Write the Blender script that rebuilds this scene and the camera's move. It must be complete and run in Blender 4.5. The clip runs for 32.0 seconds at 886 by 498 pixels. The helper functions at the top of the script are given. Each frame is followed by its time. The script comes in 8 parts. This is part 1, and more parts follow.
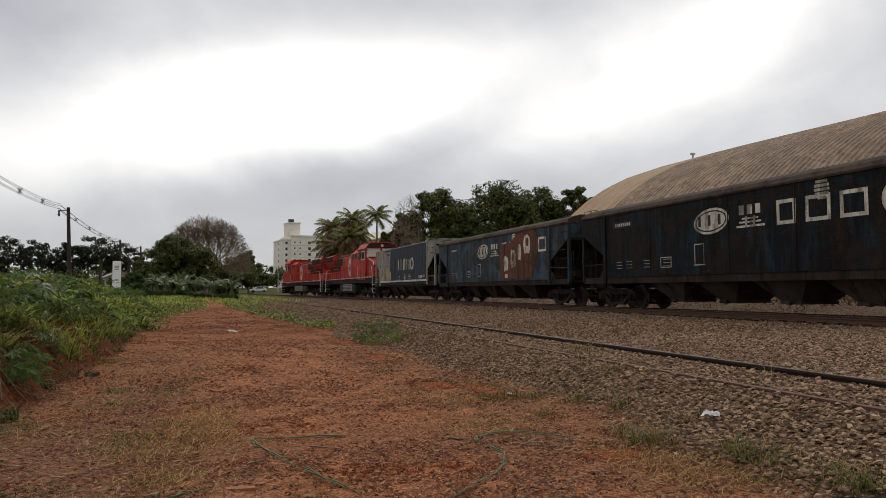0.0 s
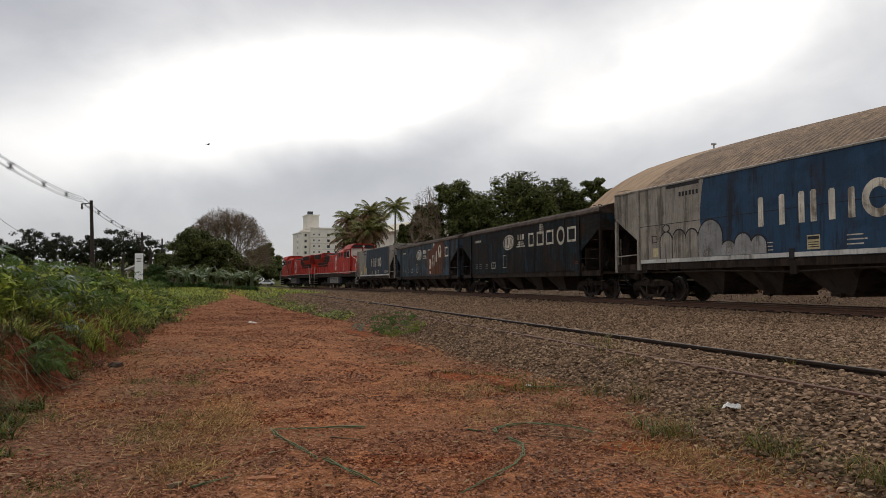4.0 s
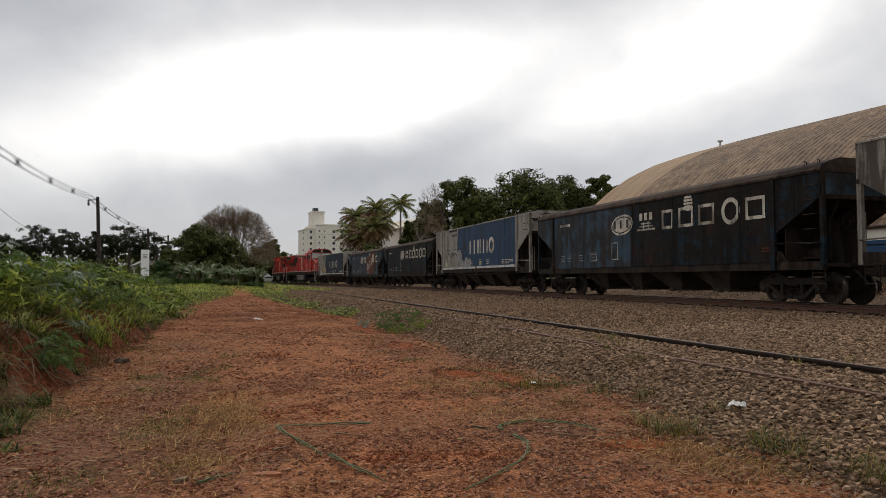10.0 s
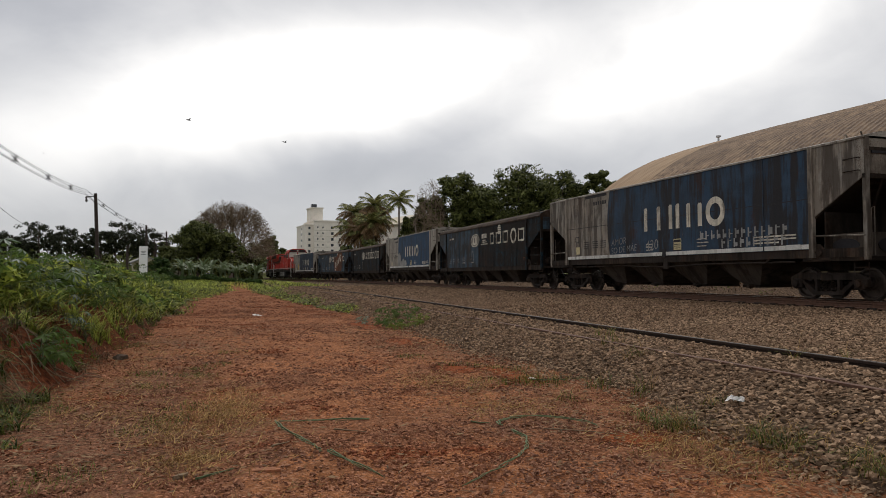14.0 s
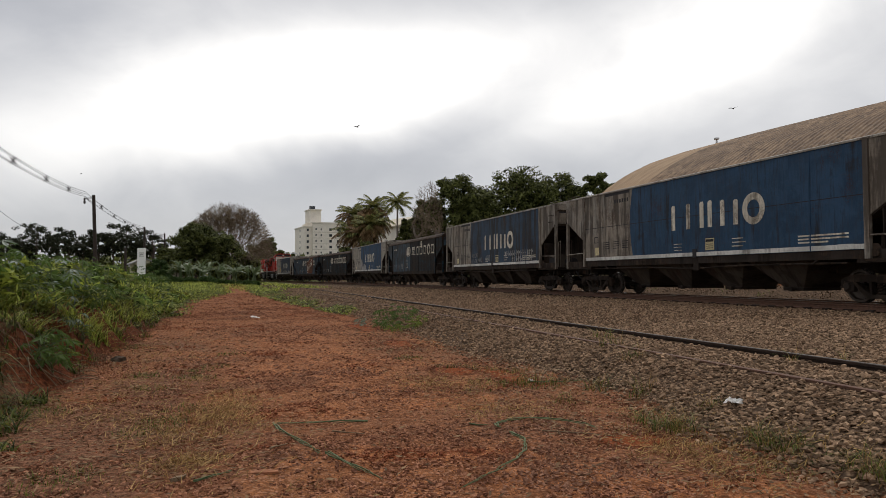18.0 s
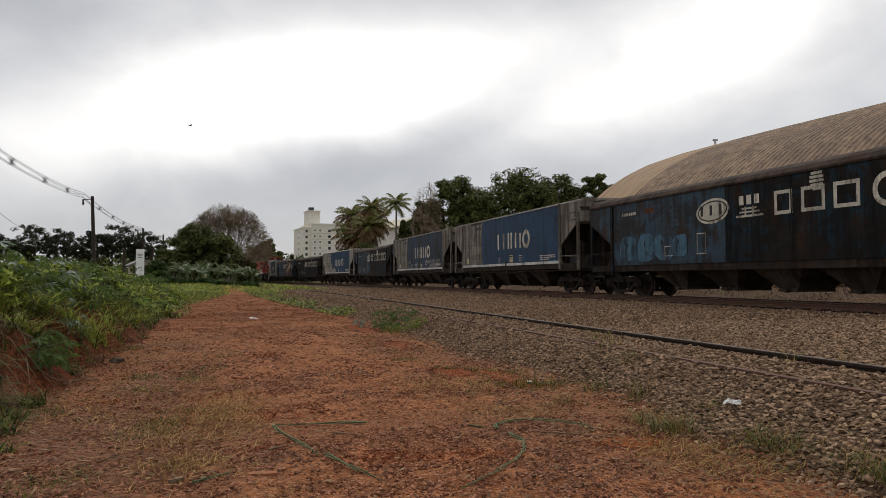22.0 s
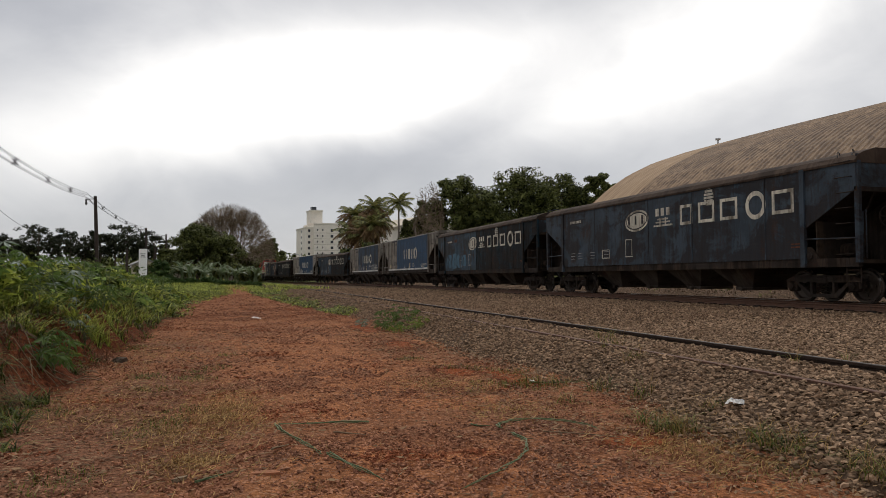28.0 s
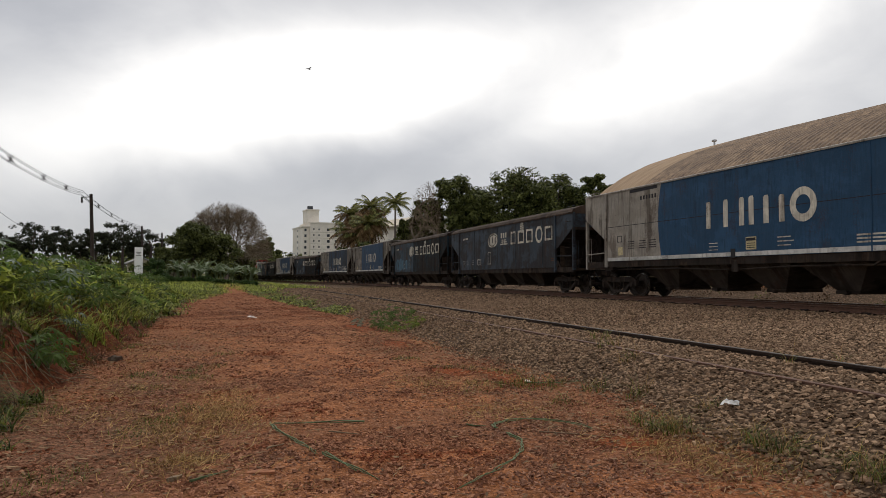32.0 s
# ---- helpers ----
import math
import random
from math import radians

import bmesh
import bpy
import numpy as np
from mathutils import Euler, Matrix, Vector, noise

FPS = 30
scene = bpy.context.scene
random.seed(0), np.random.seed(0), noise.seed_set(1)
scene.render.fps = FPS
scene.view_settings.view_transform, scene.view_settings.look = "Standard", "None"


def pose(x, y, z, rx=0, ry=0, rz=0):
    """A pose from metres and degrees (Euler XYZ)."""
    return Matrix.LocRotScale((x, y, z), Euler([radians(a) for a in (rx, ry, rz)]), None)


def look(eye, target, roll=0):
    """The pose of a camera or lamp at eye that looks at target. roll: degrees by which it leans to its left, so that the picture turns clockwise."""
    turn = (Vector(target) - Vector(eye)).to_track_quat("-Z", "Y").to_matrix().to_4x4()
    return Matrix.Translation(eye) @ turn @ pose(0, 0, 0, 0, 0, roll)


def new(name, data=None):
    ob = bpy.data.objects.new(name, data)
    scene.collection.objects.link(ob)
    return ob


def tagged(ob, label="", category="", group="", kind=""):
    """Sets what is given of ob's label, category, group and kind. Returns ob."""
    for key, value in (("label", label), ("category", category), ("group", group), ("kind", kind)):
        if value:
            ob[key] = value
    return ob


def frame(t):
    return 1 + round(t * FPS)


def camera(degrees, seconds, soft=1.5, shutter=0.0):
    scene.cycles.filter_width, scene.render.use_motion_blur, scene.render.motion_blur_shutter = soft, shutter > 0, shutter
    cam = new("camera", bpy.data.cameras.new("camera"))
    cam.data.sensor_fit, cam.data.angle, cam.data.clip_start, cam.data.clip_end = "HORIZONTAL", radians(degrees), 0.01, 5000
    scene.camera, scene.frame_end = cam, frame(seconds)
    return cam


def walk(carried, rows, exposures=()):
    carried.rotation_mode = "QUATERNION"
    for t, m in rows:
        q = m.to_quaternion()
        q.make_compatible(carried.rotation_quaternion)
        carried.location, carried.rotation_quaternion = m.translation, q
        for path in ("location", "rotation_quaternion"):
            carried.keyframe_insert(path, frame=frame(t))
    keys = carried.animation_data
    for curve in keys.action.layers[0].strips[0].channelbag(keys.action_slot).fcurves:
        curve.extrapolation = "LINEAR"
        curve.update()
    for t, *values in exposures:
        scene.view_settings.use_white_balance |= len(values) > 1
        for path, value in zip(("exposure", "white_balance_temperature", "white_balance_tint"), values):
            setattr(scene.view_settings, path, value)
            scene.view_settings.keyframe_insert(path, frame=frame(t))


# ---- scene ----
cam = camera(64.00, 32.0, soft=0.55)
walk(cam, [
    (0.0, pose(0, 0, 1.3, 93.320, 0.166, -19.616)), (0.5, pose(0, 0, 1.3, 93.317, 0.191, -19.702)), (1.0, pose(0, 0, 1.3, 93.291, 0.176, -19.597)),
    (1.5, pose(0, 0, 1.3, 93.243, 0.105, -19.441)), (2.0, pose(0, 0, 1.3, 93.227, 0.032, -19.287)), (2.5, pose(0, 0, 1.3, 93.144, 0.131, -19.129)),
    (3.0, pose(0, 0, 1.3, 92.987, 0.207, -18.731)), (3.5, pose(0, 0, 1.3, 92.807, 0.194, -18.345)), (5.5, pose(0, 0, 1.3, 92.489, 0.222, -17.957)),
    (6.0, pose(0, 0, 1.3, 92.479, 0.178, -18.020)), (6.5, pose(0, 0, 1.3, 92.492, 0.074, -18.097)), (7.0, pose(0, 0, 1.3, 92.456, -0.045, -18.154)),
    (7.5, pose(0, 0, 1.3, 92.454, -0.095, -18.139)), (8.0, pose(0, 0, 1.3, 92.510, -0.095, -18.069)), (8.5, pose(0, 0, 1.3, 92.519, -0.088, -17.985)),
    (9.0, pose(0, 0, 1.3, 92.464, -0.000, -17.905)), (9.5, pose(0, 0, 1.3, 92.396, 0.102, -17.736)), (10.0, pose(0, 0, 1.3, 92.419, 0.064, -17.713)),
    (10.5, pose(0, 0, 1.3, 92.423, 0.070, -17.722)), (11.0, pose(0, 0, 1.3, 92.421, 0.068, -17.776)), (11.5, pose(0, 0, 1.3, 92.395, 0.001, -17.905)),
    (12.0, pose(0, 0, 1.3, 92.308, 0.047, -17.957)), (12.5, pose(0, 0, 1.3, 92.224, 0.082, -17.949)), (13.0, pose(0, 0, 1.3, 92.144, 0.153, -17.841)),
    (13.5, pose(0, 0, 1.3, 92.091, 0.204, -17.728)), (14.0, pose(0, 0, 1.3, 92.083, 0.199, -17.826)), (14.5, pose(0, 0, 1.3, 92.125, 0.128, -17.965)),
    (16.5, pose(0, 0, 1.3, 92.394, 0.005, -18.032)), (17.0, pose(0, 0, 1.3, 92.296, 0.086, -18.026)), (17.5, pose(0, 0, 1.3, 92.232, 0.177, -18.015)),
    (18.0, pose(0, 0, 1.3, 92.239, 0.166, -17.958)), (18.5, pose(0, 0, 1.3, 92.224, 0.226, -17.944)), (19.0, pose(0, 0, 1.3, 92.226, 0.200, -17.903)),
    (19.5, pose(0, 0, 1.3, 92.226, 0.199, -17.958)), (20.0, pose(0, 0, 1.3, 92.224, 0.108, -18.045)), (20.5, pose(0, 0, 1.3, 92.262, 0.138, -18.086)),
    (21.0, pose(0, 0, 1.3, 92.304, 0.131, -18.087)), (21.5, pose(0, 0, 1.3, 92.356, 0.179, -18.084)), (22.0, pose(0, 0, 1.3, 92.342, 0.160, -18.050)),
    (22.5, pose(0, 0, 1.3, 92.294, 0.211, -18.091)), (23.0, pose(0, 0, 1.3, 92.244, 0.282, -18.071)), (23.5, pose(0, 0, 1.3, 92.273, 0.265, -18.062)),
    (24.0, pose(0, 0, 1.3, 92.348, 0.245, -18.013)), (24.5, pose(0, 0, 1.3, 92.396, 0.214, -17.950)), (25.0, pose(0, 0, 1.3, 92.427, 0.152, -17.896)),
    (25.5, pose(0, 0, 1.3, 92.380, 0.142, -17.899)), (27.5, pose(0, 0, 1.3, 92.360, 0.211, -17.889)), (28.0, pose(0, 0, 1.3, 92.297, 0.197, -17.849)),
    (28.5, pose(0, 0, 1.3, 92.285, 0.154, -17.833)), (29.0, pose(0, 0, 1.3, 92.261, 0.152, -17.897)), (29.5, pose(0, 0, 1.3, 92.234, 0.181, -18.006)),
    (30.0, pose(0, 0, 1.3, 92.240, 0.166, -18.006)), (30.5, pose(0, 0, 1.3, 92.272, 0.131, -17.962)), (31.0, pose(0, 0, 1.3, 92.259, -0.011, -17.845)),
    (31.5, pose(0, 0, 1.3, 92.259, -0.038, -17.857)), (32.0, pose(0, 0, 1.3, 92.290, -0.073, -18.153)),
])

# ---- light: an overcast sky, brightest where the sun stands behind the cloud ----
SUN_AZ, SUN_EL = 14.0, 50.0          # degrees from +Y towards +X, and above the ground


def make_world():
    w = bpy.data.worlds.new("overcast_sky")
    w.use_nodes = True
    scene.world = w
    nt = w.node_tree
    nt.nodes.clear()
    nd = nt.nodes.new
    ln = nt.links.new
    out, bg = nd("ShaderNodeOutputWorld"), nd("ShaderNodeBackground")
    sky = nd("ShaderNodeTexSky")
    sky.sky_type = "NISHITA"
    sky.sun_disc = False
    sky.sun_elevation, sky.sun_rotation = radians(SUN_EL), radians(SUN_AZ)
    skyk = nd("ShaderNodeVectorMath")
    skyk.operation = "SCALE"
    skyk.inputs[3].default_value = 0.12
    ln(sky.outputs[0], skyk.inputs[0])
    tc, sep = nd("ShaderNodeTexCoord"), nd("ShaderNodeSeparateXYZ")
    ln(tc.outputs["Generated"], sep.inputs[0])

    def m(op, a, b=0.0, c=0.0):
        n = nd("ShaderNodeMath")
        n.operation = op
        for i, v in enumerate((a, b, c)):
            if isinstance(v, (int, float)):
                n.inputs[i].default_value = v
            else:
                ln(v, n.inputs[i])
        return n.outputs[0]
    X, Y, Z = sep.outputs
    el = m("ARCSINE", Z)
    az = m("ARCTAN2", X, Y)

    def noise_at(scale, detail, rough, stretch, off, dist=0.0):
        mp = nd("ShaderNodeMapping")
        mp.inputs["Location"].default_value = off
        mp.inputs["Scale"].default_value = stretch
        mp.inputs["Rotation"].default_value = (0, radians(14), 0)
        ln(tc.outputs["Generated"], mp.inputs[0])
        n = nd("ShaderNodeTexNoise")
        n.inputs["Scale"].default_value = scale
        n.inputs["Detail"].default_value = detail
        n.inputs["Roughness"].default_value = rough
        n.inputs["Distortion"].default_value = dist
        ln(mp.outputs[0], n.inputs["Vector"])
        return n.outputs["Fac"]
    big = noise_at(2.3, 4, 0.5, (1, 1, 1.9), (3.1, 0.4, 1.0), 0.4)
    fine = noise_at(6.0, 6, 0.55, (1, 1, 1.7), (7.7, 2.2, 0), 0.5)
    puff = noise_at(3.4, 5, 0.55, (1, 1, 1.5), (1.9, 5.2, 3.0), 0.3)
    azw = m("ADD", az, m("MULTIPLY", m("SUBTRACT", puff, 0.5), 0.34))
    elw = m("ADD", el, m("MULTIPLY", m("SUBTRACT", big, 0.5), 0.10))

    def lobe(a0, e0, sa, se, tilt=0.0):
        """A broad place in the cloud, at an azimuth and height in degrees; tilt: how it climbs with the azimuth."""
        da = m("SUBTRACT", azw, radians(a0))
        u = m("DIVIDE", da, radians(sa))
        v = m("DIVIDE", m("SUBTRACT", m("SUBTRACT", elw, radians(e0)), m("MULTIPLY", da, tilt)), radians(se))
        return m("EXPONENT", m("MULTIPLY", m("ADD", m("MULTIPLY", u, u), m("MULTIPLY", v, v)), -1.0))

    def total(*rows):
        out = 0.0
        for k, *where in rows:
            out = m("ADD", out, m("MULTIPLY", lobe(*where), k))
        return out
    cloud = m("ADD", m("MULTIPLY", m("SUBTRACT", big, 0.5), 0.30), m("MULTIPLY", m("SUBTRACT", fine, 0.5), 0.22))
    # thin bright places, then thick dark ones
    glow = total((0.56, 4, 14.2, 13, 4.4, 0.14), (0.45, 15, 16.2, 9, 3.8, 0.2), (0.48, 40, 18.8, 10, 4.4, 0.12), (0.24, 30, 13.5, 7, 3.2, 0.3), (0.22, -13, 9.6, 9, 3.0), (0.05, 50, 12.5, 8, 3.0))
    thick = total((0.12, -10, 18.5, 9, 3.6), (0.10, 19, 22.5, 10, 2.6), (0.11, 8, 8.0, 16, 2.6, 0.10))
    deck = m("ADD", 0.665, m("MULTIPLY", lobe(14, 75, 150, 40), 0.14))
    val = m("SUBTRACT", m("ADD", m("ADD", deck, cloud), glow), thick)
    hor = m("POWER", m("SUBTRACT", 1.0, m("MINIMUM", m("MAXIMUM", Z, 0.0), 1.0)), 14.0)
    val = m("SUBTRACT", val, m("MULTIPLY", hor, 0.07))
    val = m("MINIMUM", m("MAXIMUM", val, 0.34), 1.5)
    ramp = nd("ShaderNodeValToRGB")
    ramp.color_ramp.elements[0].position, ramp.color_ramp.elements[0].color = 0.30, (0.272, 0.284, 0.318, 1)
    ramp.color_ramp.elements[1].position, ramp.color_ramp.elements[1].color = 1.0, (1.075, 1.05, 1.02, 1)
    mid = ramp.color_ramp.elements.new(0.62)
    mid.color = (0.548, 0.55, 0.572, 1)
    ln(val, ramp.inputs[0])
    mix = nd("ShaderNodeMix")
    mix.data_type = "RGBA"
    mix.inputs[0].default_value = 0.93
    ln(skyk.outputs[0], mix.inputs[6])
    ln(ramp.outputs[0], mix.inputs[7])
    ln(mix.outputs[2], bg.inputs[0])
    bg.inputs[1].default_value = 1.0
    ln(bg.outputs[0], out.inputs[0])


make_world()
sun = new("sun", bpy.data.lights.new("sun", "SUN"))
sun.data.energy, sun.data.angle, sun.data.color = 1.5, radians(30), (1.0, 0.97, 0.92)
_a, _e = radians(SUN_AZ), radians(SUN_EL)
sun.matrix_world = look((0, 0, 50), (-50 * math.sin(_a) * math.cos(_e), -50 * math.cos(_a) * math.cos(_e), 50 - 50 * math.sin(_e)))
scene.view_settings.exposure = 0.0

# ---- materials ----
MATS = {}


class Nodes:
    """A short way to write node materials."""

    def __init__(self, name, rough=0.8, metal=0.0, spec=0.35):
        self.mat = bpy.data.materials.new(name)
        self.mat.use_nodes = True
        self.nt = self.mat.node_tree
        self.bsdf = self.nt.nodes["Principled BSDF"]
        self.bsdf.inputs["Roughness"].default_value = rough
        self.bsdf.inputs["Metallic"].default_value = metal
        self.bsdf.inputs["Specular IOR Level"].default_value = spec
        self.tc = self.nt.nodes.new("ShaderNodeTexCoord")
        self.pos = self.tc.outputs["Object"]
        MATS[name] = self.mat

    def node(self, kind, **inputs):
        n = self.nt.nodes.new(kind)
        for k, v in inputs.items():
            self.put(n.inputs[k], v)
        return n

    def put(self, sock, v):
        if isinstance(v, bpy.types.NodeSocket):
            self.nt.links.new(v, sock)
        else:
            sock.default_value = v

    def world_pos(self):
        g = self.nt.nodes.new("ShaderNodeNewGeometry")
        self.pos = g.outputs["Position"]
        return self.pos

    def noise(self, scale, detail=4, rough=0.55, stretch=(1, 1, 1), off=(0, 0, 0), dist=0.0):
        mp = self.nt.nodes.new("ShaderNodeMapping")
        mp.inputs["Scale"].default_value = stretch
        self.put(mp.inputs["Location"], off)
        self.nt.links.new(self.pos, mp.inputs[0])
        n = self.node("ShaderNodeTexNoise", Vector=mp.outputs[0], Scale=scale, Detail=detail, Roughness=rough, Distortion=dist)
        return n.outputs["Fac"]

    def voronoi(self, scale, feature="F1", stretch=(1, 1, 1)):
        mp = self.nt.nodes.new("ShaderNodeMapping")
        mp.inputs["Scale"].default_value = stretch
        self.nt.links.new(self.pos, mp.inputs[0])
        n = self.node("ShaderNodeTexVoronoi", Vector=mp.outputs[0], Scale=scale)
        n.feature = feature
        return n

    def math(self, op, a, b=0.0, clamp=False):
        n = self.nt.nodes.new("ShaderNodeMath")
        n.operation = op
        n.use_clamp = clamp
        self.put(n.inputs[0], a)
        self.put(n.inputs[1], b)
        return n.outputs[0]

    def step(self, v, lo, hi):
        n = self.node("ShaderNodeMapRange", Value=v)
        n.inputs["From Min"].default_value, n.inputs["From Max"].default_value = lo, hi
        n.interpolation_type = "SMOOTHSTEP"
        return n.outputs[0]

    def mix(self, f, a, b, blend="MIX"):
        n = self.nt.nodes.new("ShaderNodeMix")
        n.data_type = "RGBA"
        n.blend_type = blend
        for s, v in ((n.inputs[0], f), (n.inputs[6], a), (n.inputs[7], b)):
            if isinstance(v, tuple) and len(v) == 3:
                v = (*v, 1)
            self.put(s, v)
        return n.outputs[2]

    def random(self):
        return self.nt.nodes.new("ShaderNodeObjectInfo").outputs["Random"]

    def island(self):
        return self.nt.nodes.new("ShaderNodeNewGeometry").outputs["Random Per Island"]

    def attr(self, name):
        n = self.nt.nodes.new("ShaderNodeAttribute")
        n.attribute_name = name
        return n

    def color(self, c):
        if isinstance(c, tuple) and len(c) == 3:
            c = (*c, 1)
        self.put(self.bsdf.inputs["Base Color"], c)

    def rough(self, r):
        self.put(self.bsdf.inputs["Roughness"], r)

    def bump(self, h, strength=0.5, dist=0.02):
        b = self.node("ShaderNodeBump", Height=h, Strength=strength, Distance=dist)
        self.nt.links.new(b.outputs[0], self.bsdf.inputs["Normal"])

    def leafy(self, c, k=0.3):
        """Thin leaves let some light through."""
        t = self.node("ShaderNodeBsdfTranslucent", Color=c if isinstance(c, bpy.types.NodeSocket) else (*c[:3], 1))
        a = self.nt.nodes.new("ShaderNodeMixShader")
        a.inputs[0].default_value = k
        self.nt.links.new(self.bsdf.outputs[0], a.inputs[1])
        self.nt.links.new(t.outputs[0], a.inputs[2])
        self.nt.links.new(a.outputs[0], self.nt.nodes["Material Output"].inputs[0])


def plain(name, c, rough=0.7, metal=0.0, vary=0.25, scale=6.0, spec=0.35, bump=0.0):
    n = Nodes(name, rough, metal, spec)
    f = n.noise(scale, 5, 0.6)
    g = n.noise(scale * 9, 3, 0.6)
    d = tuple(v * (1 - vary) for v in c)
    b = tuple(min(1, v * (1 + vary)) for v in c)
    k = n.math("ADD", n.math("MULTIPLY", f, 0.65), n.math("MULTIPLY", g, 0.35))
    n.color(n.mix(n.step(k, 0.3, 0.7), d, b))
    n.rough(n.math("ADD", n.math("MULTIPLY", f, 0.2), rough - 0.1))
    if bump:
        n.bump(g, bump, 0.01)
    return n.mat


def weathered(name, base, grime=(0.022, 0.018, 0.015), amount=0.5, patch=None, streak=0.6, rough=0.62, spec=0.17):
    """Old wagon paint: streaks of dirt run down it, patches of it have faded or rusted; each wagon differs."""
    n = Nodes(name, rough, 0.0, spec)
    off = n.node("ShaderNodeCombineXYZ")
    r = n.random()
    n.put(off.inputs[1], n.math("MULTIPLY", r, 60.0))
    n.put(off.inputs[2], n.math("MULTIPLY", r, 9.0))
    o = off.outputs[0]
    drips = n.noise(2.4, 5, 0.65, (0.3, 1.0, 0.10), o)
    fine = n.noise(10, 5, 0.65, (0.3, 1.0, 0.09), o)
    blot = n.noise(0.75, 6, 0.62, (1, 1, 1.3), o, 0.5)
    specks = n.noise(28, 4, 0.7, (1, 1, 1), o)
    horiz = n.noise(9, 3, 0.6, (0.2, 0.25, 2.2), o)
    blot2 = n.noise(0.55, 8, 0.72, (1, 1, 1.5), o, 0.6)
    c = n.mix(n.step(n.math("ADD", n.math("MULTIPLY", blot, 0.65), n.math("MULTIPLY", fine, 0.35)), 0.43, 0.57), base, tuple(v * 1.45 + 0.004 for v in base))
    if patch:
        c = n.mix(n.step(n.math("ADD", n.math("MULTIPLY", blot2, 0.72), n.math("MULTIPLY", fine, 0.28)), 0.49, 0.55), c, patch)
    th = 0.66 - 0.30 * amount
    g = n.math("ADD", n.math("MULTIPLY", drips, streak), n.math("MULTIPLY", blot2, 1 - streak))
    c = n.mix(n.math("MULTIPLY", n.step(g, th - 0.03, th + 0.06), min(0.92, 0.6 + amount * 0.45)), c, grime)
    c = n.mix(n.math("MULTIPLY", n.step(fine, 0.50, 0.64), 0.25 + 0.45 * amount), c, grime)
    rust = n.step(n.math("ADD", n.math("MULTIPLY", specks, 0.35), n.math("MULTIPLY", n.noise(1.3, 5, 0.65, (0.5, 1, 0.5), o), 0.65)), 0.55, 0.62)
    c = n.mix(n.math("MULTIPLY", rust, 0.3 + 0.5 * amount), c, (0.050, 0.021, 0.010))
    c = n.mix(n.math("MULTIPLY", n.step(horiz, 0.56, 0.70), 0.06 + 0.12 * amount), c, (0.060, 0.048, 0.037))
    n.color(c)
    n.rough(n.math("ADD", n.math("MULTIPLY", blot, 0.3), rough - 0.12))
    n.bump(n.math("ADD", n.math("MULTIPLY", specks, 0.25), n.math("MULTIPLY", n.noise(1.1, 2, 0.5, (1, 1.6, 0.35), o), 1.6)), 0.55, 0.04)
    return n.mat


weathered("paint_navy", (0.019, 0.046, 0.088), amount=0.38, patch=(0.024, 0.062, 0.118), streak=0.7)
weathered("paint_navy_clean", (0.020, 0.056, 0.108), (0.016, 0.032, 0.056), 0.22, (0.024, 0.066, 0.126), 0.6)
weathered("paint_navy_worn", (0.023, 0.042, 0.070), (0.024, 0.019, 0.016), 0.56, (0.027, 0.058, 0.100), 0.75)
weathered("paint_grey", (0.252, 0.225, 0.188), (0.078, 0.061, 0.046), 0.40, (0.325, 0.295, 0.253), 0.75)
weathered("paint_grimy", (0.200, 0.170, 0.137), (0.056, 0.043, 0.033), 0.56, (0.28, 0.255, 0.22), 0.75)
weathered("paint_stripe", (0.46, 0.45, 0.42), (0.13, 0.11, 0.09), 0.30, None, 0.5)
weathered("paint_soot_blue", (0.034, 0.046, 0.060), (0.022, 0.015, 0.012), 0.60, (0.036, 0.082, 0.128), 0.28)
weathered("paint_soot", (0.0115, 0.0085, 0.0066), (0.0065, 0.0044, 0.0033), 0.52, (0.015, 0.040, 0.058), 0.4, spec=0.09)
weathered("paint_blue", (0.030, 0.056, 0.080), (0.021, 0.015, 0.012), 0.62, (0.042, 0.100, 0.148), 0.38)
weathered("paint_marks", (0.50, 0.46, 0.38), (0.11, 0.085, 0.06), 0.46, None, 0.6, 0.7)
weathered("paint_tag", (0.24, 0.235, 0.225), (0.06, 0.055, 0.05), 0.35, None, 0.5)
weathered("paint_tag_blue", (0.048, 0.108, 0.156), (0.016, 0.020, 0.025), 0.48, (0.070, 0.150, 0.210), 0.5)
weathered("paint_rust_tag", (0.105, 0.032, 0.012), (0.030, 0.014, 0.008), 0.50, (0.16, 0.052, 0.018), 0.6)
weathered("paint_red", (0.40, 0.028, 0.018), (0.045, 0.012, 0.009), 0.46, (0.56, 0.05, 0.03), 0.6, 0.5)
weathered("underframe", (0.026, 0.020, 0.0165), (0.010, 0.0072, 0.0058), 0.50, (0.060, 0.041, 0.029), 0.5, 0.75, spec=0.10)
weathered("chute_brown", (0.054, 0.043, 0.035), (0.022, 0.016, 0.012), 0.5, (0.072, 0.055, 0.042), 0.5, 0.85)
weathered("roof_brown", (0.050, 0.034, 0.025), (0.022, 0.015, 0.012), 0.5, (0.072, 0.050, 0.036), 0.3, 0.9, spec=0.1)
plain("wheel_steel", (0.066, 0.050, 0.040), 0.55, 0.4, 0.35, 9)
plain("polished_steel", (0.42, 0.40, 0.38), 0.28, 1.0, 0.15, 30)
plain("rail_worn", (0.085, 0.072, 0.062), 0.6, 0.3, 0.35, 24)
plain("rail_rust", (0.105, 0.053, 0.034), 0.85, 0.0, 0.4, 14, bump=0.3)
plain("rail_dark", (0.032, 0.019, 0.013), 0.95, 0.0, 0.4, 14, bump=0.3)
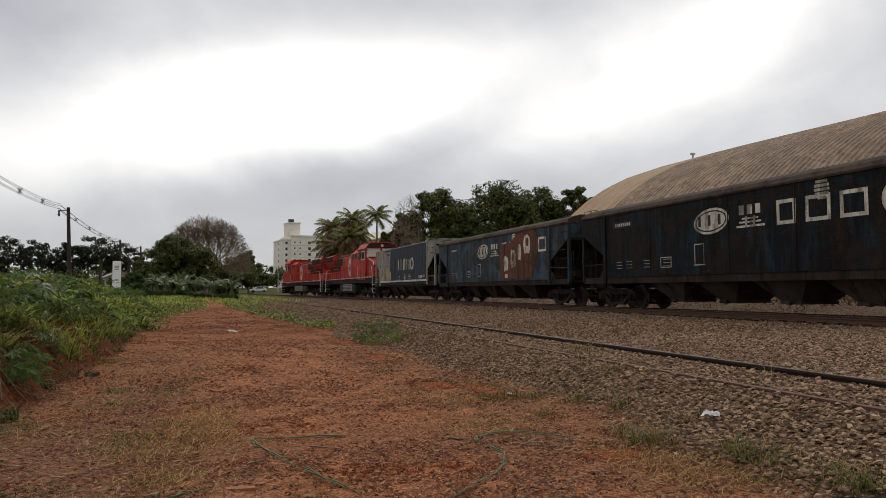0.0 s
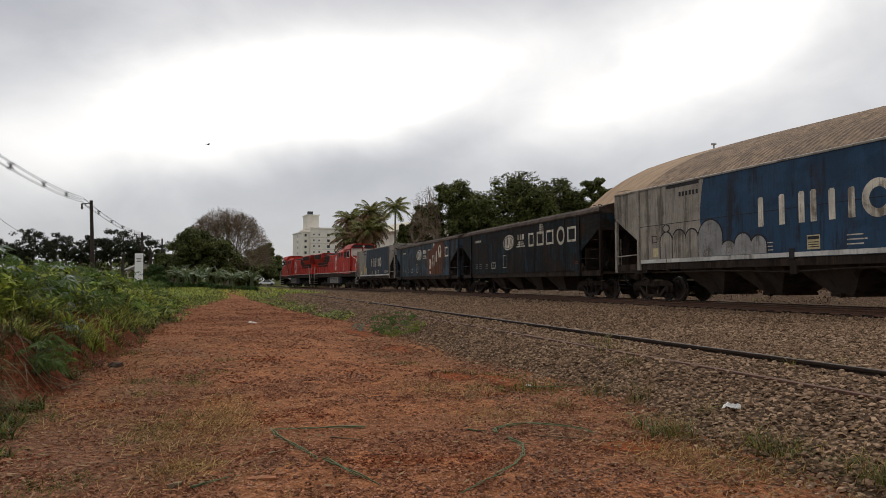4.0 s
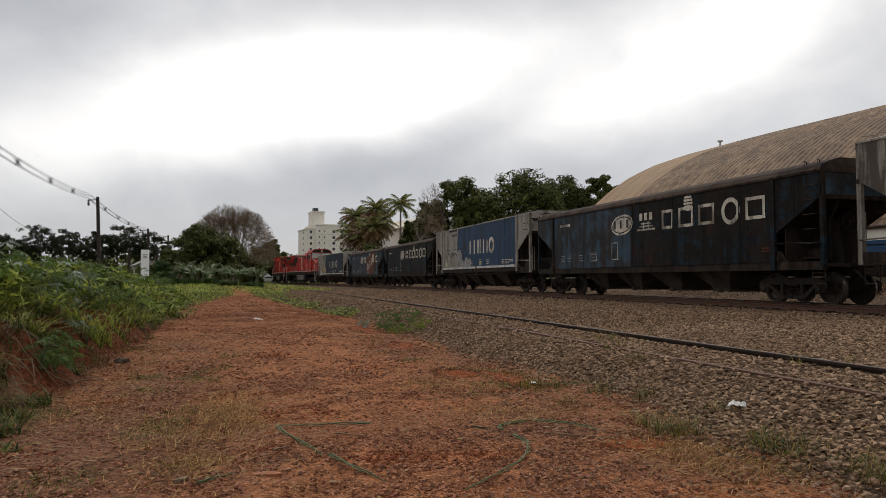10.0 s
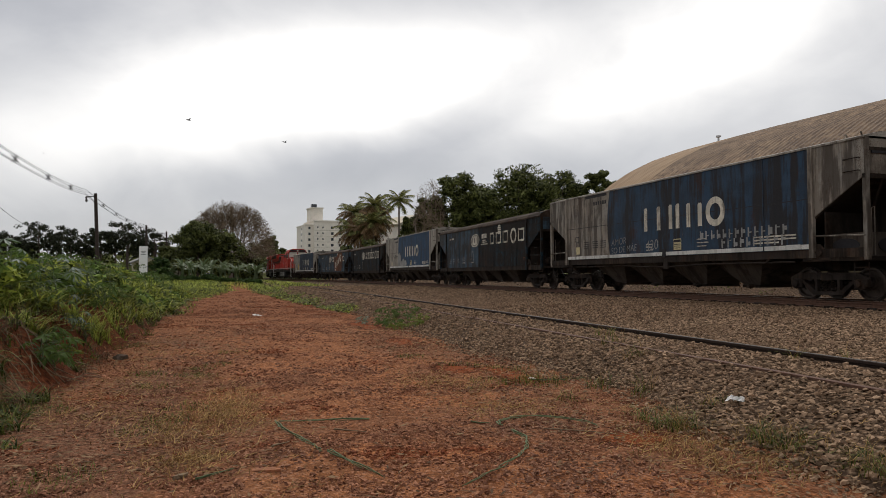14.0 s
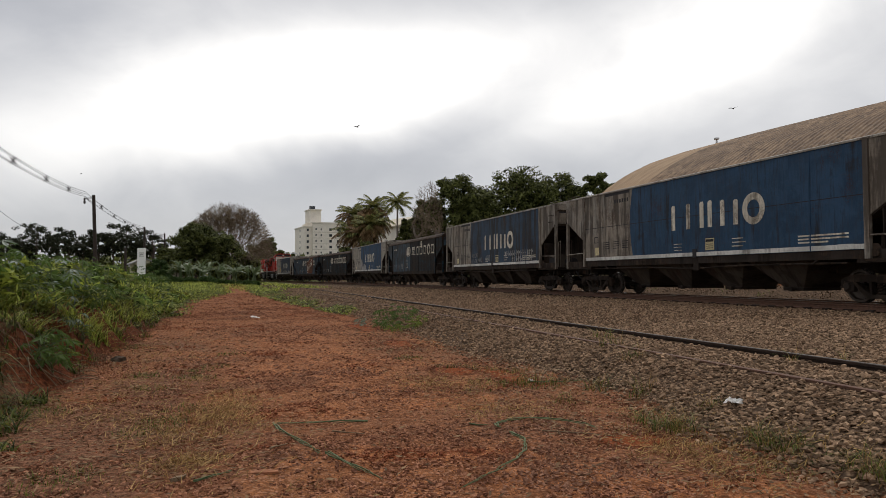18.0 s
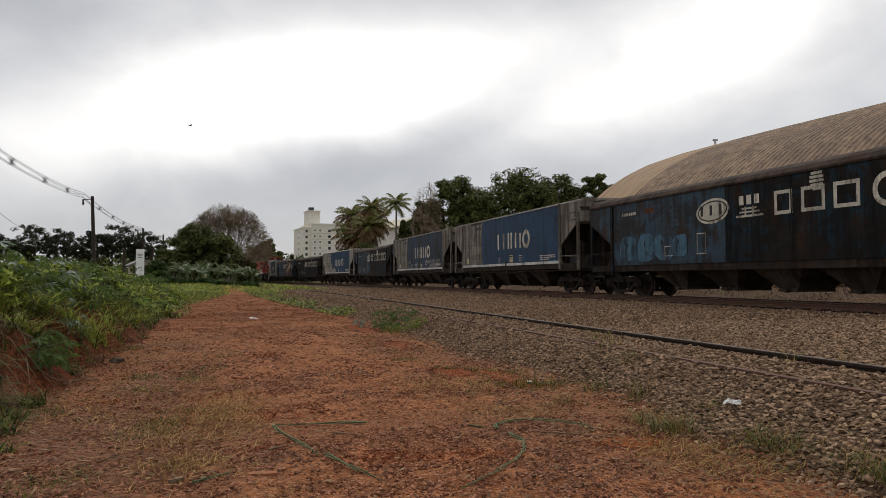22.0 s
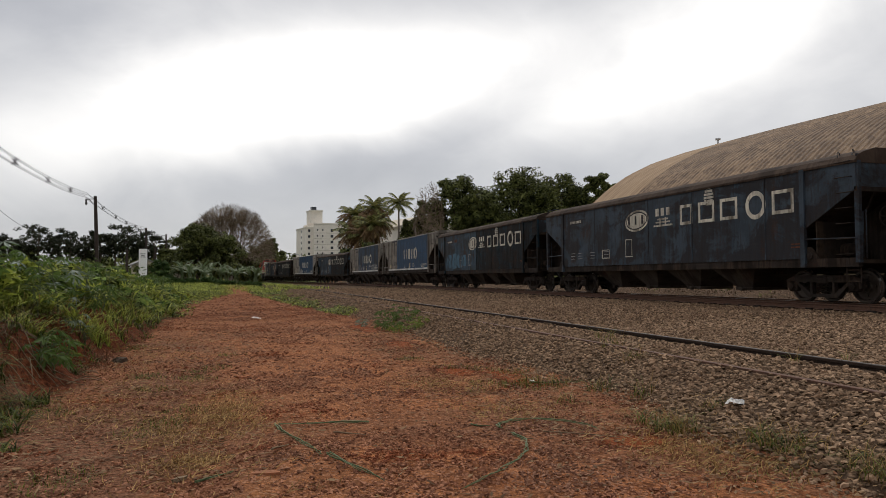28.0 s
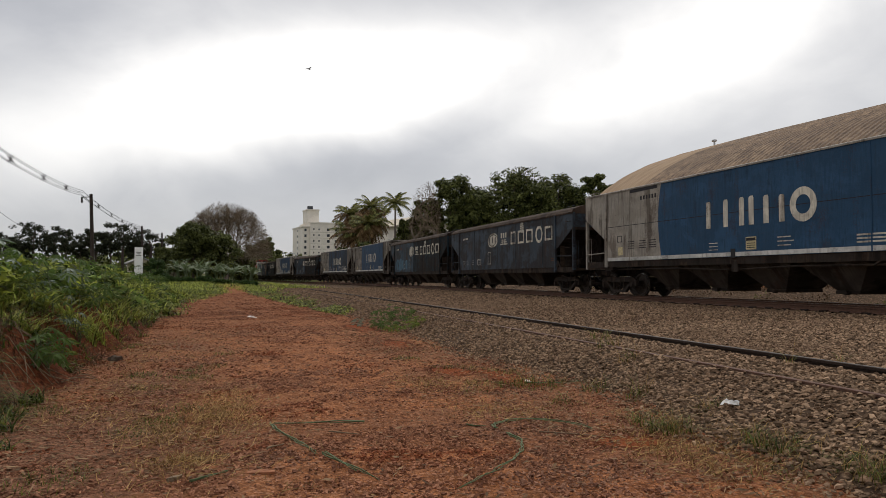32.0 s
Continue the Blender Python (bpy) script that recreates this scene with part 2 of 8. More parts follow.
plain("rubber_black", (0.015, 0.015, 0.016), 0.7, 0, 0.3, 10)
plain("ink_dark", (0.018, 0.016, 0.018), 0.7, 0, 0.4, 12)
plain("notice_cream", (0.52, 0.44, 0.25), 0.7, 0, 0.3, 12)
plain("yellow_notice", (0.42, 0.27, 0.06), 0.7, 0, 0.3, 9)
plain("white_notice", (0.55, 0.54, 0.50), 0.7, 0, 0.2, 12)
plain("wall_white", (0.80, 0.74, 0.65), 0.9, 0, 0.10, 0.6)
plain("wall_cream", (0.50, 0.44, 0.34), 0.9, 0, 0.15, 0.6)
plain("wall_stained", (0.105, 0.080, 0.046), 0.95, 0, 0.5, 0.8)
plain("wall_blue", (0.022, 0.065, 0.14), 0.8, 0, 0.25, 0.9)
plain("tile_roof", (0.22, 0.09, 0.05), 0.9, 0, 0.3, 2.5)
plain("window_dark", (0.03, 0.033, 0.038), 0.2, 0, 0.2, 3, 0.5)
plain("concrete", (0.26, 0.25, 0.235), 0.9, 0, 0.2, 4, bump=0.2)
plain("pole_wood", (0.045, 0.032, 0.026), 0.9, 0, 0.35, 5, bump=0.4)
plain("cable_black", (0.03, 0.03, 0.032), 0.6, 0, 0.1, 5)
plain("porcelain", (0.10, 0.09, 0.085), 0.4, 0, 0.2, 5)
plain("lamp_grey", (0.45, 0.46, 0.47), 0.5, 0.3, 0.1, 5)
plain("car_white", (0.72, 0.72, 0.72), 0.35, 0, 0.05, 3, 0.5)
plain("car_silver", (0.42, 0.43, 0.45), 0.35, 0.4, 0.05, 3, 0.5)
plain("paper_white", (0.90, 0.89, 0.87), 0.8, 0, 0.08, 20, bump=0.5)
plain("wood_chip", (0.30, 0.12, 0.055), 0.85, 0, 0.3, 25, bump=0.4)
plain("twig", (0.20, 0.14, 0.085), 0.9, 0, 0.35, 18, bump=0.4)
plain("bark", (0.085, 0.062, 0.046), 0.95, 0, 0.4, 3, bump=0.6)
plain("bark_grey", (0.20, 0.165, 0.135), 0.95, 0, 0.3, 3, bump=0.5)
plain("lamp_glass", (0.6, 0.58, 0.5), 0.15, 0, 0.05, 3, 0.6)
plain("bird_dark", (0.03, 0.03, 0.032), 0.7, 0, 0.2, 20)


def leaf_material(name, dark, light, k=0.28, rough=0.6, spec=0.12):
    n = Nodes(name, rough, 0, spec)
    c = n.mix(n.step(n.math("ADD", n.math("MULTIPLY", n.island(), 0.6), n.math("MULTIPLY", n.noise(0.5, 3), 0.4)), 0.15, 0.85), dark, light)
    n.color(c)
    n.leafy(c, k)
    return n.mat


leaf_material("leaf_dark", (0.011, 0.017, 0.005), (0.175, 0.190, 0.056))
leaf_material("leaf_mid", (0.022, 0.045, 0.012), (0.075, 0.120, 0.032))
leaf_material("leaf_pine", (0.014, 0.017, 0.010), (0.058, 0.064, 0.034))
leaf_material("leaf_palm", (0.060, 0.070, 0.022), (0.300, 0.285, 0.095))
leaf_material("leaf_palm_dry", (0.10, 0.062, 0.030), (0.29, 0.185, 0.09))
leaf_material("leaf_banana", (0.055, 0.090, 0.036), (0.300, 0.350, 0.170), 0.3, 0.45, 0.35)
leaf_material("leaf_bare", (0.12, 0.088, 0.060), (0.24, 0.180, 0.120), 0.1)
leaf_material("leaf_castor", (0.012, 0.030, 0.007), (0.250, 0.360, 0.085), 0.40, 0.6, 0.07)
leaf_material("leaf_weed", (0.030, 0.055, 0.008), (0.420, 0.470, 0.080), 0.44, 0.55, 0.12)
leaf_material("leaf_silver", (0.09, 0.13, 0.085), (0.27, 0.33, 0.23), 0.3, 0.45, 0.4)
leaf_material("grass_green", (0.022, 0.038, 0.005), (0.450, 0.500, 0.090), 0.44, 0.55, 0.12)
leaf_material("grass_dark", (0.016, 0.028, 0.005), (0.180, 0.205, 0.042), 0.38, 0.55, 0.12)
leaf_material("scrub_brown", (0.045, 0.026, 0.014), (0.140, 0.085, 0.048), 0.15, 0.8)
leaf_material("grass_dry", (0.13, 0.070, 0.027), (0.47, 0.300, 0.115), 0.15, 0.7)
leaf_material("plant_litter", (0.090, 0.052, 0.028), (0.30, 0.190, 0.105), 0.1, 0.85)
leaf_material("stalk_green", (0.060, 0.092, 0.040), (0.17, 0.195, 0.10), 0.1)


def stone_material():
    n = Nodes("ballast_stone", 0.92, 0, 0.10)
    n.world_pos()
    i = n.island()
    f = n.noise(22, 4, 0.6)
    c = n.mix(n.step(i, 0.05, 0.95), (0.115, 0.074, 0.047), (0.440, 0.292, 0.186))
    c = n.mix(n.math("MULTIPLY", n.step(n.noise(0.7, 3), 0.45, 0.7), 0.45), c, (0.19, 0.115, 0.072))
    c = n.mix(n.math("MULTIPLY", f, 0.40), c, (0.090, 0.058, 0.036))
    n.color(c)
    n.bump(f, 0.5, 0.01)


def clod_material():
    n = Nodes("soil_clod", 0.95, 0, 0.15)
    n.world_pos()
    k = n.step(n.island(), 0.1, 0.9)
    c = n.mix(k, (0.155, 0.064, 0.036), (0.440, 0.205, 0.116))
    c = n.mix(n.math("MULTIPLY", n.step(n.noise(0.55, 4), 0.46, 0.62), 0.8), c, n.mix(k, (0.140, 0.070, 0.046), (0.345, 0.192, 0.125)))
    c = n.mix(n.math("MULTIPLY", n.step(n.noise(0.8, 4, 0.5, (0.7, 1.4, 1)), 0.54, 0.66), 0.85), c, n.mix(k, (0.135, 0.032, 0.011), (0.340, 0.098, 0.036)))
    c = n.mix(n.math("MULTIPLY", n.noise(40, 3), 0.4), c, (0.17, 0.07, 0.038))
    n.color(c)
    n.bump(n.noise(60, 3), 0.5, 0.005)


def ground_material():
    n = Nodes("ground_soil", 0.97, 0, 0.05)
    n.world_pos()
    a = n.attr("cover")
    sep = n.node("ShaderNodeSeparateColor", Color=a.outputs["Color"])
    ballast, grass, clay = sep.outputs
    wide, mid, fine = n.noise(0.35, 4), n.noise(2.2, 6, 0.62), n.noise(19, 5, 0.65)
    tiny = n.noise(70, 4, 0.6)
    crust = n.voronoi(24).outputs["Distance"]
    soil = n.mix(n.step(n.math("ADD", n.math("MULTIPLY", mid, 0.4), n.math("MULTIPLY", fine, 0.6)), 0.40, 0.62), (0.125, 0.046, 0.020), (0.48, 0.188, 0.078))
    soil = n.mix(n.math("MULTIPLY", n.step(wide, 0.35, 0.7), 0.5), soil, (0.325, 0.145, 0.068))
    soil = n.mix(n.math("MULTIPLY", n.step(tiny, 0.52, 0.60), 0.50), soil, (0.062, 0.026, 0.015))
    # crust crevices: their shade is put into the colour as dark lines
    cell = n.voronoi(30, "DISTANCE_TO_EDGE", (1, 1, 0.3))
    crack = n.math("MULTIPLY", n.math("SUBTRACT", 1.0, n.step(cell.outputs["Distance"], 0.0, 0.10)), n.step(fine, 0.42, 0.56))
    soil = n.mix(n.math("MULTIPLY", crack, 0.65), soil, (0.045, 0.019, 0.012))
    flake = n.voronoi(46, "F1", (1, 1, 0.3))
    fl = n.node("ShaderNodeSeparateColor", Color=flake.outputs["Color"])
    soil = n.mix(n.math("MULTIPLY", n.step(fl.outputs[0], 0.70, 0.95), 0.45), soil, (0.47, 0.25, 0.155))
    hu = n.step(n.math("ADD", a.outputs["Alpha"], n.math("MULTIPLY", n.math("SUBTRACT", mid, 0.5), 1.1)), 0.3, 0.75)
    soil = n.mix(n.math("MULTIPLY", hu, 0.75), soil, n.mix(n.step(n.math("ADD", n.math("MULTIPLY", fine, 0.5), n.math("MULTIPLY", tiny, 0.5)), 0.38, 0.62), (0.034, 0.017, 0.011), (0.265, 0.134, 0.084)))
    red = n.mix(n.step(clay, 0.66, 0.84), n.mix(n.step(fine, 0.3, 0.7), (0.034, 0.0105, 0.0050), (0.185, 0.055, 0.022)), n.mix(n.step(fine, 0.3, 0.7), (0.150, 0.040, 0.015), (0.300, 0.088, 0.033)))
    cl = n.step(n.math("ADD", clay, n.math("MULTIPLY", n.math("SUBTRACT", mid, 0.5), 0.9)), 0.34, 0.64)
    soil = n.mix(cl, soil, red)
    turf = n.mix(n.step(fine, 0.3, 0.7), (0.022, 0.030, 0.008), (0.085, 0.096, 0.024))
    turf = n.mix(n.math("MULTIPLY", n.step(mid, 0.45, 0.7), 0.5), turf, (0.120, 0.075, 0.030))
    gr = n.step(n.math("ADD", grass, n.math("MULTIPLY", n.math("SUBTRACT", n.math("ADD", n.math("MULTIPLY", mid, 0.5), n.math("MULTIPLY", fine, 0.5)), 0.5), 1.1)), 0.4, 0.65)
    c = n.mix(gr, soil, turf)
    # stones drawn in colour: dark cell borders stand for the shaded gaps between them
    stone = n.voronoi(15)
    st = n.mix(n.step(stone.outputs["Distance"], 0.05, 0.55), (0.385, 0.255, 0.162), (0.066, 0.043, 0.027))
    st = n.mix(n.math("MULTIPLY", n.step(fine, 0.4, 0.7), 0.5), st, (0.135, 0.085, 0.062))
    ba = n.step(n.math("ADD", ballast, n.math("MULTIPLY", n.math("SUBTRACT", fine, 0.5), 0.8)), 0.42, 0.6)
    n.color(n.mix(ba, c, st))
    h = n.math("ADD", n.math("MULTIPLY", fine, 0.5), n.math("ADD", n.math("MULTIPLY", tiny, 0.25), n.math("MULTIPLY", crust, 0.35)))
    h = n.math("ADD", h, n.math("MULTIPLY", n.math("MULTIPLY", stone.outputs["Distance"], ba), -1.2))
    n.bump(h, 1.0, 0.05)


def vault_material():
    """Rusty corrugated sheets, streaked down the slope."""
    n = Nodes("vault_sheet", 0.8, 0, 0.3)
    n.world_pos()
    along = n.noise(1.5, 6, 0.75, (0.30, 2.2, 0.30))
    fine = n.noise(5.5, 6, 0.75, (0.45, 2.6, 0.45))
    spot = n.noise(2.6, 6, 0.8, (1.0, 1.3, 1.0))
    broad = n.noise(0.12, 5, 0.6)
    c = n.mix(n.step(along, 0.36, 0.64), (0.135, 0.080, 0.043), (0.225, 0.140, 0.078))
    c = n.mix(n.math("MULTIPLY", n.step(n.math("ADD", n.math("MULTIPLY", fine, 0.5), n.math("MULTIPLY", n.noise(1.7, 7, 0.78), 0.5)), 0.49, 0.57), 0.75), c, (0.350, 0.232, 0.134))
    c = n.mix(n.math("MULTIPLY", n.step(n.math("ADD", n.math("MULTIPLY", spot, 0.6), n.math("MULTIPLY", n.noise(0.7, 5, 0.7), 0.4)), 0.48, 0.57), 0.8), c, (0.050, 0.027, 0.015))
    c = n.mix(n.math("MULTIPLY", n.step(broad, 0.4, 0.65), 0.6), c, (0.085, 0.049, 0.027))
    n.color(c)
    n.bump(spot, 0.4, 0.03)


stone_material()
clod_material()
ground_material()
vault_material()

# ---- helpers that build meshes ----


def part(name, bm, material, parent=None, label="", smooth=False):
    """Links a bmesh as one mesh object under a thing or a part."""
    me = bpy.data.meshes.new(name)
    bmesh.ops.recalc_face_normals(bm, faces=bm.faces[:])
    bm.to_mesh(me)
    bm.free()
    me.materials.append(MATS[material])
    if smooth:
        me.polygons.foreach_set("use_smooth", [True] * len(me.polygons))
    ob = new(name, me)
    if parent is not None:
        ob.parent = parent
    if label:
        tagged(ob, label)
    return ob


def again(ob, parent, m=None):
    """The same part once more, under parent, at the pose m, on the same mesh."""
    o = new(ob.name.split(".")[0], ob.data)
    o.parent = parent
    if m is not None:
        o.matrix_basis = m
    if ob.get("label"):
        o["label"] = ob["label"]
    return o


def mesh_np(name, verts, faces, material, parent=None, smooth=False):
    me = bpy.data.meshes.new(name)
    verts, faces = np.asarray(verts, np.float32), np.asarray(faces, np.int32)
    k = faces.shape[1]
    me.vertices.add(len(verts))
    me.vertices.foreach_set("co", verts.ravel())
    me.loops.add(faces.size)
    me.loops.foreach_set("vertex_index", faces.ravel())
    me.polygons.add(len(faces))
    me.polygons.foreach_set("loop_start", np.arange(0, faces.size, k, dtype=np.int32))
    me.polygons.foreach_set("loop_total", np.full(len(faces), k, np.int32))
    me.polygons.foreach_set("use_smooth", np.full(len(faces), bool(smooth)))
    me.update(calc_edges=True)
    me.materials.append(MATS[material])
    ob = new(name, me)
    if parent is not None:
        ob.parent = parent
    return ob


def box(bm, x0, x1, y0, y1, z0, z1, bevel=0.0):
    v = [bm.verts.new((x, y, z)) for x in (x0, x1) for y in (y0, y1) for z in (z0, z1)]
    fs = [bm.faces.new([v[i] for i in f]) for f in ((0, 1, 3, 2), (4, 6, 7, 5), (0, 4, 5, 1), (2, 3, 7, 6), (0, 2, 6, 4), (1, 5, 7, 3))]
    if bevel:
        es = {e for f in fs for e in f.edges}
        bmesh.ops.bevel(bm, geom=list(es), offset=bevel, segments=1, affect="EDGES")
    return bm


def tube(bm, pts, r, n=6, r1=None, caps=True):
    """A round bar through the points, its radius going from r to r1."""
    pts = [Vector(p) for p in pts]
    rings = []
    for i, p in enumerate(pts):
        d = (pts[min(i + 1, len(pts) - 1)] - pts[max(i - 1, 0)]).normalized()
        u = d.cross(Vector((0, 0, 1)) if abs(d.z) < 0.9 else Vector((1, 0, 0))).normalized()
        w = d.cross(u)
        rr = r if r1 is None else r + (r1 - r) * i / max(1, len(pts) - 1)
        rings.append([bm.verts.new(p + (u * math.cos(a) + w * math.sin(a)) * rr) for a in [2 * math.pi * k / n for k in range(n)]])
    for a, b in zip(rings, rings[1:]):
        for k in range(n):
            bm.faces.new((a[k], a[(k + 1) % n], b[(k + 1) % n], b[k]))
    if caps:
        bm.faces.new(rings[0][::-1])
        bm.faces.new(rings[-1])
    return bm


def prism(bm, outline, axis, lo, hi):
    """A flat outline of (a, b) pairs, pushed along an axis from lo to hi. x: (y, z); y: (x, z); z: (x, y)."""
    def at(a, b, h):
        return {"x": (h, a, b), "y": (a, h, b), "z": (a, b, h)}[axis]
    p = [bm.verts.new(at(a, b, lo)) for a, b in outline]
    q = [bm.verts.new(at(a, b, hi)) for a, b in outline]
    bm.faces.new(p)
    bm.faces.new(q[::-1])
    n = len(p)
    for i in range(n):
        bm.faces.new((p[i], q[i], q[(i + 1) % n], p[(i + 1) % n]))
    return bm


def lathe(bm, prof, n=20, axis="x", centre=(0, 0, 0)):
    """Turns a profile of (along, radius) round an axis."""
    rings = []
    for h, r in prof:
        ring = []
        for k in range(n):
            a = 2 * math.pi * k / n
            c, s = r * math.cos(a), r * math.sin(a)
            p = {"x": (h, c, s), "y": (c, h, s), "z": (c, s, h)}[axis]
            ring.append(bm.verts.new(Vector(p) + Vector(centre)))
        rings.append(ring)
    for a, b in zip(rings, rings[1:]):
        for k in range(n):
            bm.faces.new((a[k], a[(k + 1) % n], b[(k + 1) % n], b[k]))
    bm.faces.new(rings[0])
    bm.faces.new(rings[-1][::-1])
    return bm


def B():
    return bmesh.new()


def empty(name, m=None):
    ob = new(name)
    ob.empty_display_size = 0.3
    if m is not None:
        ob.matrix_basis = m
    return ob


def vnoise(x, y, scale, seed=0):
    """Smooth value noise from 0 to 1 on arrays."""
    x, y = np.asarray(x, float) / scale, np.asarray(y, float) / scale
    i, j = np.floor(x).astype(np.int64), np.floor(y).astype(np.int64)
    u, v = x - i, y - j
    u, v = u * u * (3 - 2 * u), v * v * (3 - 2 * v)

    def h(a, b):
        k = (a * 374761393 + b * 668265263 + seed * 144665 + 97) & 0x7FFFFFFF
        k = ((k ^ (k >> 13)) * 1274126177) & 0x7FFFFFFF
        return ((k ^ (k >> 16)) & 0xFFFF) / 65535.0
    return (h(i, j) * (1 - u) + h(i + 1, j) * u) * (1 - v) + (h(i, j + 1) * (1 - u) + h(i + 1, j + 1) * u) * v


def ramp01(v, lo, hi):
    t = np.clip((np.asarray(v, float) - lo) / (hi - lo), 0, 1)
    return t * t * (3 - 2 * t)

# ---- the lie of the land ----
RAIL_Z = 0.62            # top of the main line's rails
SWING = (22.0, 44.0, 0.55)   # where the line begins to swing out towards +X, over what length, how far
BEND = (72.0, 66.0, 3.95)    # then a gentle double bend: where it begins, its length, its shift to -X


def main_x(y):
    """The main line's centre: straight, a slight swing towards +X, a double bend towards -X, straight again."""
    p = np.clip((np.asarray(y, float) - SWING[0]) / SWING[1], 0, 1)
    q = np.clip((np.asarray(y, float) - BEND[0]) / BEND[1], 0, 1)
    return 15.8 + SWING[2] * p * p * (3 - 2 * p) - BEND[2] * q * q * (3 - 2 * q)


def heading(y):
    """How far the main line is turned there, in degrees."""
    p = min(1.0, max(0.0, (y - SWING[0]) / SWING[1]))
    q = min(1.0, max(0.0, (y - BEND[0]) / BEND[1]))
    return math.degrees(math.atan(BEND[2] * 6 * q * (1 - q) / BEND[1] - SWING[2] * 6 * p * (1 - p) / SWING[1]))


def siding_x(y):
    y = np.asarray(y, float)
    return 5.5 + 0.024 * y - 0.00011 * y * y


def toe_x(y):
    """Where the ballast ends on the dirt."""
    y = np.asarray(y, float)
    return 4.12 - 0.36 * ramp01(-y, -6.8, -4.6) + 0.022 * np.maximum(0, y - 12) + 0.25 * (vnoise(y, y * 0, 1.9, 5) - 0.5) + 0.12 * (vnoise(y, y * 0, 0.5, 6) - 0.5)


def bank_x(y):
    """The foot of the overgrown bank beside the dirt road."""
    y = np.asarray(y, float)
    return -1.85 + 0.30 * ramp01(y, 11, 15) + 2.1 * ramp01(y, 36, 62) + 0.0003 * np.maximum(0, y - 62) ** 2 + 0.34 * (vnoise(y, y * 0, 2.6, 8) - 0.5) + 0.26 * (vnoise(y, y * 0, 0.8, 9) - 0.5) - 0.8 * ramp01(-y, -7, -4)


def seen(x, y):
    """The wedge of ground in front of the road's end."""
    return (x > -0.31 * y - 0.7) & (x < 1.25 * y + 1.0)


def land(x, y):
    x, y = np.asarray(x, float), np.asarray(y, float)
    xm, xs, xt, xb = main_x(y), siding_x(y), toe_x(y), bank_x(y)
    z = 0.03 * (vnoise(x, y, 2.3, 1) - 0.5) + 0.020 * (vnoise(x, y, 0.45, 2) - 0.5)
    # ballast of the siding, then the flat between the tracks, then the main line's bed
    up = np.clip((x - xt) / np.maximum(0.3, xs - 0.55 - xt), 0, 1)
    z = z * (1 - 0.5 * up) + 0.345 * up ** 0.8
    z = z + 0.045 * ramp01(x, xs + 0.5, xm - 2.4) + 0.03 * ramp01(x, xm - 2.3, xm - 1.35)
    z = z + 0.034 * np.exp(-((x - xs - 0.5) / 0.45) ** 2)
    z = z - 0.10 * ramp01(x, xm + 1.3, xm + 2.4) + (0.55 + 0.3 * (vnoise(x, y, 2.1, 17) - 0.5)) * ramp01(x, xm + 2.0, xm + 5.0)
    # the bank: a worn red face, then weeds on a slow rise
    d = xb - x
    face = ramp01(d, 0.0, 0.55 + 0.3 * vnoise(x * 0, y, 1.1, 11))
    low = 1 - 0.80 * ramp01(y, 30, 56)
    z = z + low * (0.66 * face + 0.30 * ramp01(d, 0.3, 2.0) + 0.10 * (vnoise(x, y, 1.3, 12) - 0.5) * face + 0.16 * (vnoise(x, y, 0.42, 15) - 0.5) * face * (1 - 0.6 * ramp01(d, 0.8, 1.4)) + 0.09 * (vnoise(x, y, 0.2, 16) - 0.5) * face * (1 - ramp01(d, 0.8, 1.4)))
    # far off the ground climbs a little on this side of the line
    z = z + 1.15 * ramp01(y, 62, 150) * ramp01(xm - 5.5 - x, 0, 9) + 2.0 * ramp01(y, 150, 420)
    z = z + 0.35 * ramp01(x, 24, 60) * (1 - ramp01(y, 120, 200))
    return z


ORANGE = ((3.4, 13.3, 0.4, 1.1), (3.2, 9.4, 0.4, 0.6), (3.2, 4.95, 0.42, 0.30))


def orange(x, y):
    """Where bare orange clay shows at the edge of the road."""
    return sum(np.exp(-((x - cx) / sx) ** 2 - ((y - cy) / sy) ** 2) for cx, cy, sx, sy in ORANGE)


def spread(*spans):
    out = []
    for a, b, s in spans:
        out += list(np.arange(a, b, s))
    return np.array(out + [spans[-1][1]])


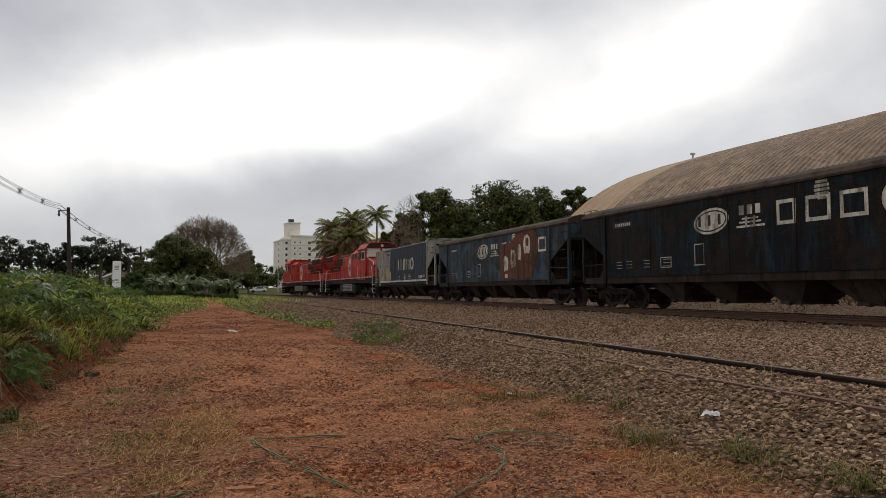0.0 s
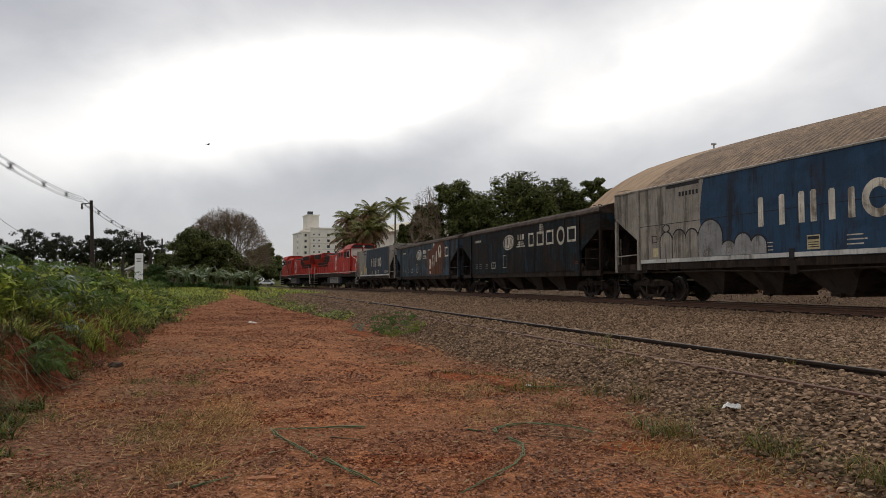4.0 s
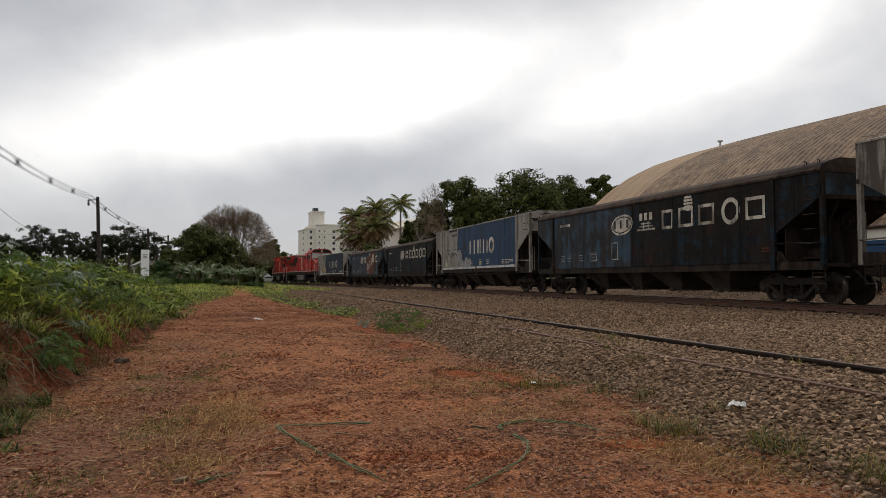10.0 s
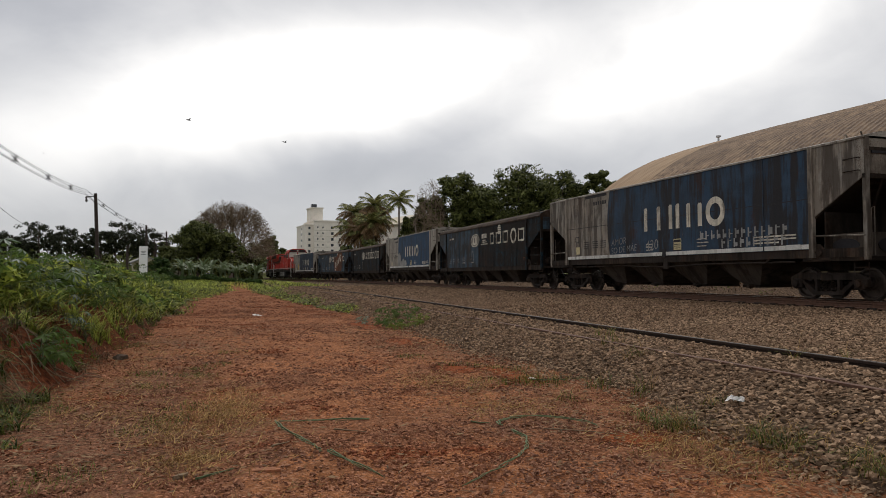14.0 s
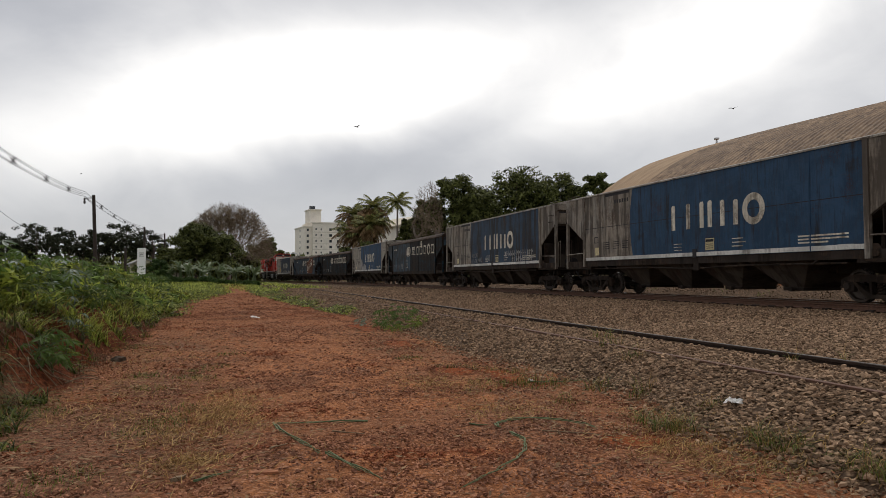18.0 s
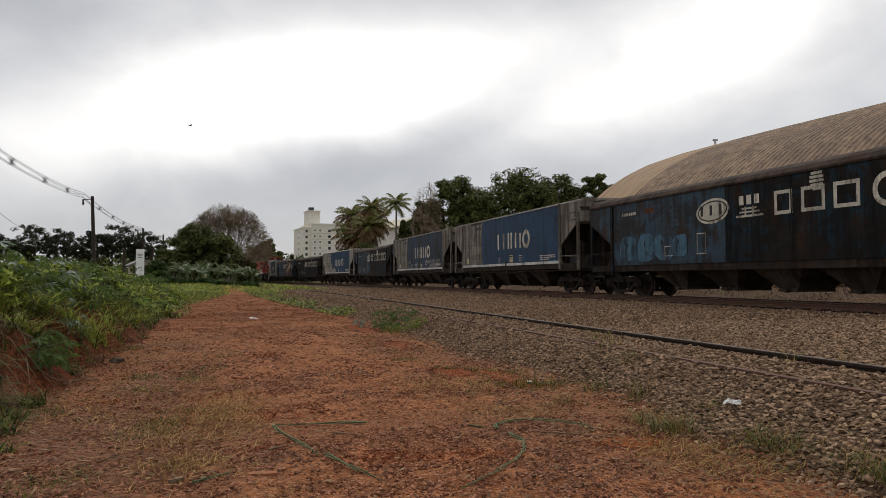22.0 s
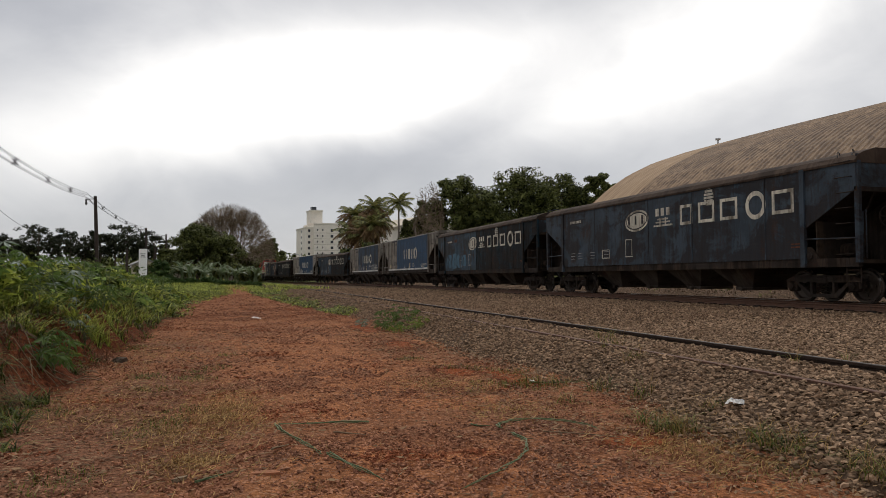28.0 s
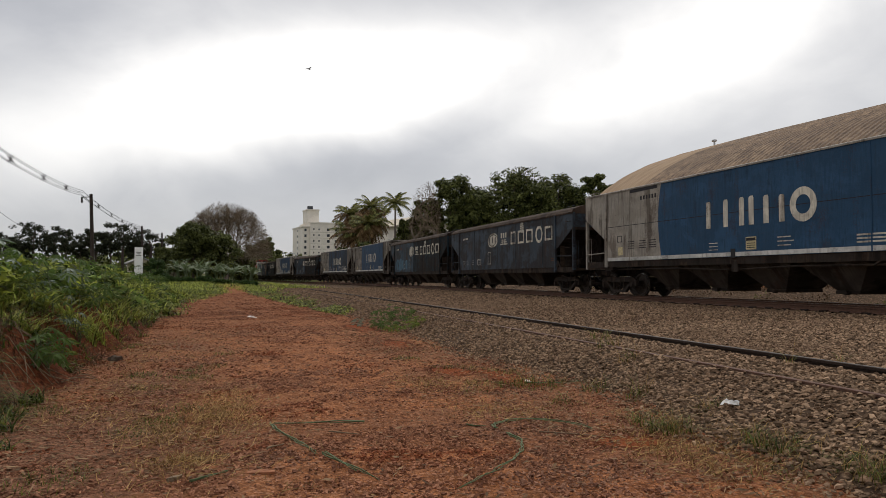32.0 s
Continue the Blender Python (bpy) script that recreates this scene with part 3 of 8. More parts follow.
def build_ground():
    xs = spread((-900, -100, 80), (-100, -30, 7), (-30, -8, 1.1), (-8, -3.6, 0.16), (-3.6, 4.4, 0.05), (4.4, 5.4, 0.1), (5.4, 18.5, 0.17), (18.5, 60, 2.2), (60, 140, 10), (140, 1100, 80))
    ys = spread((-120, -8, 10), (-8, 3.2, 0.7), (3.2, 10, 0.05), (10, 26, 0.15), (26, 70, 0.9), (70, 200, 2.6), (200, 500, 20), (500, 2500, 150))
    X, Y = np.meshgrid(xs, ys)
    Z = land(X, Y)
    near = np.exp(-((X / 14) ** 2 + (Y / 22) ** 2))
    Z += near * (1 - 0.6 * ramp01(X, 3.4, 4.4)) * (0.030 * (vnoise(X, Y, 0.17, 21) - 0.5) + 0.026 * (vnoise(X, Y, 0.08, 22) - 0.5))
    ny, nx = X.shape
    i = np.arange(ny * nx).reshape(ny, nx)
    f = np.stack([i[:-1, :-1], i[:-1, 1:], i[1:, 1:], i[1:, :-1]], -1).reshape(-1, 4)
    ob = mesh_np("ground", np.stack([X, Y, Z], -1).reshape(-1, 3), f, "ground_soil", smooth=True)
    xt, xb, xm = toe_x(Y), bank_x(Y), main_x(Y)
    ballast = ramp01(X, xt - 0.12, xt + 0.2) * (1 - ramp01(X, xm + 5.0, xm + 7.5))
    ballast *= 1 - 0.7 * ramp01(Y, 90, 125)
    d = xb - X
    grass = ramp01(d, 0.55, 1.3) * 0.9
    strip = ramp01(Y, 24, 30) * ramp01(X, xt - 0.3 - 0.075 * np.clip(Y - 26, 0, 26), xt - 0.05 - 0.06 * np.clip(Y - 26, 0, 26))
    far = ramp01(Y, 52, 70) * (1 - 0.75 * ramp01(np.abs(X - 2.5), 3.0, 0.5))
    grass = np.maximum(grass, np.maximum(strip, far * 0.9) * (1 - ballast))
    weeds = 0.42 * ramp01(vnoise(X, Y, 1.1, 31), 0.55, 0.8) * ramp01(np.abs(X - 1.3), 1.3, 2.3)
    grass = np.maximum(grass, weeds * (1 - ballast))
    clay = 0.66 * ramp01(d, -0.4, 0.05) * (1 - ramp01(d, 0.9, 1.7))
    edge = ramp01(Y, 4.3, 5.2) * np.exp(-((X - xt + 0.55) / 0.42) ** 2) * ramp01(vnoise(X, Y, 1.7, 33), 0.42, 0.62)
    clay = np.maximum(clay, 0.9 * edge)
    clay = np.maximum(clay, 1.1 * orange(X, Y))
    clay = np.maximum(clay, 0.42 * ramp01(Y, 10, 24))
    grass = np.maximum(grass, 0.22 * ramp01(X, xm + 3.5, xm + 7.0))
    clay = np.maximum(clay, 0.2 * ramp01(X, xm + 5.0, xm + 7.5))
    humus = ramp01(-X + 0.35 * (vnoise(X, Y, 0.9, 44) - 0.5), -0.9, 0.9) * (0.45 + 0.55 * ramp01(vnoise(X, Y, 1.4, 45), 0.3, 0.6)) * (1 - ramp01(Y, 12, 20))
    humus = np.maximum(humus, 0.5 * ramp01(vnoise(X * 1.6, Y, 1.5, 46), 0.52, 0.75) * (1 - ramp01(Y, 16, 30)))
    humus = np.maximum(humus, 1.1 * ramp01(d, -0.5, 0.1) * (1 - ramp01(Y, 9.5, 12)))
    clay = clay * (1 - 0.75 * ramp01(d, -0.5, 0.2) * (1 - ramp01(Y, 7.8, 9.2)))
    col = np.stack([ballast, grass, clay, humus], -1).reshape(-1, 4).astype(np.float32)
    at = ob.data.attributes.new("cover", "FLOAT_COLOR", "POINT")
    at.data.foreach_set("color", col.ravel())
    tagged(ob, "red dirt road, weedy verge and grey ballast on open ground", "ground", kind="structure")
    return ob


build_ground()

# a broken block open below: its corners, and its faces as triangles; and a plainer one for stones further off
BLOCK = np.array([(-1, -1, -0.6), (1, -1, -0.6), (1, 1, -0.6), (-1, 1, -0.6), (-0.72, -0.72, 0.75), (0.72, -0.72, 0.75), (0.72, 0.72, 0.75), (-0.72, 0.72, 0.75)], float) * 0.82
BLOCK_F = np.array([(4, 5, 6), (4, 6, 7), (0, 1, 5), (0, 5, 4), (1, 2, 6), (1, 6, 5), (2, 3, 7), (2, 7, 6), (3, 0, 4), (3, 4, 7)])
WEDGE = np.array([(-1, -0.8, -0.6), (1, -0.8, -0.6), (0.1, 0.95, -0.6), (-0.75, -0.6, 0.8), (0.8, -0.5, 0.7), (0.1, 0.8, 0.75)], float) * 0.95
WEDGE_F = np.array([(3, 4, 5), (0, 1, 4), (0, 4, 3), (1, 2, 5), (1, 5, 4), (2, 0, 3), (2, 3, 5)])


def stones(name, xy, z, size, material, flat=0.7, sink=0.25, rng=None, form=WEDGE, faces=WEDGE_F):
    """Broken stones: skewed blocks with odd corners, lying at all angles."""
    n, c = len(xy), len(form)
    v = form[None] * (0.72 + 0.4 * rng.random((n, c, 1))) + 0.55 * (rng.random((n, c, 3)) - 0.5)
    v = v * (size[:, None, None] * 0.5 * np.stack([0.95 + 0.5 * rng.random(n), 0.75 + 0.35 * rng.random(n), flat * (0.55 + 0.6 * rng.random(n))], -1)[:, None, :])
    a, t, p = rng.random(n) * 6.283, rng.normal(0, 0.34, n), rng.normal(0, 0.34, n)
    for ang, (i, j) in ((t, (1, 2)), (p, (0, 2)), (a, (0, 1))):
        co, si = np.cos(ang)[:, None], np.sin(ang)[:, None]
        vi, vj = v[:, :, i].copy(), v[:, :, j].copy()
        v[:, :, i], v[:, :, j] = co * vi - si * vj, si * vi + co * vj
    v += np.stack([xy[:, 0], xy[:, 1], z + size * (0.5 * flat - sink)], -1)[:, None, :]
    f = (faces[None] + c * np.arange(n)[:, None, None]).reshape(-1, 3)
    return mesh_np(name, v.reshape(-1, 3), f, material)


def build_stones():
    rng = np.random.default_rng(4)
    for n, ylo, yhi, s0, s1, form, faces in ((112000, 3.2, 12, 0.029, 0.056, BLOCK, BLOCK_F), (70000, 12, 27, 0.036, 0.066, WEDGE, WEDGE_F), (22000, 27, 60, 0.06, 0.10, WEDGE, WEDGE_F)):
        y = ylo + (yhi - ylo) * rng.random(n)
        lo, hi = toe_x(y) - 0.25, main_x(y) - 1.15
        x = lo + (hi - lo) * rng.random(n)
        ok = (rng.random(n) < 0.12 + 0.88 * ramp01(x, lo, lo + 0.5)) & seen(x, y)
        xs = siding_x(y)
        ok &= (np.abs(x - xs - 0.5) > 0.11) & (np.abs(x - xs + 0.5) > 0.05)
        xy = np.stack([x, y], -1)[ok]
        size = s0 + (s1 - s0) * rng.random(len(xy)) ** 1.8
        # one in a few lies on top of the others
        z = land(xy[:, 0], xy[:, 1]) + size * 0.45 * (rng.random(len(xy)) < 0.36) - 0.013
        ob = stones("ballast", xy, z, size, "ballast_stone", 0.74, 0.22, rng, form, faces)
        tagged(ob, "loose grey-brown crushed stone ballast beside the rails", "ballast", kind="stuff")
    # stones beyond and between the rails of the main line
    n = 9000
    y = 4 + 56 * rng.random(n) ** 1.3
    x = main_x(y) + rng.uniform(-1.0, 3.0, n)
    ok = (np.abs(np.abs(x - main_x(y)) - 0.5) > 0.10) & (np.abs(x - main_x(y) + 0.93) > 0.12) & seen(x, y)
    xy = np.stack([x[ok], y[ok]], -1)
    ob = stones("ballast", xy, land(xy[:, 0], xy[:, 1]), 0.06 + 0.06 * rng.random(len(xy)), "ballast_stone", 0.7, 0.3, rng)
    tagged(ob, "crushed stone ballast between and behind the main rails", "ballast", kind="stuff")
    # clods, crust and pebbles on the dirt road: low ridged crumbs bedded in the soil
    sets = []
    for n, ylo, yhi, s0, s1 in ((70000, 3.6, 9.5, 0.009, 0.040), (46000, 9.5, 30, 0.014, 0.056), (7000, 26, 60, 0.04, 0.11)):
        y = ylo + (yhi - ylo) * rng.random(n) ** 1.25
        lo, hi = bank_x(y) - 0.1, toe_x(y) + 0.1
        x = lo + (hi - lo) * rng.random(n)
        keep = rng.random(n) < (0.22 + 0.78 * ramp01(vnoise(x, y, 0.8, 41), 0.30, 0.62)) * (1 - 0.8 * np.exp(-((x - hi + 0.65) / 0.42) ** 2) * ramp01(vnoise(x, y, 1.7, 33), 0.42, 0.62))
        keep &= (rng.random(n) > 0.85 * orange(x, y)) & seen(x, y)
        x, y = x[keep], y[keep]
        sets.append(np.stack([x, y, s0 + (s1 - s0) * rng.random(len(x)) ** 2.6], -1))
    q = np.concatenate(sets)
    ob = stones("soil_clods", q[:, :2], land(q[:, 0], q[:, 1]), q[:, 2], "soil_clod", 0.62, 0.16, rng)
    tagged(ob, "crumbs and small clods of dry red soil on the road", "soil", kind="stuff")


build_stones()


def rail_run(name, parent, centre, offset, y0, y1, head_z, body, step=2.0, top_of="polished_steel", cant=0.0):
    """One rail: head, web and foot, swept along the track."""
    prof = [(-0.065, -0.14), (0.065, -0.14), (0.065, -0.128), (0.012, -0.11), (0.010, -0.035), (0.033, -0.028), (0.033, -0.004), (0.026, 0.0), (-0.026, 0.0), (-0.033, -0.004), (-0.033, -0.028), (-0.010, -0.035), (-0.012, -0.11), (-0.065, -0.128)]
    ys = np.arange(y0, y1 + 0.01, step)
    xs = centre(ys) + offset
    k = len(prof)
    V = np.array([(x + a, y, head_z + cant + b) for x, y in zip(xs, ys) for a, b in prof])
    F = [(r * k + i, r * k + (i + 1) % k, (r + 1) * k + (i + 1) % k, (r + 1) * k + i) for r in range(len(ys) - 1) for i in range(k)]
    rail = mesh_np(name, V, F, body, parent)
    if top_of:
        V = np.array([(x + a, y, head_z + cant + 0.002) for x, y in zip(xs, ys) for a in (-0.024, 0.024)])
        F = [(2 * r, 2 * r + 1, 2 * r + 3, 2 * r + 2) for r in range(len(ys) - 1)]
        V = np.concatenate([V, V - np.array([0, 0, 0.006])])
        m = 2 * len(ys)
        F += [(m + a, m + d, m + c, m + b) for a, b, c, d in F] + [(2 * r, 2 * r + 2, m + 2 * r + 2, m + 2 * r) for r in range(len(ys) - 1)] + [(2 * r + 1, m + 2 * r + 1, m + 2 * r + 3, 2 * r + 3) for r in range(len(ys) - 1)]
        top = mesh_np("running_surface", V, F, top_of, rail)
        tagged(top, "worn top of the rail")
    return rail


main_track = tagged(empty("railway_track"), "metre-gauge main line track with worn bright rails on ballast", "railway track", kind="structure")
rail_run("rail", main_track, main_x, -0.5, -30, 260, RAIL_Z, "rail_rust")
rail_run("rail", main_track, main_x, 0.5, -30, 260, RAIL_Z, "rail_rust")
spare = rail_run("spare_rail", None, main_x, -0.93, -12, 96, RAIL_Z - 0.03, "rail_rust", 2.0, "")
tagged(spare, "spare rusty rail laid along the sleeper ends", "rail")
siding = tagged(empty("siding_track"), "disused siding, one dark rail standing and one half buried", "railway track", kind="structure")
rail_run("rail", siding, siding_x, 0.5, -12, 104, 0.438, "rail_dark", 1.0, "rail_worn")
rail_run("rail", siding, siding_x, -0.5, -12, 104, 0.372, "rail_rust", 1.0, "")


def sleepers():
    bm = B()
    box(bm, -1.05, 1.0, -0.11, 0.11, -0.16, 0.0)
    first = part("sleeper", bm, "underframe", main_track)
    first.matrix_basis = pose(15.8, -2, RAIL_Z - 0.14)
    for i in range(1, 150):
        y = -2 + i * 0.62
        again(first, main_track, pose(float(main_x(y)), y, RAIL_Z - 0.14, 0, 0, heading(y)))


sleepers()


# ---- grass, weeds and litter ----
def blades(name, roots, height, width, material, rng, lean=0.45, seg=3, label="", category="grass", parent=None):
    """Many single blades, each a bent tapering strip."""
    n = len(roots)
    a = rng.random(n) * 6.283
    d = np.stack([np.cos(a), np.sin(a)], -1)
    side = np.stack([-d[:, 1], d[:, 0]], -1)
    le = lean * (0.4 + rng.random(n) * 1.2)
    V = np.zeros((n, seg * 2 + 1, 3))
    for s in range(seg + 1):
        t = s / seg
        out = le * height * t ** 2
        up = height * (t - 0.35 * le * t ** 2.5)
        base = roots + np.stack([d[:, 0] * out, d[:, 1] * out, up], -1)
        if s == seg:
            V[:, -1] = base
        else:
            w = width * (1 - 0.75 * t)
            off = np.concatenate([side * w[:, None] * 0.5, np.zeros((n, 1))], -1)
            V[:, 2 * s], V[:, 2 * s + 1] = base - off, base + off
    m = seg * 2 + 1
    tri = []
    for s in range(seg - 1):
        q = 2 * s
        tri += [(q, q + 1, q + 3), (q, q + 3, q + 2)]
    q = 2 * (seg - 1)
    tri += [(q, q + 1, q + 2)]
    F = (np.array(tri)[None] + m * np.arange(n)[:, None, None]).reshape(-1, 3)
    ob = mesh_np(name, V.reshape(-1, 3), F, material, parent)
    if label:
        tagged(ob, label, category)
    return tagged(ob, kind="stuff")


def tuft_points(centres, per, radius, rng):
    c = np.repeat(np.asarray(centres, float), per, 0)
    r, a = radius * np.sqrt(rng.random(len(c))), rng.random(len(c)) * 6.283
    x, y = c[:, 0] + r * np.cos(a), c[:, 1] + r * np.sin(a)
    return np.stack([x, y, land(x, y) - 0.01], -1)


def build_grass():
    rng = np.random.default_rng(9)
    # the bank: clumps of arching rank grass, thickest on its brow
    for n, mat, hlo, hhi, w, lab in ((330, "grass_green", 0.34, 0.85, 0.052, "rank green grass arching over the bank"), (200, "grass_dark", 0.25, 0.62, 0.052, "dull green grass on the bank"), (40, "grass_dry", 0.3, 0.7, 0.010, "dry straw stalks among the bank grass")):
        y = 9.0 + 36 * rng.random(n) ** 1.2
        d = 0.75 * (1 - ramp01(y, 16, 23)) + 7.0 * rng.random(n) ** 1.5
        x = bank_x(y) - d
        ok = (rng.random(n) < 0.25 + 0.75 * ramp01(vnoise(x, y, 1.1, 71), 0.40, 0.62)) & seen(x, y)
        c = np.stack([x, y], -1)[ok]
        pts = tuft_points(c, 22, 0.11, rng)
        h = np.repeat(rng.uniform(hlo, hhi, len(c)), 22) * rng.uniform(0.6, 1.1, len(pts)) * (1 - 0.35 * ramp01(pts[:, 1], 20, 40))
        blades("bank_grass", pts, h, np.full(len(pts), w) * (1 + ramp01(pts[:, 1], 8, 40)), mat, rng, 1.35, 4, lab)
    # short soft grass that covers the brow and the far bank
    for n, mat, lab in ((900, "grass_green", "short yellow-green grass on the brow of the bank"), (1100, "grass_dark", "short dull grass on the brow of the bank")):
        y = 15 + 46 * rng.random(n) ** 0.9
        x = bank_x(y) - 0.5 * (1 - ramp01(y, 22, 34)) - 6.5 * rng.random(n) ** 1.5
        ok = seen(x, y) & (vnoise(x, y, 1.0, 58) > 0.36)
        pts = tuft_points(np.stack([x, y], -1)[ok], 16, 0.28, rng)
        blades("bank_turf", pts, rng.uniform(0.08, 0.30, len(pts)), np.full(len(pts), 0.020) * (1 + ramp01(pts[:, 1], 12, 40)), mat, rng, 0.9, 2, lab)
    # withered stalks and low weeds hanging on the bare face of the bank and at its foot
    for n, mat, hlo, hhi, w, lab in ((240, "scrub_brown", 0.12, 0.38, 0.007, "withered brown stalks hanging on the face of the bank"), (120, "grass_dark", 0.10, 0.30, 0.022, "low dark weeds on the face of the bank")):
        y = 7.2 + 15 * rng.random(n) ** 1.3
        x = bank_x(y) + 0.05 - 0.8 * rng.random(n)
        lie = (vnoise(x, y, 0.6, 57) > 0.5) & seen(x, y)
        pts = tuft_points(np.stack([x, y], -1)[lie], 14, 0.13, rng)
        blades("bank_face_weeds", pts, rng.uniform(hlo, hhi, len(pts)), np.full(len(pts), w), mat, rng, 1.5, 4, lab)
    # scrub and dry grass on the rough ground behind the main line
    for n, mat, lab in ((1300, "scrub_brown", "dry brown scrub on the rough ground behind the line"), (80, "grass_dark", "dark grass on the rough ground behind the line")):
        y = -2 + 100 * rng.random(n) ** 1.2
        x = main_x(y) + 2.6 + 7.5 * rng.random(n)
        pts = tuft_points(np.stack([x, y], -1), 16, 0.45, rng)
        blades("scrub", pts, rng.uniform(0.06, 0.24, len(pts)) * (0.35 + 0.65 * ramp01(pts[:, 0] - main_x(pts[:, 1]), 3, 6)), np.full(len(pts), 0.05), mat, rng, 0.7, 2, lab)
    # short turf far along the verge and the strip beside the siding
    for n, mat, lab in ((2600, "grass_green", "short green grass along the verge of the dirt road"), (2000, "grass_dark", "dull green turf along the verge of the dirt road"), (1300, "scrub_brown", "withered grass along the verge of the dirt road")):
        y = 24 + 60 * rng.random(n)
        x = np.where(rng.random(n) < 0.35, toe_x(y) + 0.15 - (0.3 + 0.075 * np.clip(y - 26, 0, 26)) * rng.random(n), bank_x(y) + 0.6 - 7 * rng.random(n))
        lie = vnoise(x, y, 1.3, 93) > 0.40
        pts = tuft_points(np.stack([x, y], -1)[lie], 11, 0.35, rng)
        blades("verge_grass", pts, rng.uniform(0.04, 0.22, len(pts)) * (0.5 + vnoise(pts[:, 0], pts[:, 1], 1.6, 94)), np.full(len(pts), 0.045), mat, rng, 1.5, 3, lab)
    n = 2500
    y = 60 + 75 * rng.random(n)
    x = main_x(y) - 7 - 22 * rng.random(n)
    lie = np.abs(x - 2.2) > 0.9 * (1 - ramp01(y, 66, 84)) + 0.5 * (vnoise(x, y, 2.0, 95) - 0.5)
    pts = tuft_points(np.stack([x, y], -1)[lie], 7, 0.8, rng)
    blades("verge_grass", pts, rng.uniform(0.12, 0.45, len(pts)), np.full(len(pts), 0.08), "grass_green", rng, 1.2, 2, "green grass on the open ground before the crossing")
    # low grass creeping on the road
    c = [(-0.16, 10.5), (0.05, 10.9), (-0.4, 7.06), (-0.55, 6.5), (-0.7, 9.0), (0.3, 12.5), (3.6, 9.4), (3.3, 9.8), (3.9, 9.0), (3.7, 7.6), (-0.9, 5.2), (-0.95, 5.0), (3.2, 8.1), (-0.17, 9.73), (-0.3, 9.9), (-0.42, 6.85), (-0.24, 7.5), (2.98, 10.9), (3.47, 7.9), (-0.77, 10.06), (-0.9, 10.3), (-1.62, 7.9), (-1.5, 7.6), (-1.75, 8.3), (-1.5, 14.1), (-1.4, 14.6), (-1.6, 13.7)]
    pts = tuft_points(c, 130, 0.24, rng)
    blades("road_grass", pts, rng.uniform(0.02, 0.10, len(pts)), np.full(len(pts), 0.007), "grass_dark", rng, 0.9, 2, "thin green grass creeping over the dirt")
    # dry straw lying about
    n = 14000
    y = 3.0 + 13 * rng.random(n) ** 1.5
    x = np.where(rng.random(n) < 0.62, rng.normal(-0.3, 0.6, n) - 0.075 * (y - 4), rng.normal(3.65, 0.5, n))
    heaps = np.array([(0.12, 7.2, 0.20, 0.55), (0.22, 7.7, 0.18, 0.5), (0.10, 6.7, 0.16, 0.35), (-0.35, 6.4, 0.2, 0.3), (-0.2, 5.3, 0.14, 0.15), (-0.6, 9.0, 0.4, 0.8), (3.3, 4.6, 0.25, 0.4), (3.6, 4.2, 0.25, 0.3), (2.6, 8.2, 0.3, 0.5), (2.7, 6.4, 0.3, 0.3), (-1.1, 7.6, 0.4, 0.5)])
    h = heaps[rng.integers(len(heaps), size=n)]
    heaped = rng.random(n) < 0.6
    x, y = np.where(heaped, h[:, 0] + rng.normal(size=n) * h[:, 2], x), np.where(heaped, h[:, 1] + rng.normal(size=n) * h[:, 3], y)
    lie = rng.random(n) < 0.22 + 0.35 * heaped + 0.88 * ramp01(vnoise(x, y, 0.6, 77), 0.45, 0.7)
    x, y = x[lie], y[lie]
    n = len(x)
    z = land(x, y) + 0.012
    a, L = rng.random(n) * 6.283, 0.025 + 0.085 * rng.random(n) ** 2
    p0 = np.stack([x, y, z], -1)
    p1 = p0 + np.stack([np.cos(a) * L, np.sin(a) * L, 0.05 * rng.random(n)], -1)
    s = np.stack([-np.sin(a), np.cos(a), 0.5 + 0 * a], -1) * 0.0030
    V = np.stack([p0 - s, p0 + s, p1 + s * 0.4, p1 - s * 0.4], 1).reshape(-1, 3)
    F = np.arange(4 * n).reshape(-1, 4)
    tagged(mesh_np("dry_straw", V, F, "grass_dry"), "scattered dry straw lying on the dirt road", "straw", kind="stuff")
    # brown crumbs of dead plants pressed into the dirt
    n = 26000
    y = 2.6 + 16 * rng.random(n) ** 1.6
    x = bank_x(y) - 0.6 + (toe_x(y) + 0.8 - bank_x(y)) * rng.random(n)
    lie = rng.random(n) < 0.10 + 0.9 * ramp01(vnoise(x, y, 0.9, 91), 0.35, 0.7) * ramp01(np.abs(x - 1.6), 0.3, 1.6)
    x, y = x[lie], y[lie]
    n = len(x)
    a, L = rng.normal(0.1, 0.7, n), 0.012 + 0.05 * rng.random(n) ** 2
    p = np.stack([x, y, land(x, y) + 0.012 + 0.010 * rng.random(n)], -1)
    u = np.stack([np.cos(a), np.sin(a), rng.normal(0, 0.16, n)], -1) * L[:, None]
    v = np.stack([-np.sin(a), np.cos(a), rng.normal(0, 0.3, n)], -1) * (0.003 + 0.009 * rng.random(n))[:, None]
    V = np.stack([p - u, p - v, p + u, p + v], 1).reshape(-1, 3)
    tagged(mesh_np("plant_litter", V, np.arange(4 * n).reshape(-1, 4), "plant_litter"), "brown crumbs of dead plants trodden into the dirt", "litter", kind="stuff")


build_grass()


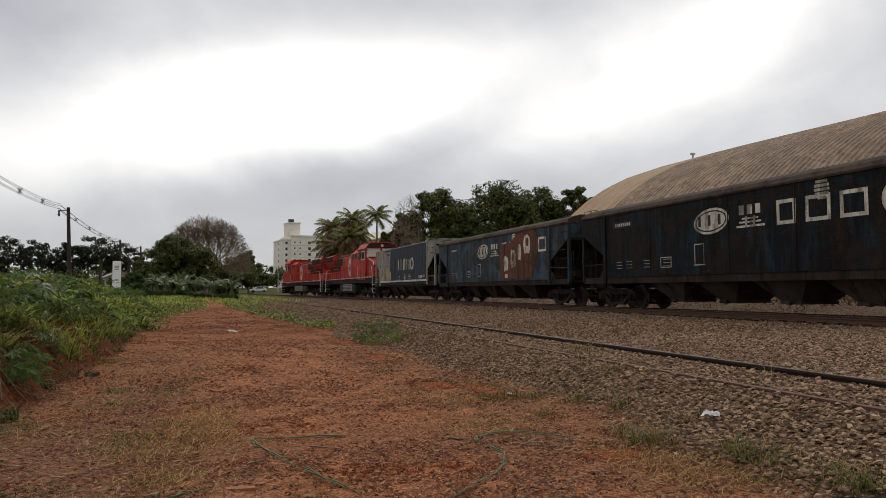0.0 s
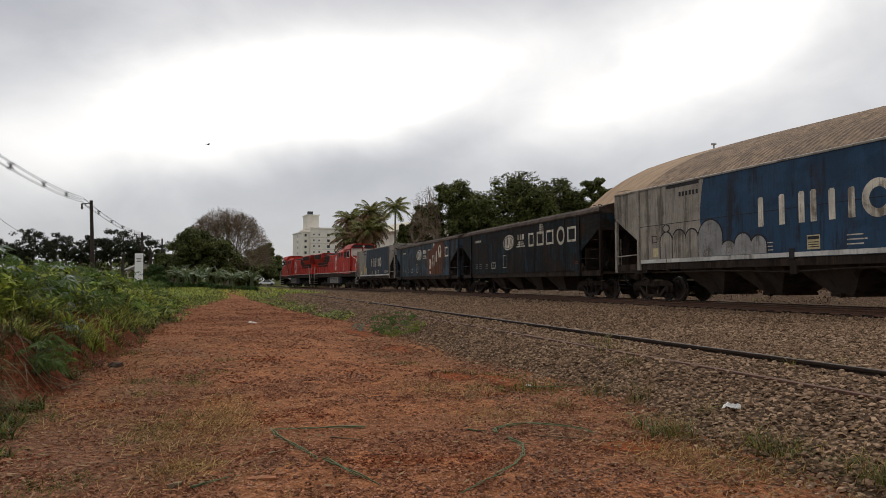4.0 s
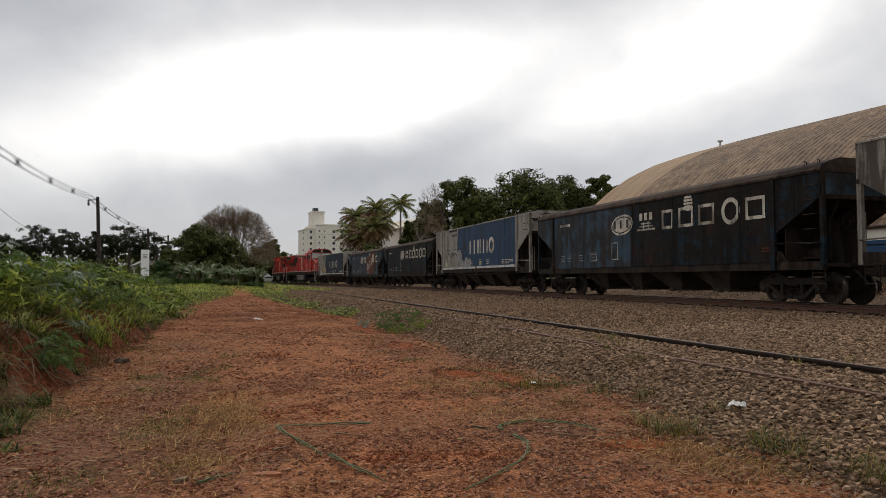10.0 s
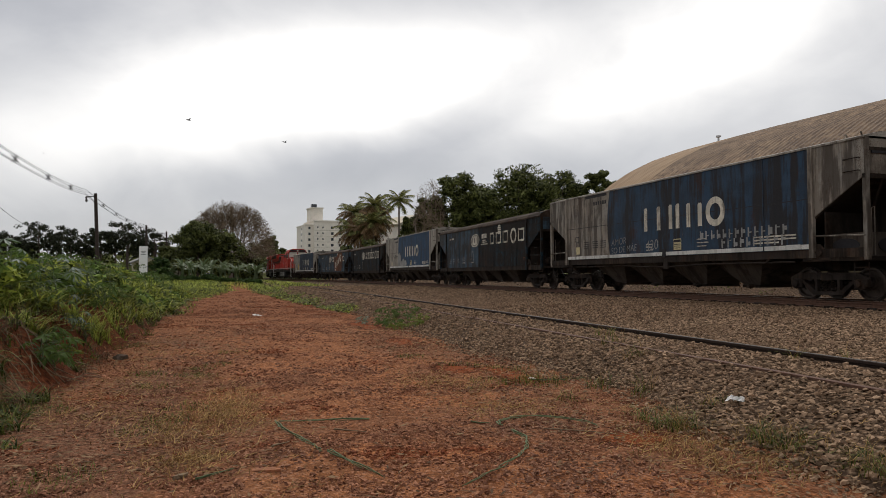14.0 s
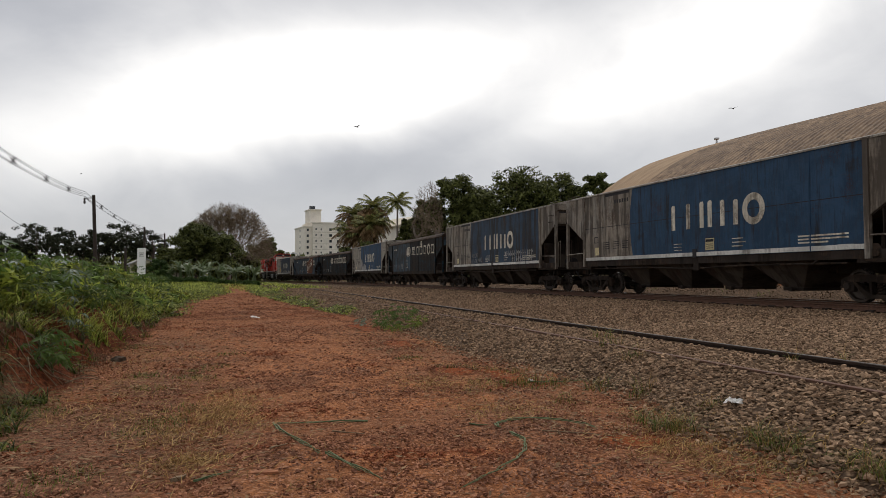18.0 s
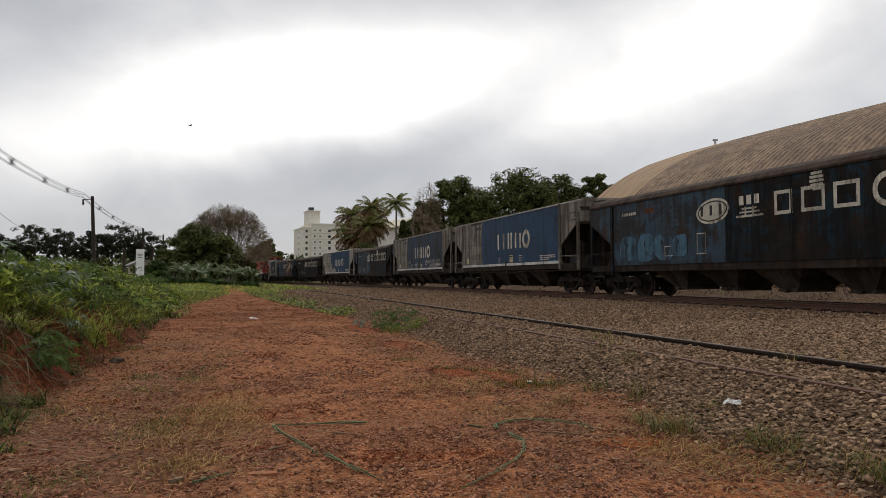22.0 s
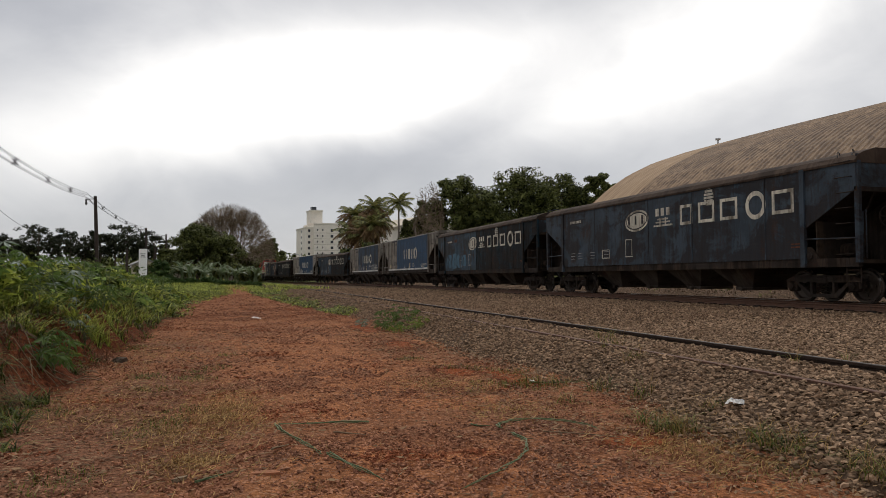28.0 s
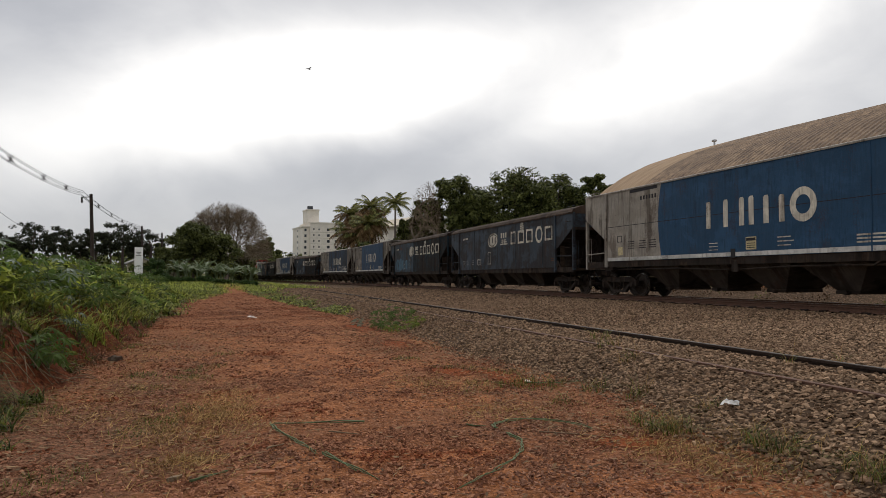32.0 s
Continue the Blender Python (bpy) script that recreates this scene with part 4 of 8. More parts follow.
def grass_tuft(x, y, n, radius, h, seed, label, dry=0.15):
    """A single clump at the edge of the ballast."""
    rng = np.random.default_rng(seed)
    if x > 0:
        radius, h = radius * 1.35, h * 1.2
    root = tagged(empty("grass_tuft"), label, "grass", "tufts at the ballast edge")
    if x > 0:
        n, dry = int(n * 0.6), dry + 0.25
    p = tuft_points([(x, y)], n, radius, rng)
    hh = h * rng.uniform(0.45, 1.1, len(p))
    blades("green_grass", p, hh, np.full(len(p), 0.007 if x > 0 else 0.013 + 0.0006 * y), "grass_dark" if x > 0 or y < 9.2 else "grass_green", rng, 1.45, 4, parent=root)
    k = max(6, int(n * dry))
    p = tuft_points([(x, y)], k, radius, rng)
    blades("dry_grass", p, h * rng.uniform(0.5, 1.2, len(p)), np.full(len(p), 0.005), "grass_dry", rng, 0.9, 3, parent=root)


for i, (x, y, n, r, h) in enumerate([(3.60, 5.12, 70, 0.09, 0.24), (3.70, 5.00, 70, 0.09, 0.27), (3.66, 5.50, 50, 0.08, 0.22), (3.76, 5.28, 60, 0.09, 0.24), (4.2, 5.3, 30, 0.08, 0.16), (3.84, 4.20, 60, 0.07, 0.19), (3.92, 4.06, 50, 0.07, 0.18), (3.89, 4.42, 40, 0.08, 0.2), (3.90, 3.42, 60, 0.08, 0.20), (3.93, 3.28, 60, 0.08, 0.22), (3.98, 3.60, 40, 0.08, 0.17), (3.36, 3.99, 40, 0.2, 0.06), (3.6, 3.9, 60, 0.2, 0.07), (3.79, 3.85, 50, 0.2, 0.08), (3.65, 7.95, 60, 0.14, 0.20), (3.90, 7.75, 60, 0.14, 0.20), (4.15, 7.15, 70, 0.12, 0.24), (4.25, 6.45, 45, 0.10, 0.26), (5.2, 8.6, 34, 0.12, 0.32), (5.7, 9.6, 30, 0.12, 0.30), (4.9, 7.6, 34, 0.10, 0.30), (5.9, 6.1, 12, 0.03, 0.30), (6.4, 5.9, 10, 0.03, 0.26), (3.3, 4.55, 30, 0.14, 0.08), (3.6, 4.3, 60, 0.24, 0.07), (3.9, 4.1, 60, 0.24, 0.08), (3.45, 3.95, 50, 0.22, 0.07), (3.45, 6.6, 40, 0.12, 0.16), (2.9, 7.6, 30, 0.12, 0.10), (-2.05, 7.5, 70, 0.14, 0.36), (-1.7, 6.9, 60, 0.16, 0.26), (-1.9, 6.6, 70, 0.16, 0.30), (-1.75, 7.4, 60, 0.16, 0.22), (-1.55, 6.2, 50, 0.16, 0.16), (-1.75, 8.3, 60, 0.14, 0.28), (-2.2, 7.2, 70, 0.16, 0.42), (-2.25, 8.0, 70, 0.14, 0.40), (-2.4, 7.7, 60, 0.14, 0.42), (-2.2, 8.45, 60, 0.14, 0.36), (-2.2, 10.3, 100, 0.12, 0.5), (-2.35, 10.1, 70, 0.12, 0.45), (-1.95, 13.1, 110, 0.16, 0.5), (-1.88, 13.7, 110, 0.16, 0.5), (-2.15, 12.7, 100, 0.16, 0.55), (-3.1, 12.9, 110, 0.2, 0.75), (-3.4, 13.3, 110, 0.2, 0.8), (-2.85, 12.4, 90, 0.18, 0.65), (-2.6, 11.7, 90, 0.16, 0.5), (-2.9, 11.3, 90, 0.2, 0.55), (-1.8, 14.8, 100, 0.2, 0.5), (-1.75, 15.8, 100, 0.2, 0.55), (-1.65, 17.2, 110, 0.22, 0.6), (-2.2, 16.2, 110, 0.22, 0.7), (-2.6, 15.0, 110, 0.22, 0.7), (-1.6, 18.8, 110, 0.25, 0.6), (-2.0, 19.5, 110, 0.25, 0.7), (-1.5, 20.8, 110, 0.25, 0.6), (-1.5, 22.6, 110, 0.3, 0.6), (-3.6, 15.6, 110, 0.25, 0.8), (-4.0, 17.4, 110, 0.25, 0.85), (-3.0, 18.2, 110, 0.25, 0.8)]):
    grass_tuft(x - (0.3 if x < 0 and y > 15 else 0), y, n, r, h, 50 + i, "arching green grass clump on the foot of the bank" if x < 0 else "small clump of wiry green grass at the ballast edge", 0.7 if n < 36 else 0.28)


def leaf_fan(bm, c, direction, size, rng, lobes=7, droop=0.25):
    """A palmate leaf: pointed lobes spread round the stalk's end."""
    d = Vector(direction).normalized()
    s = d.cross(Vector((0, 0, 1))).normalized()
    up = s.cross(d)
    c = Vector(c)
    mid = bm.verts.new(c)
    for k in range(lobes):
        a = (k - (lobes - 1) / 2) * (4.4 / lobes)
        L = size * (1 - 0.45 * abs(k - (lobes - 1) / 2) / (lobes / 2)) * rng.uniform(0.85, 1.1)

        def at(f, da):
            v = d * math.cos(a + da) + s * math.sin(a + da)
            return c + v * L * f - up * (droop * size * f * f) * rng.uniform(0.7, 1.3)
        p, q, r = bm.verts.new(at(0.55, -0.24)), bm.verts.new(at(1.0, 0)), bm.verts.new(at(0.55, 0.24))
        bm.faces.new((mid, p, q, r))


LEAVES = {}


def weed_leaf(mat, k):
    """One of a few lobed leaves, a metre long at the tip; shared by all weeds."""
    if (mat, k) not in LEAVES:
        bm = B()
        leaf_fan(bm, (0, 0, 0), (0, 1, 0), 1.0, random.Random(300 + k), 5 + 2 * (k % 2), 0.2 + 0.08 * k)
        me = bpy.data.meshes.new("leaf")
        bm.to_mesh(me)
        bm.free()
        me.materials.append(MATS[mat])
        LEAVES[(mat, k)] = me
    return LEAVES[(mat, k)]


def weed_petiole():
    """A leaf stalk one metre long, shared by all weeds."""
    if "petiole" not in LEAVES:
        bm = B()
        tube(bm, [(0, 0, 0), (0, 0.5, 0.04), (0, 1, 0)], 0.006, 4, 0.004)
        me = bpy.data.meshes.new("petiole")
        bm.to_mesh(me)
        bm.free()
        me.materials.append(MATS["stalk_green"])
        LEAVES["petiole"] = me
    return LEAVES["petiole"]


def broad_weed(x, y, h, n, size, mat, seed, label):
    rng = random.Random(seed)
    z = float(land(x, y))
    plant = tagged(empty("broadleaf_weed", pose(x, y, z - 0.02)), label, "plant", "broad-leaved weeds on the bank")
    bs = B()
    top = Vector((rng.uniform(-0.1, 0.1), rng.uniform(-0.1, 0.1), h))
    tube(bs, [(0, 0, 0), top * 0.5 + Vector((0.03, 0, 0)), top], 0.014, 5, 0.007)
    part("stem", bs, "stalk_green", plant)
    for k in range(n):
        a = k * 2.4 + rng.uniform(-0.4, 0.4)
        f = 0.25 + 0.75 * (k + 0.5) / n
        o = top * f
        L = size * rng.uniform(0.8, 1.6)
        e = o + Vector((math.cos(a) * L, math.sin(a) * L, L * rng.uniform(0.1, 0.7)))
        if y < 15:
            stalk_of = new("petiole", weed_petiole())
            stalk_of.parent = plant
            ln = (e - o).length
            stalk_of.matrix_basis = Matrix.Translation(o) @ (e - o).to_track_quat("Y", "Z").to_matrix().to_4x4() @ Matrix.Diagonal((1, ln, 1, 1))
        s = size * rng.uniform(0.62, 1.08)
        lf = new("leaf", weed_leaf(mat, rng.randint(0, 3)))
        lf.parent = plant
        lf.matrix_basis = pose(e.x, e.y, e.z, rng.uniform(-35, 8), rng.uniform(-18, 18), math.degrees(a) - 90) @ Matrix.Diagonal((s, s, s, 1))


rw = random.Random(77)
for x, y, h, n, s, mat, lab in [(-1.84, 9.7, 0.2, 13, 0.19, "leaf_castor", "dark green castor weed with big lobed leaves on the bank"), (-1.95, 9.4, 0.25, 12, 0.19, "leaf_castor", "dark green castor weed with big lobed leaves on the bank"), (-1.92, 10.05, 0.26, 13, 0.2, "leaf_castor", "dark green castor weed with big lobed leaves on the bank"), (-2.02, 10.4, 0.3, 11, 0.18, "leaf_castor", "dark green castor weed with big lobed leaves on the bank"), (-2.85, 14.4, 0.55, 13, 0.22, "leaf_silver", "silvery grey-green broad-leaved weed on the bank"), (-2.55, 13.6, 0.4, 10, 0.18, "leaf_silver", "silvery grey-green broad-leaved weed on the bank"), (-2.05, 11.9, 0.22, 9, 0.13, "leaf_silver", "silvery grey-green broad-leaved weed on the bank"), (-2.9, 21.5, 0.75, 16, 0.27, "leaf_castor", "dark green castor weed with big lobed leaves on the bank"), (-2.5, 22.4, 0.65, 15, 0.26, "leaf_castor", "dark green castor weed with big lobed leaves on the bank"), (-3.3, 20.6, 0.8, 16, 0.27, "leaf_castor", "dark green castor weed with big lobed leaves on the bank"), (-3.8, 22.2, 0.9, 16, 0.28, "leaf_castor", "dark green castor weed with big lobed leaves on the bank"), (-3.6, 17, 0.6, 13, 0.24, "leaf_castor", "dark green castor weed with big lobed leaves on the bank"), (-5, 17.8, 0.9, 14, 0.26, "leaf_castor", "dark green castor weed with big lobed leaves on the bank"), (-4.6, 15.6, 0.8, 14, 0.25, "leaf_castor", "dark green castor weed with big lobed leaves on the bank"), (-2, 11, 0.3, 14, 0.12, "leaf_weed", "leafy weed on the red bank face"), (-1.9, 12.2, 0.28, 14, 0.12, "leaf_weed", "leafy weed on the red bank face"),
                                (4.05, 17.6, 0.22, 14, 0.17, "leaf_castor", "low broad-leaved weed growing at the ballast edge"), (4.45, 18.6, 0.28, 15, 0.19, "leaf_castor", "low broad-leaved weed growing at the ballast edge"), (4.85, 18.2, 0.30, 15, 0.19, "leaf_castor", "low broad-leaved weed growing at the ballast edge"), (4.6, 17.3, 0.2, 14, 0.17, "leaf_castor", "low broad-leaved weed growing at the ballast edge"),
                                (4.05, 16.2, 0.16, 20, 0.14, "leaf_weed", "pale yellow-flowered low weed at the ballast edge"), (4.35, 15.9, 0.18, 20, 0.14, "leaf_weed", "pale yellow-flowered low weed at the ballast edge"), (4.6, 16.3, 0.18, 20, 0.14, "leaf_weed", "pale yellow-flowered low weed at the ballast edge"), (4.2, 16.9, 0.2, 16, 0.17, "leaf_castor", "low broad-leaved weed growing at the ballast edge"), (3.7, 18.6, 0.14, 14, 0.10, "leaf_silver", "low broad-leaved weed growing at the ballast edge"), (3.9, 19.4, 0.16, 14, 0.10, "leaf_silver", "low broad-leaved weed growing at the ballast edge")]:
    broad_weed(x, y, h, n, s, mat, rw.randint(0, 9999), lab)
for i in range(190):
    y = 11.0 + 27 * rw.random() ** 1.1
    x = float(bank_x(y)) - 0.5 - 7.0 * rw.random() ** 1.3
    h = rw.uniform(0.35, 0.85)
    mat = rw.choice(["leaf_castor", "leaf_castor", "leaf_weed", "leaf_weed", "leaf_banana", "leaf_silver" if y < 15 else "leaf_weed"])
    if i % 3 == 0:
        y, h = rw.uniform(14, 28), rw.uniform(0.7, 1.15)
        x = float(bank_x(y)) - rw.uniform(2.2, 8.5)
        mat = rw.choice(["leaf_castor", "leaf_castor", "leaf_castor", "leaf_weed"])
    size = rw.uniform(0.20, 0.32) if mat in ("leaf_castor", "leaf_silver") else rw.uniform(0.08, 0.15)
    broad_weed(x, y, h, rw.randint(9, 14) if size > 0.15 else rw.randint(14, 20), size, mat, rw.randint(0, 9999), {"leaf_castor": "dark green lobed weed standing in the bank grass", "leaf_weed": "leafy green weed standing in the bank grass", "leaf_banana": "pale green leafy weed standing in the bank grass", "leaf_silver": "silvery green weed standing in the bank grass"}[mat])


def stalk(pts, r, mat, label, name="plant_stalk"):
    bm = B()
    rng = random.Random(int(pts[0][0] * 97 + pts[0][1] * 31))
    P = [Vector((x, y, 0)) for x, y in pts]
    for strand in range(3 if name == "plant_stalk" else 1):
        dense = []
        ph, off = rng.uniform(0, 6), rng.uniform(-0.014, 0.014) * (strand > 0)
        last = len(P) - 1 if strand < 2 else max(1, len(P) - 2)
        for a, b in zip(P[:last], P[1:last + 1]):
            sd = Vector((-(b - a).y, (b - a).x, 0)).normalized()
            for k in range(5):
                q = a.lerp(b, k / 5) + sd * (off + 0.011 * math.sin(17 * (a.lerp(b, k / 5)).x + 13 * (a.lerp(b, k / 5)).y + ph) + rng.uniform(-0.005, 0.005))
                dense.append(Vector((q.x, q.y, float(land(q.x, q.y)) + r * 1.3 + 0.008 + 0.006 * math.sin(9 * q.x + 7 * q.y + ph))))
        q = P[last] + Vector((off * 2, off, 0))
        dense.append(Vector((q.x, q.y, float(land(q.x, q.y)) + r + 0.008)))
        tube(bm, dense, r * (1.0 if strand == 0 else 0.6), 5, r * 0.35)
    ob = part(name, bm, mat, None, "", True)
    tagged(ob, label, "stalk" if name == "plant_stalk" else "stick", "stalks lying on the road")


stalk([(1.33, 6.31), (1.05, 6.38), (0.75, 6.45), (0.53, 6.49)], 0.007, "stalk_green", "long green grass stalk lying straight on the dirt")
stalk([(0.53, 6.49), (0.55, 6.2), (0.62, 5.9), (0.68, 5.65), (0.74, 5.4), (0.76, 5.25)], 0.008, "stalk_green", "bent green stalk lying on the dirt")
stalk([(0.80, 5.25), (0.88, 4.98), (0.96, 4.70), (1.03, 4.46)], 0.008, "stalk_green", "green stalk with frayed end on the dirt")
stalk([(2.14, 5.86), (2.18, 5.79), (2.27, 5.77)], 0.007, "stalk_green", "short broken green stalk on the dirt")
stalk([(2.33, 5.66), (2.36, 5.80), (2.52, 5.92), (2.75, 5.93), (3.0, 5.78), (3.12, 5.60), (3.12, 5.42)], 0.008, "stalk_green", "curved green stalk lying on the dirt")
stalk([(2.37, 5.48), (2.36, 5.2), (2.28, 4.98), (2.05, 4.65), (1.8, 4.42), (1.48, 4.16)], 0.007, "stalk_green", "long curved green stalk lying on the dirt")
stalk([(-0.11, 4.77), (0.0, 4.85), (0.13, 4.97)], 0.007, "stalk_green", "short green stalk lying on the dirt")
stalk([(3.66, 7.95), (3.95, 7.85), (4.25, 7.7)], 0.007, "stalk_green", "green stalk lying in the grass tufts")
stalk([(2.62, 5.42), (2.95, 5.2), (3.12, 5.05)], 0.006, "twig", "thin brown stick lying on the dirt", "stick")
stalk([(0.95, 5.95), (1.2, 5.8)], 0.008, "twig", "short brown stick lying on the dirt", "stick")
stalk([(0.42, 5.5), (0.56, 5.65)], 0.010, "twig", "short brown stick lying on the dirt", "stick")


def chip(x, y, L, w, turn, mat, name, label, cat):
    rng = random.Random(int(x * 100 + y * 37))
    bm = B()
    prism(bm, [(-L / 2, -w / 2), (L * 0.2, -w * 0.55), (L / 2, -w * 0.1), (L * 0.42, w * 0.3), (-L * 0.1, w / 2), (-L / 2, w * 0.25)], "z", 0.0, 0.022)
    for v in bm.verts:
        v.co += Vector([rng.uniform(-0.006, 0.006) for _ in range(3)])
    ob = part(name, bm, mat)
    ob.matrix_basis = pose(x, y, float(land(x, y)) + 0.006, 3, -4, turn)
    tagged(ob, label, cat)


chip(0.34, 4.86, 0.20, 0.045, -28, "wood_chip", "wood_splinter", "orange-brown splinter of wood lying on the dirt", "wood")
chip(-0.20, 4.88, 0.10, 0.03, 30, "twig", "wood_splinter", "dark splinter of wood lying on the dirt", "wood")


def crumpled(x, y, size, seed, label):
    rng = random.Random(seed)
    bm = B()
    n = 7
    g = [[bm.verts.new(((i / (n - 1) - 0.5) * size * 1.5, (j / (n - 1) - 0.5) * size * 0.6, rng.uniform(0.0, 0.35) * size * (1 - abs(i / (n - 1) - 0.5)))) for j in range(n)] for i in range(n)]
    for r in g:
        for v in r:
            v.co.x += rng.uniform(-0.06, 0.06) * size
            v.co.y += rng.uniform(-0.06, 0.06) * size
    for i in range(n - 1):
        for j in range(n - 1):
            bm.faces.new((g[i][j], g[i + 1][j], g[i + 1][j + 1], g[i][j + 1]))
    bmesh.ops.solidify(bm, geom=bm.faces[:], thickness=0.004)
    ob = part("crumpled_paper", bm, "paper_white")
    ob.matrix_basis = pose(x, y, float(land(x, y)) + 0.012, 0, 8, 40)
    tagged(ob, label, "litter")


crumpled(4.34, 5.15, 0.19, 3, "crumpled white paper lying on the ballast")
crumpled(3.72, 8.0, 0.09, 5, "small white scrap of paper in the grass")
crumpled(1.29, 23.5, 0.22, 7, "small pale scrap lying on the dirt road")


def rubble(x, y, s, seed, mat, label):
    bm = B()
    rng = random.Random(seed)
    bmesh.ops.create_icosphere(bm, subdivisions=2, radius=s)
    for v in bm.verts:
        v.co = Vector((v.co.x * 1.3, v.co.y, v.co.z * 0.85)) * (0.75 + 0.5 * noise.noise(v.co * (2.2 / s) + Vector((seed, 0, 0))))
    ob = part("stone", bm, mat)
    ob.matrix_basis = pose(x, y, float(land(x, y)) + s * 0.28, 0, 0, rng.uniform(0, 180))
    tagged(ob, label, "stone")


rubble(-1.40, 12.15, 0.10, 1, "bark", "dark lump of stone at the foot of the bank")
rubble(0.05, 13.1, 0.05, 2, "soil_clod", "clod of red soil lying on the road")
rubble(-0.3, 17.2, 0.06, 3, "soil_clod", "clod of red soil lying on the road")
rubble(0.2, 11.7, 0.045, 4, "soil_clod", "clod of red soil lying on the road")
rubble(-1.3, 15.6, 0.055, 5, "soil_clod", "clod of red soil lying on the road")


def fallen_stems():
    """Dead woody stems that hang down the red face of the bank."""
    rng = random.Random(12)
    root = tagged(empty("dead_stems"), "tangle of dry dead stems hanging on the red bank", "plant")
    for i in range(44):
        y = rng.uniform(8.2, 11.6)
        x = float(bank_x(y)) - rng.uniform(0.0, 0.9)
        L, a = rng.uniform(0.18, 0.5), rng.uniform(-1.3, 0.5)
        P = [(x + L * f * math.cos(a), y + L * f * math.sin(a), float(land(x + L * f * math.cos(a), y + L * f * math.sin(a))) + 0.03 + 0.20 * f * (1 - f)) for f in (0, 0.33, 0.66, 1.0)]
        bm = B()
        tube(bm, P, 0.008, 4, 0.004)
        part("dead_stem", bm, "twig", root)


fallen_stems()

# ---- the train: two engines and ten covered hopper wagons ----
SIDE = 1.40                     # half the width of a wagon
HALF = {"r": 8.11, "b": 8.19}   # half the length of either kind
GAP = 1.10                      # from one wagon's end to the next
WHEELS = []                     # (wheelset, x, y, z, radius): they turn as the train rolls


ALONG = [0.0]                   # how far the markings are shifted along the wagon


def plate(outline, parent, material, label="", name="marking", out=0.007, side=-1):
    """Paint or a thin sheet on a wagon's side; the outline is (along, height)."""
    bm = B()
    a, b = side * (SIDE + 0.002), side * (SIDE + out)
    prism(bm, [(y + ALONG[0], z) for y, z in outline], "x", min(a, b), max(a, b))
    return part(name, bm, material, parent, label)


def rect(y0, y1, z0, z1):
    return [(y0, z0), (y1, z0), (y1, z1), (y0, z1)]


def oval(cy, cz, ry, rz, n=24, tilt=0.0):
    return [(cy + ry * math.cos(2 * math.pi * k / n), cz + rz * math.sin(2 * math.pi * k / n) + tilt * ry * math.cos(2 * math.pi * k / n)) for k in range(n)]


def bars(rows, parent, material, label, name="marking", out=0.007):
    """Several small painted bars as one marking: rows of (y0, y1, z0, z1)."""
    bm = B()
    for y0, y1, z0, z1 in rows:
        box(bm, -SIDE - out, -SIDE - 0.002, y0 + ALONG[0], y1 + ALONG[0], z0, z1)
    return tagged(part(name, bm, material, parent, label), kind="stuff")


def ring(cy, cz, ro, ri, parent, material, label):
    bm = B()
    n, cy = 28, cy + ALONG[0]
    v = [[bm.verts.new((x, cy + r * math.cos(2 * math.pi * k / n) * 0.97, cz + r * math.sin(2 * math.pi * k / n))) for k in range(n)] for x in (-SIDE - 0.007, -SIDE - 0.002) for r in (ro, ri)]
    for k in range(n):
        j = (k + 1) % n
        bm.faces.new((v[0][k], v[0][j], v[1][j], v[1][k]))
        bm.faces.new((v[2][k], v[3][k], v[3][j], v[2][j]))
        bm.faces.new((v[0][k], v[2][k], v[2][j], v[0][j]))
        bm.faces.new((v[1][k], v[1][j], v[3][j], v[3][k]))
    return part("marking", bm, material, parent, label)


def hollow(y0, y1, z0, z1, t, parent, material, label=""):
    """A plain hollow rectangle, painted on."""
    y0, y1 = y0 + ALONG[0], y1 + ALONG[0]
    bm = B()
    q = [[bm.verts.new((x, y, z)) for y, z in ((y0 + d, z0 + d), (y1 - d, z0 + d), (y1 - d, z1 - d), (y0 + d, z1 - d))] for x in (-SIDE - 0.008, -SIDE - 0.002) for d in (0, t)]
    for k in range(4):
        j = (k + 1) % 4
        bm.faces.new((q[0][k], q[0][j], q[1][j], q[1][k]))
        bm.faces.new((q[2][k], q[3][k], q[3][j], q[2][j]))
        bm.faces.new((q[0][k], q[2][k], q[2][j], q[0][j]))
        bm.faces.new((q[1][k], q[1][j], q[3][j], q[3][k]))
    return part("marking", bm, material, parent, label)


MESHES = {}


def keep(key, make):
    """Builds a part's mesh once; later calls share it."""
    if key not in MESHES:
        bm = make()
        me = bpy.data.meshes.new(key[0])
        bmesh.ops.recalc_face_normals(bm, faces=bm.faces[:])
        bm.to_mesh(me)
        bm.free()
        me.materials.append(MATS[key[1]])
        if key[0] == "wheelset":
            me.materials.append(MATS["polished_steel"])
        MESHES[key] = me
    return MESHES[key]


def piece(name, material, parent, make, m=None, label="", tag=""):
    ob = new(name, keep((name, material, tag), make))
    ob.parent = parent
    if m is not None:
        ob.matrix_basis = m
    if label:
        ob["label"] = label
    return ob


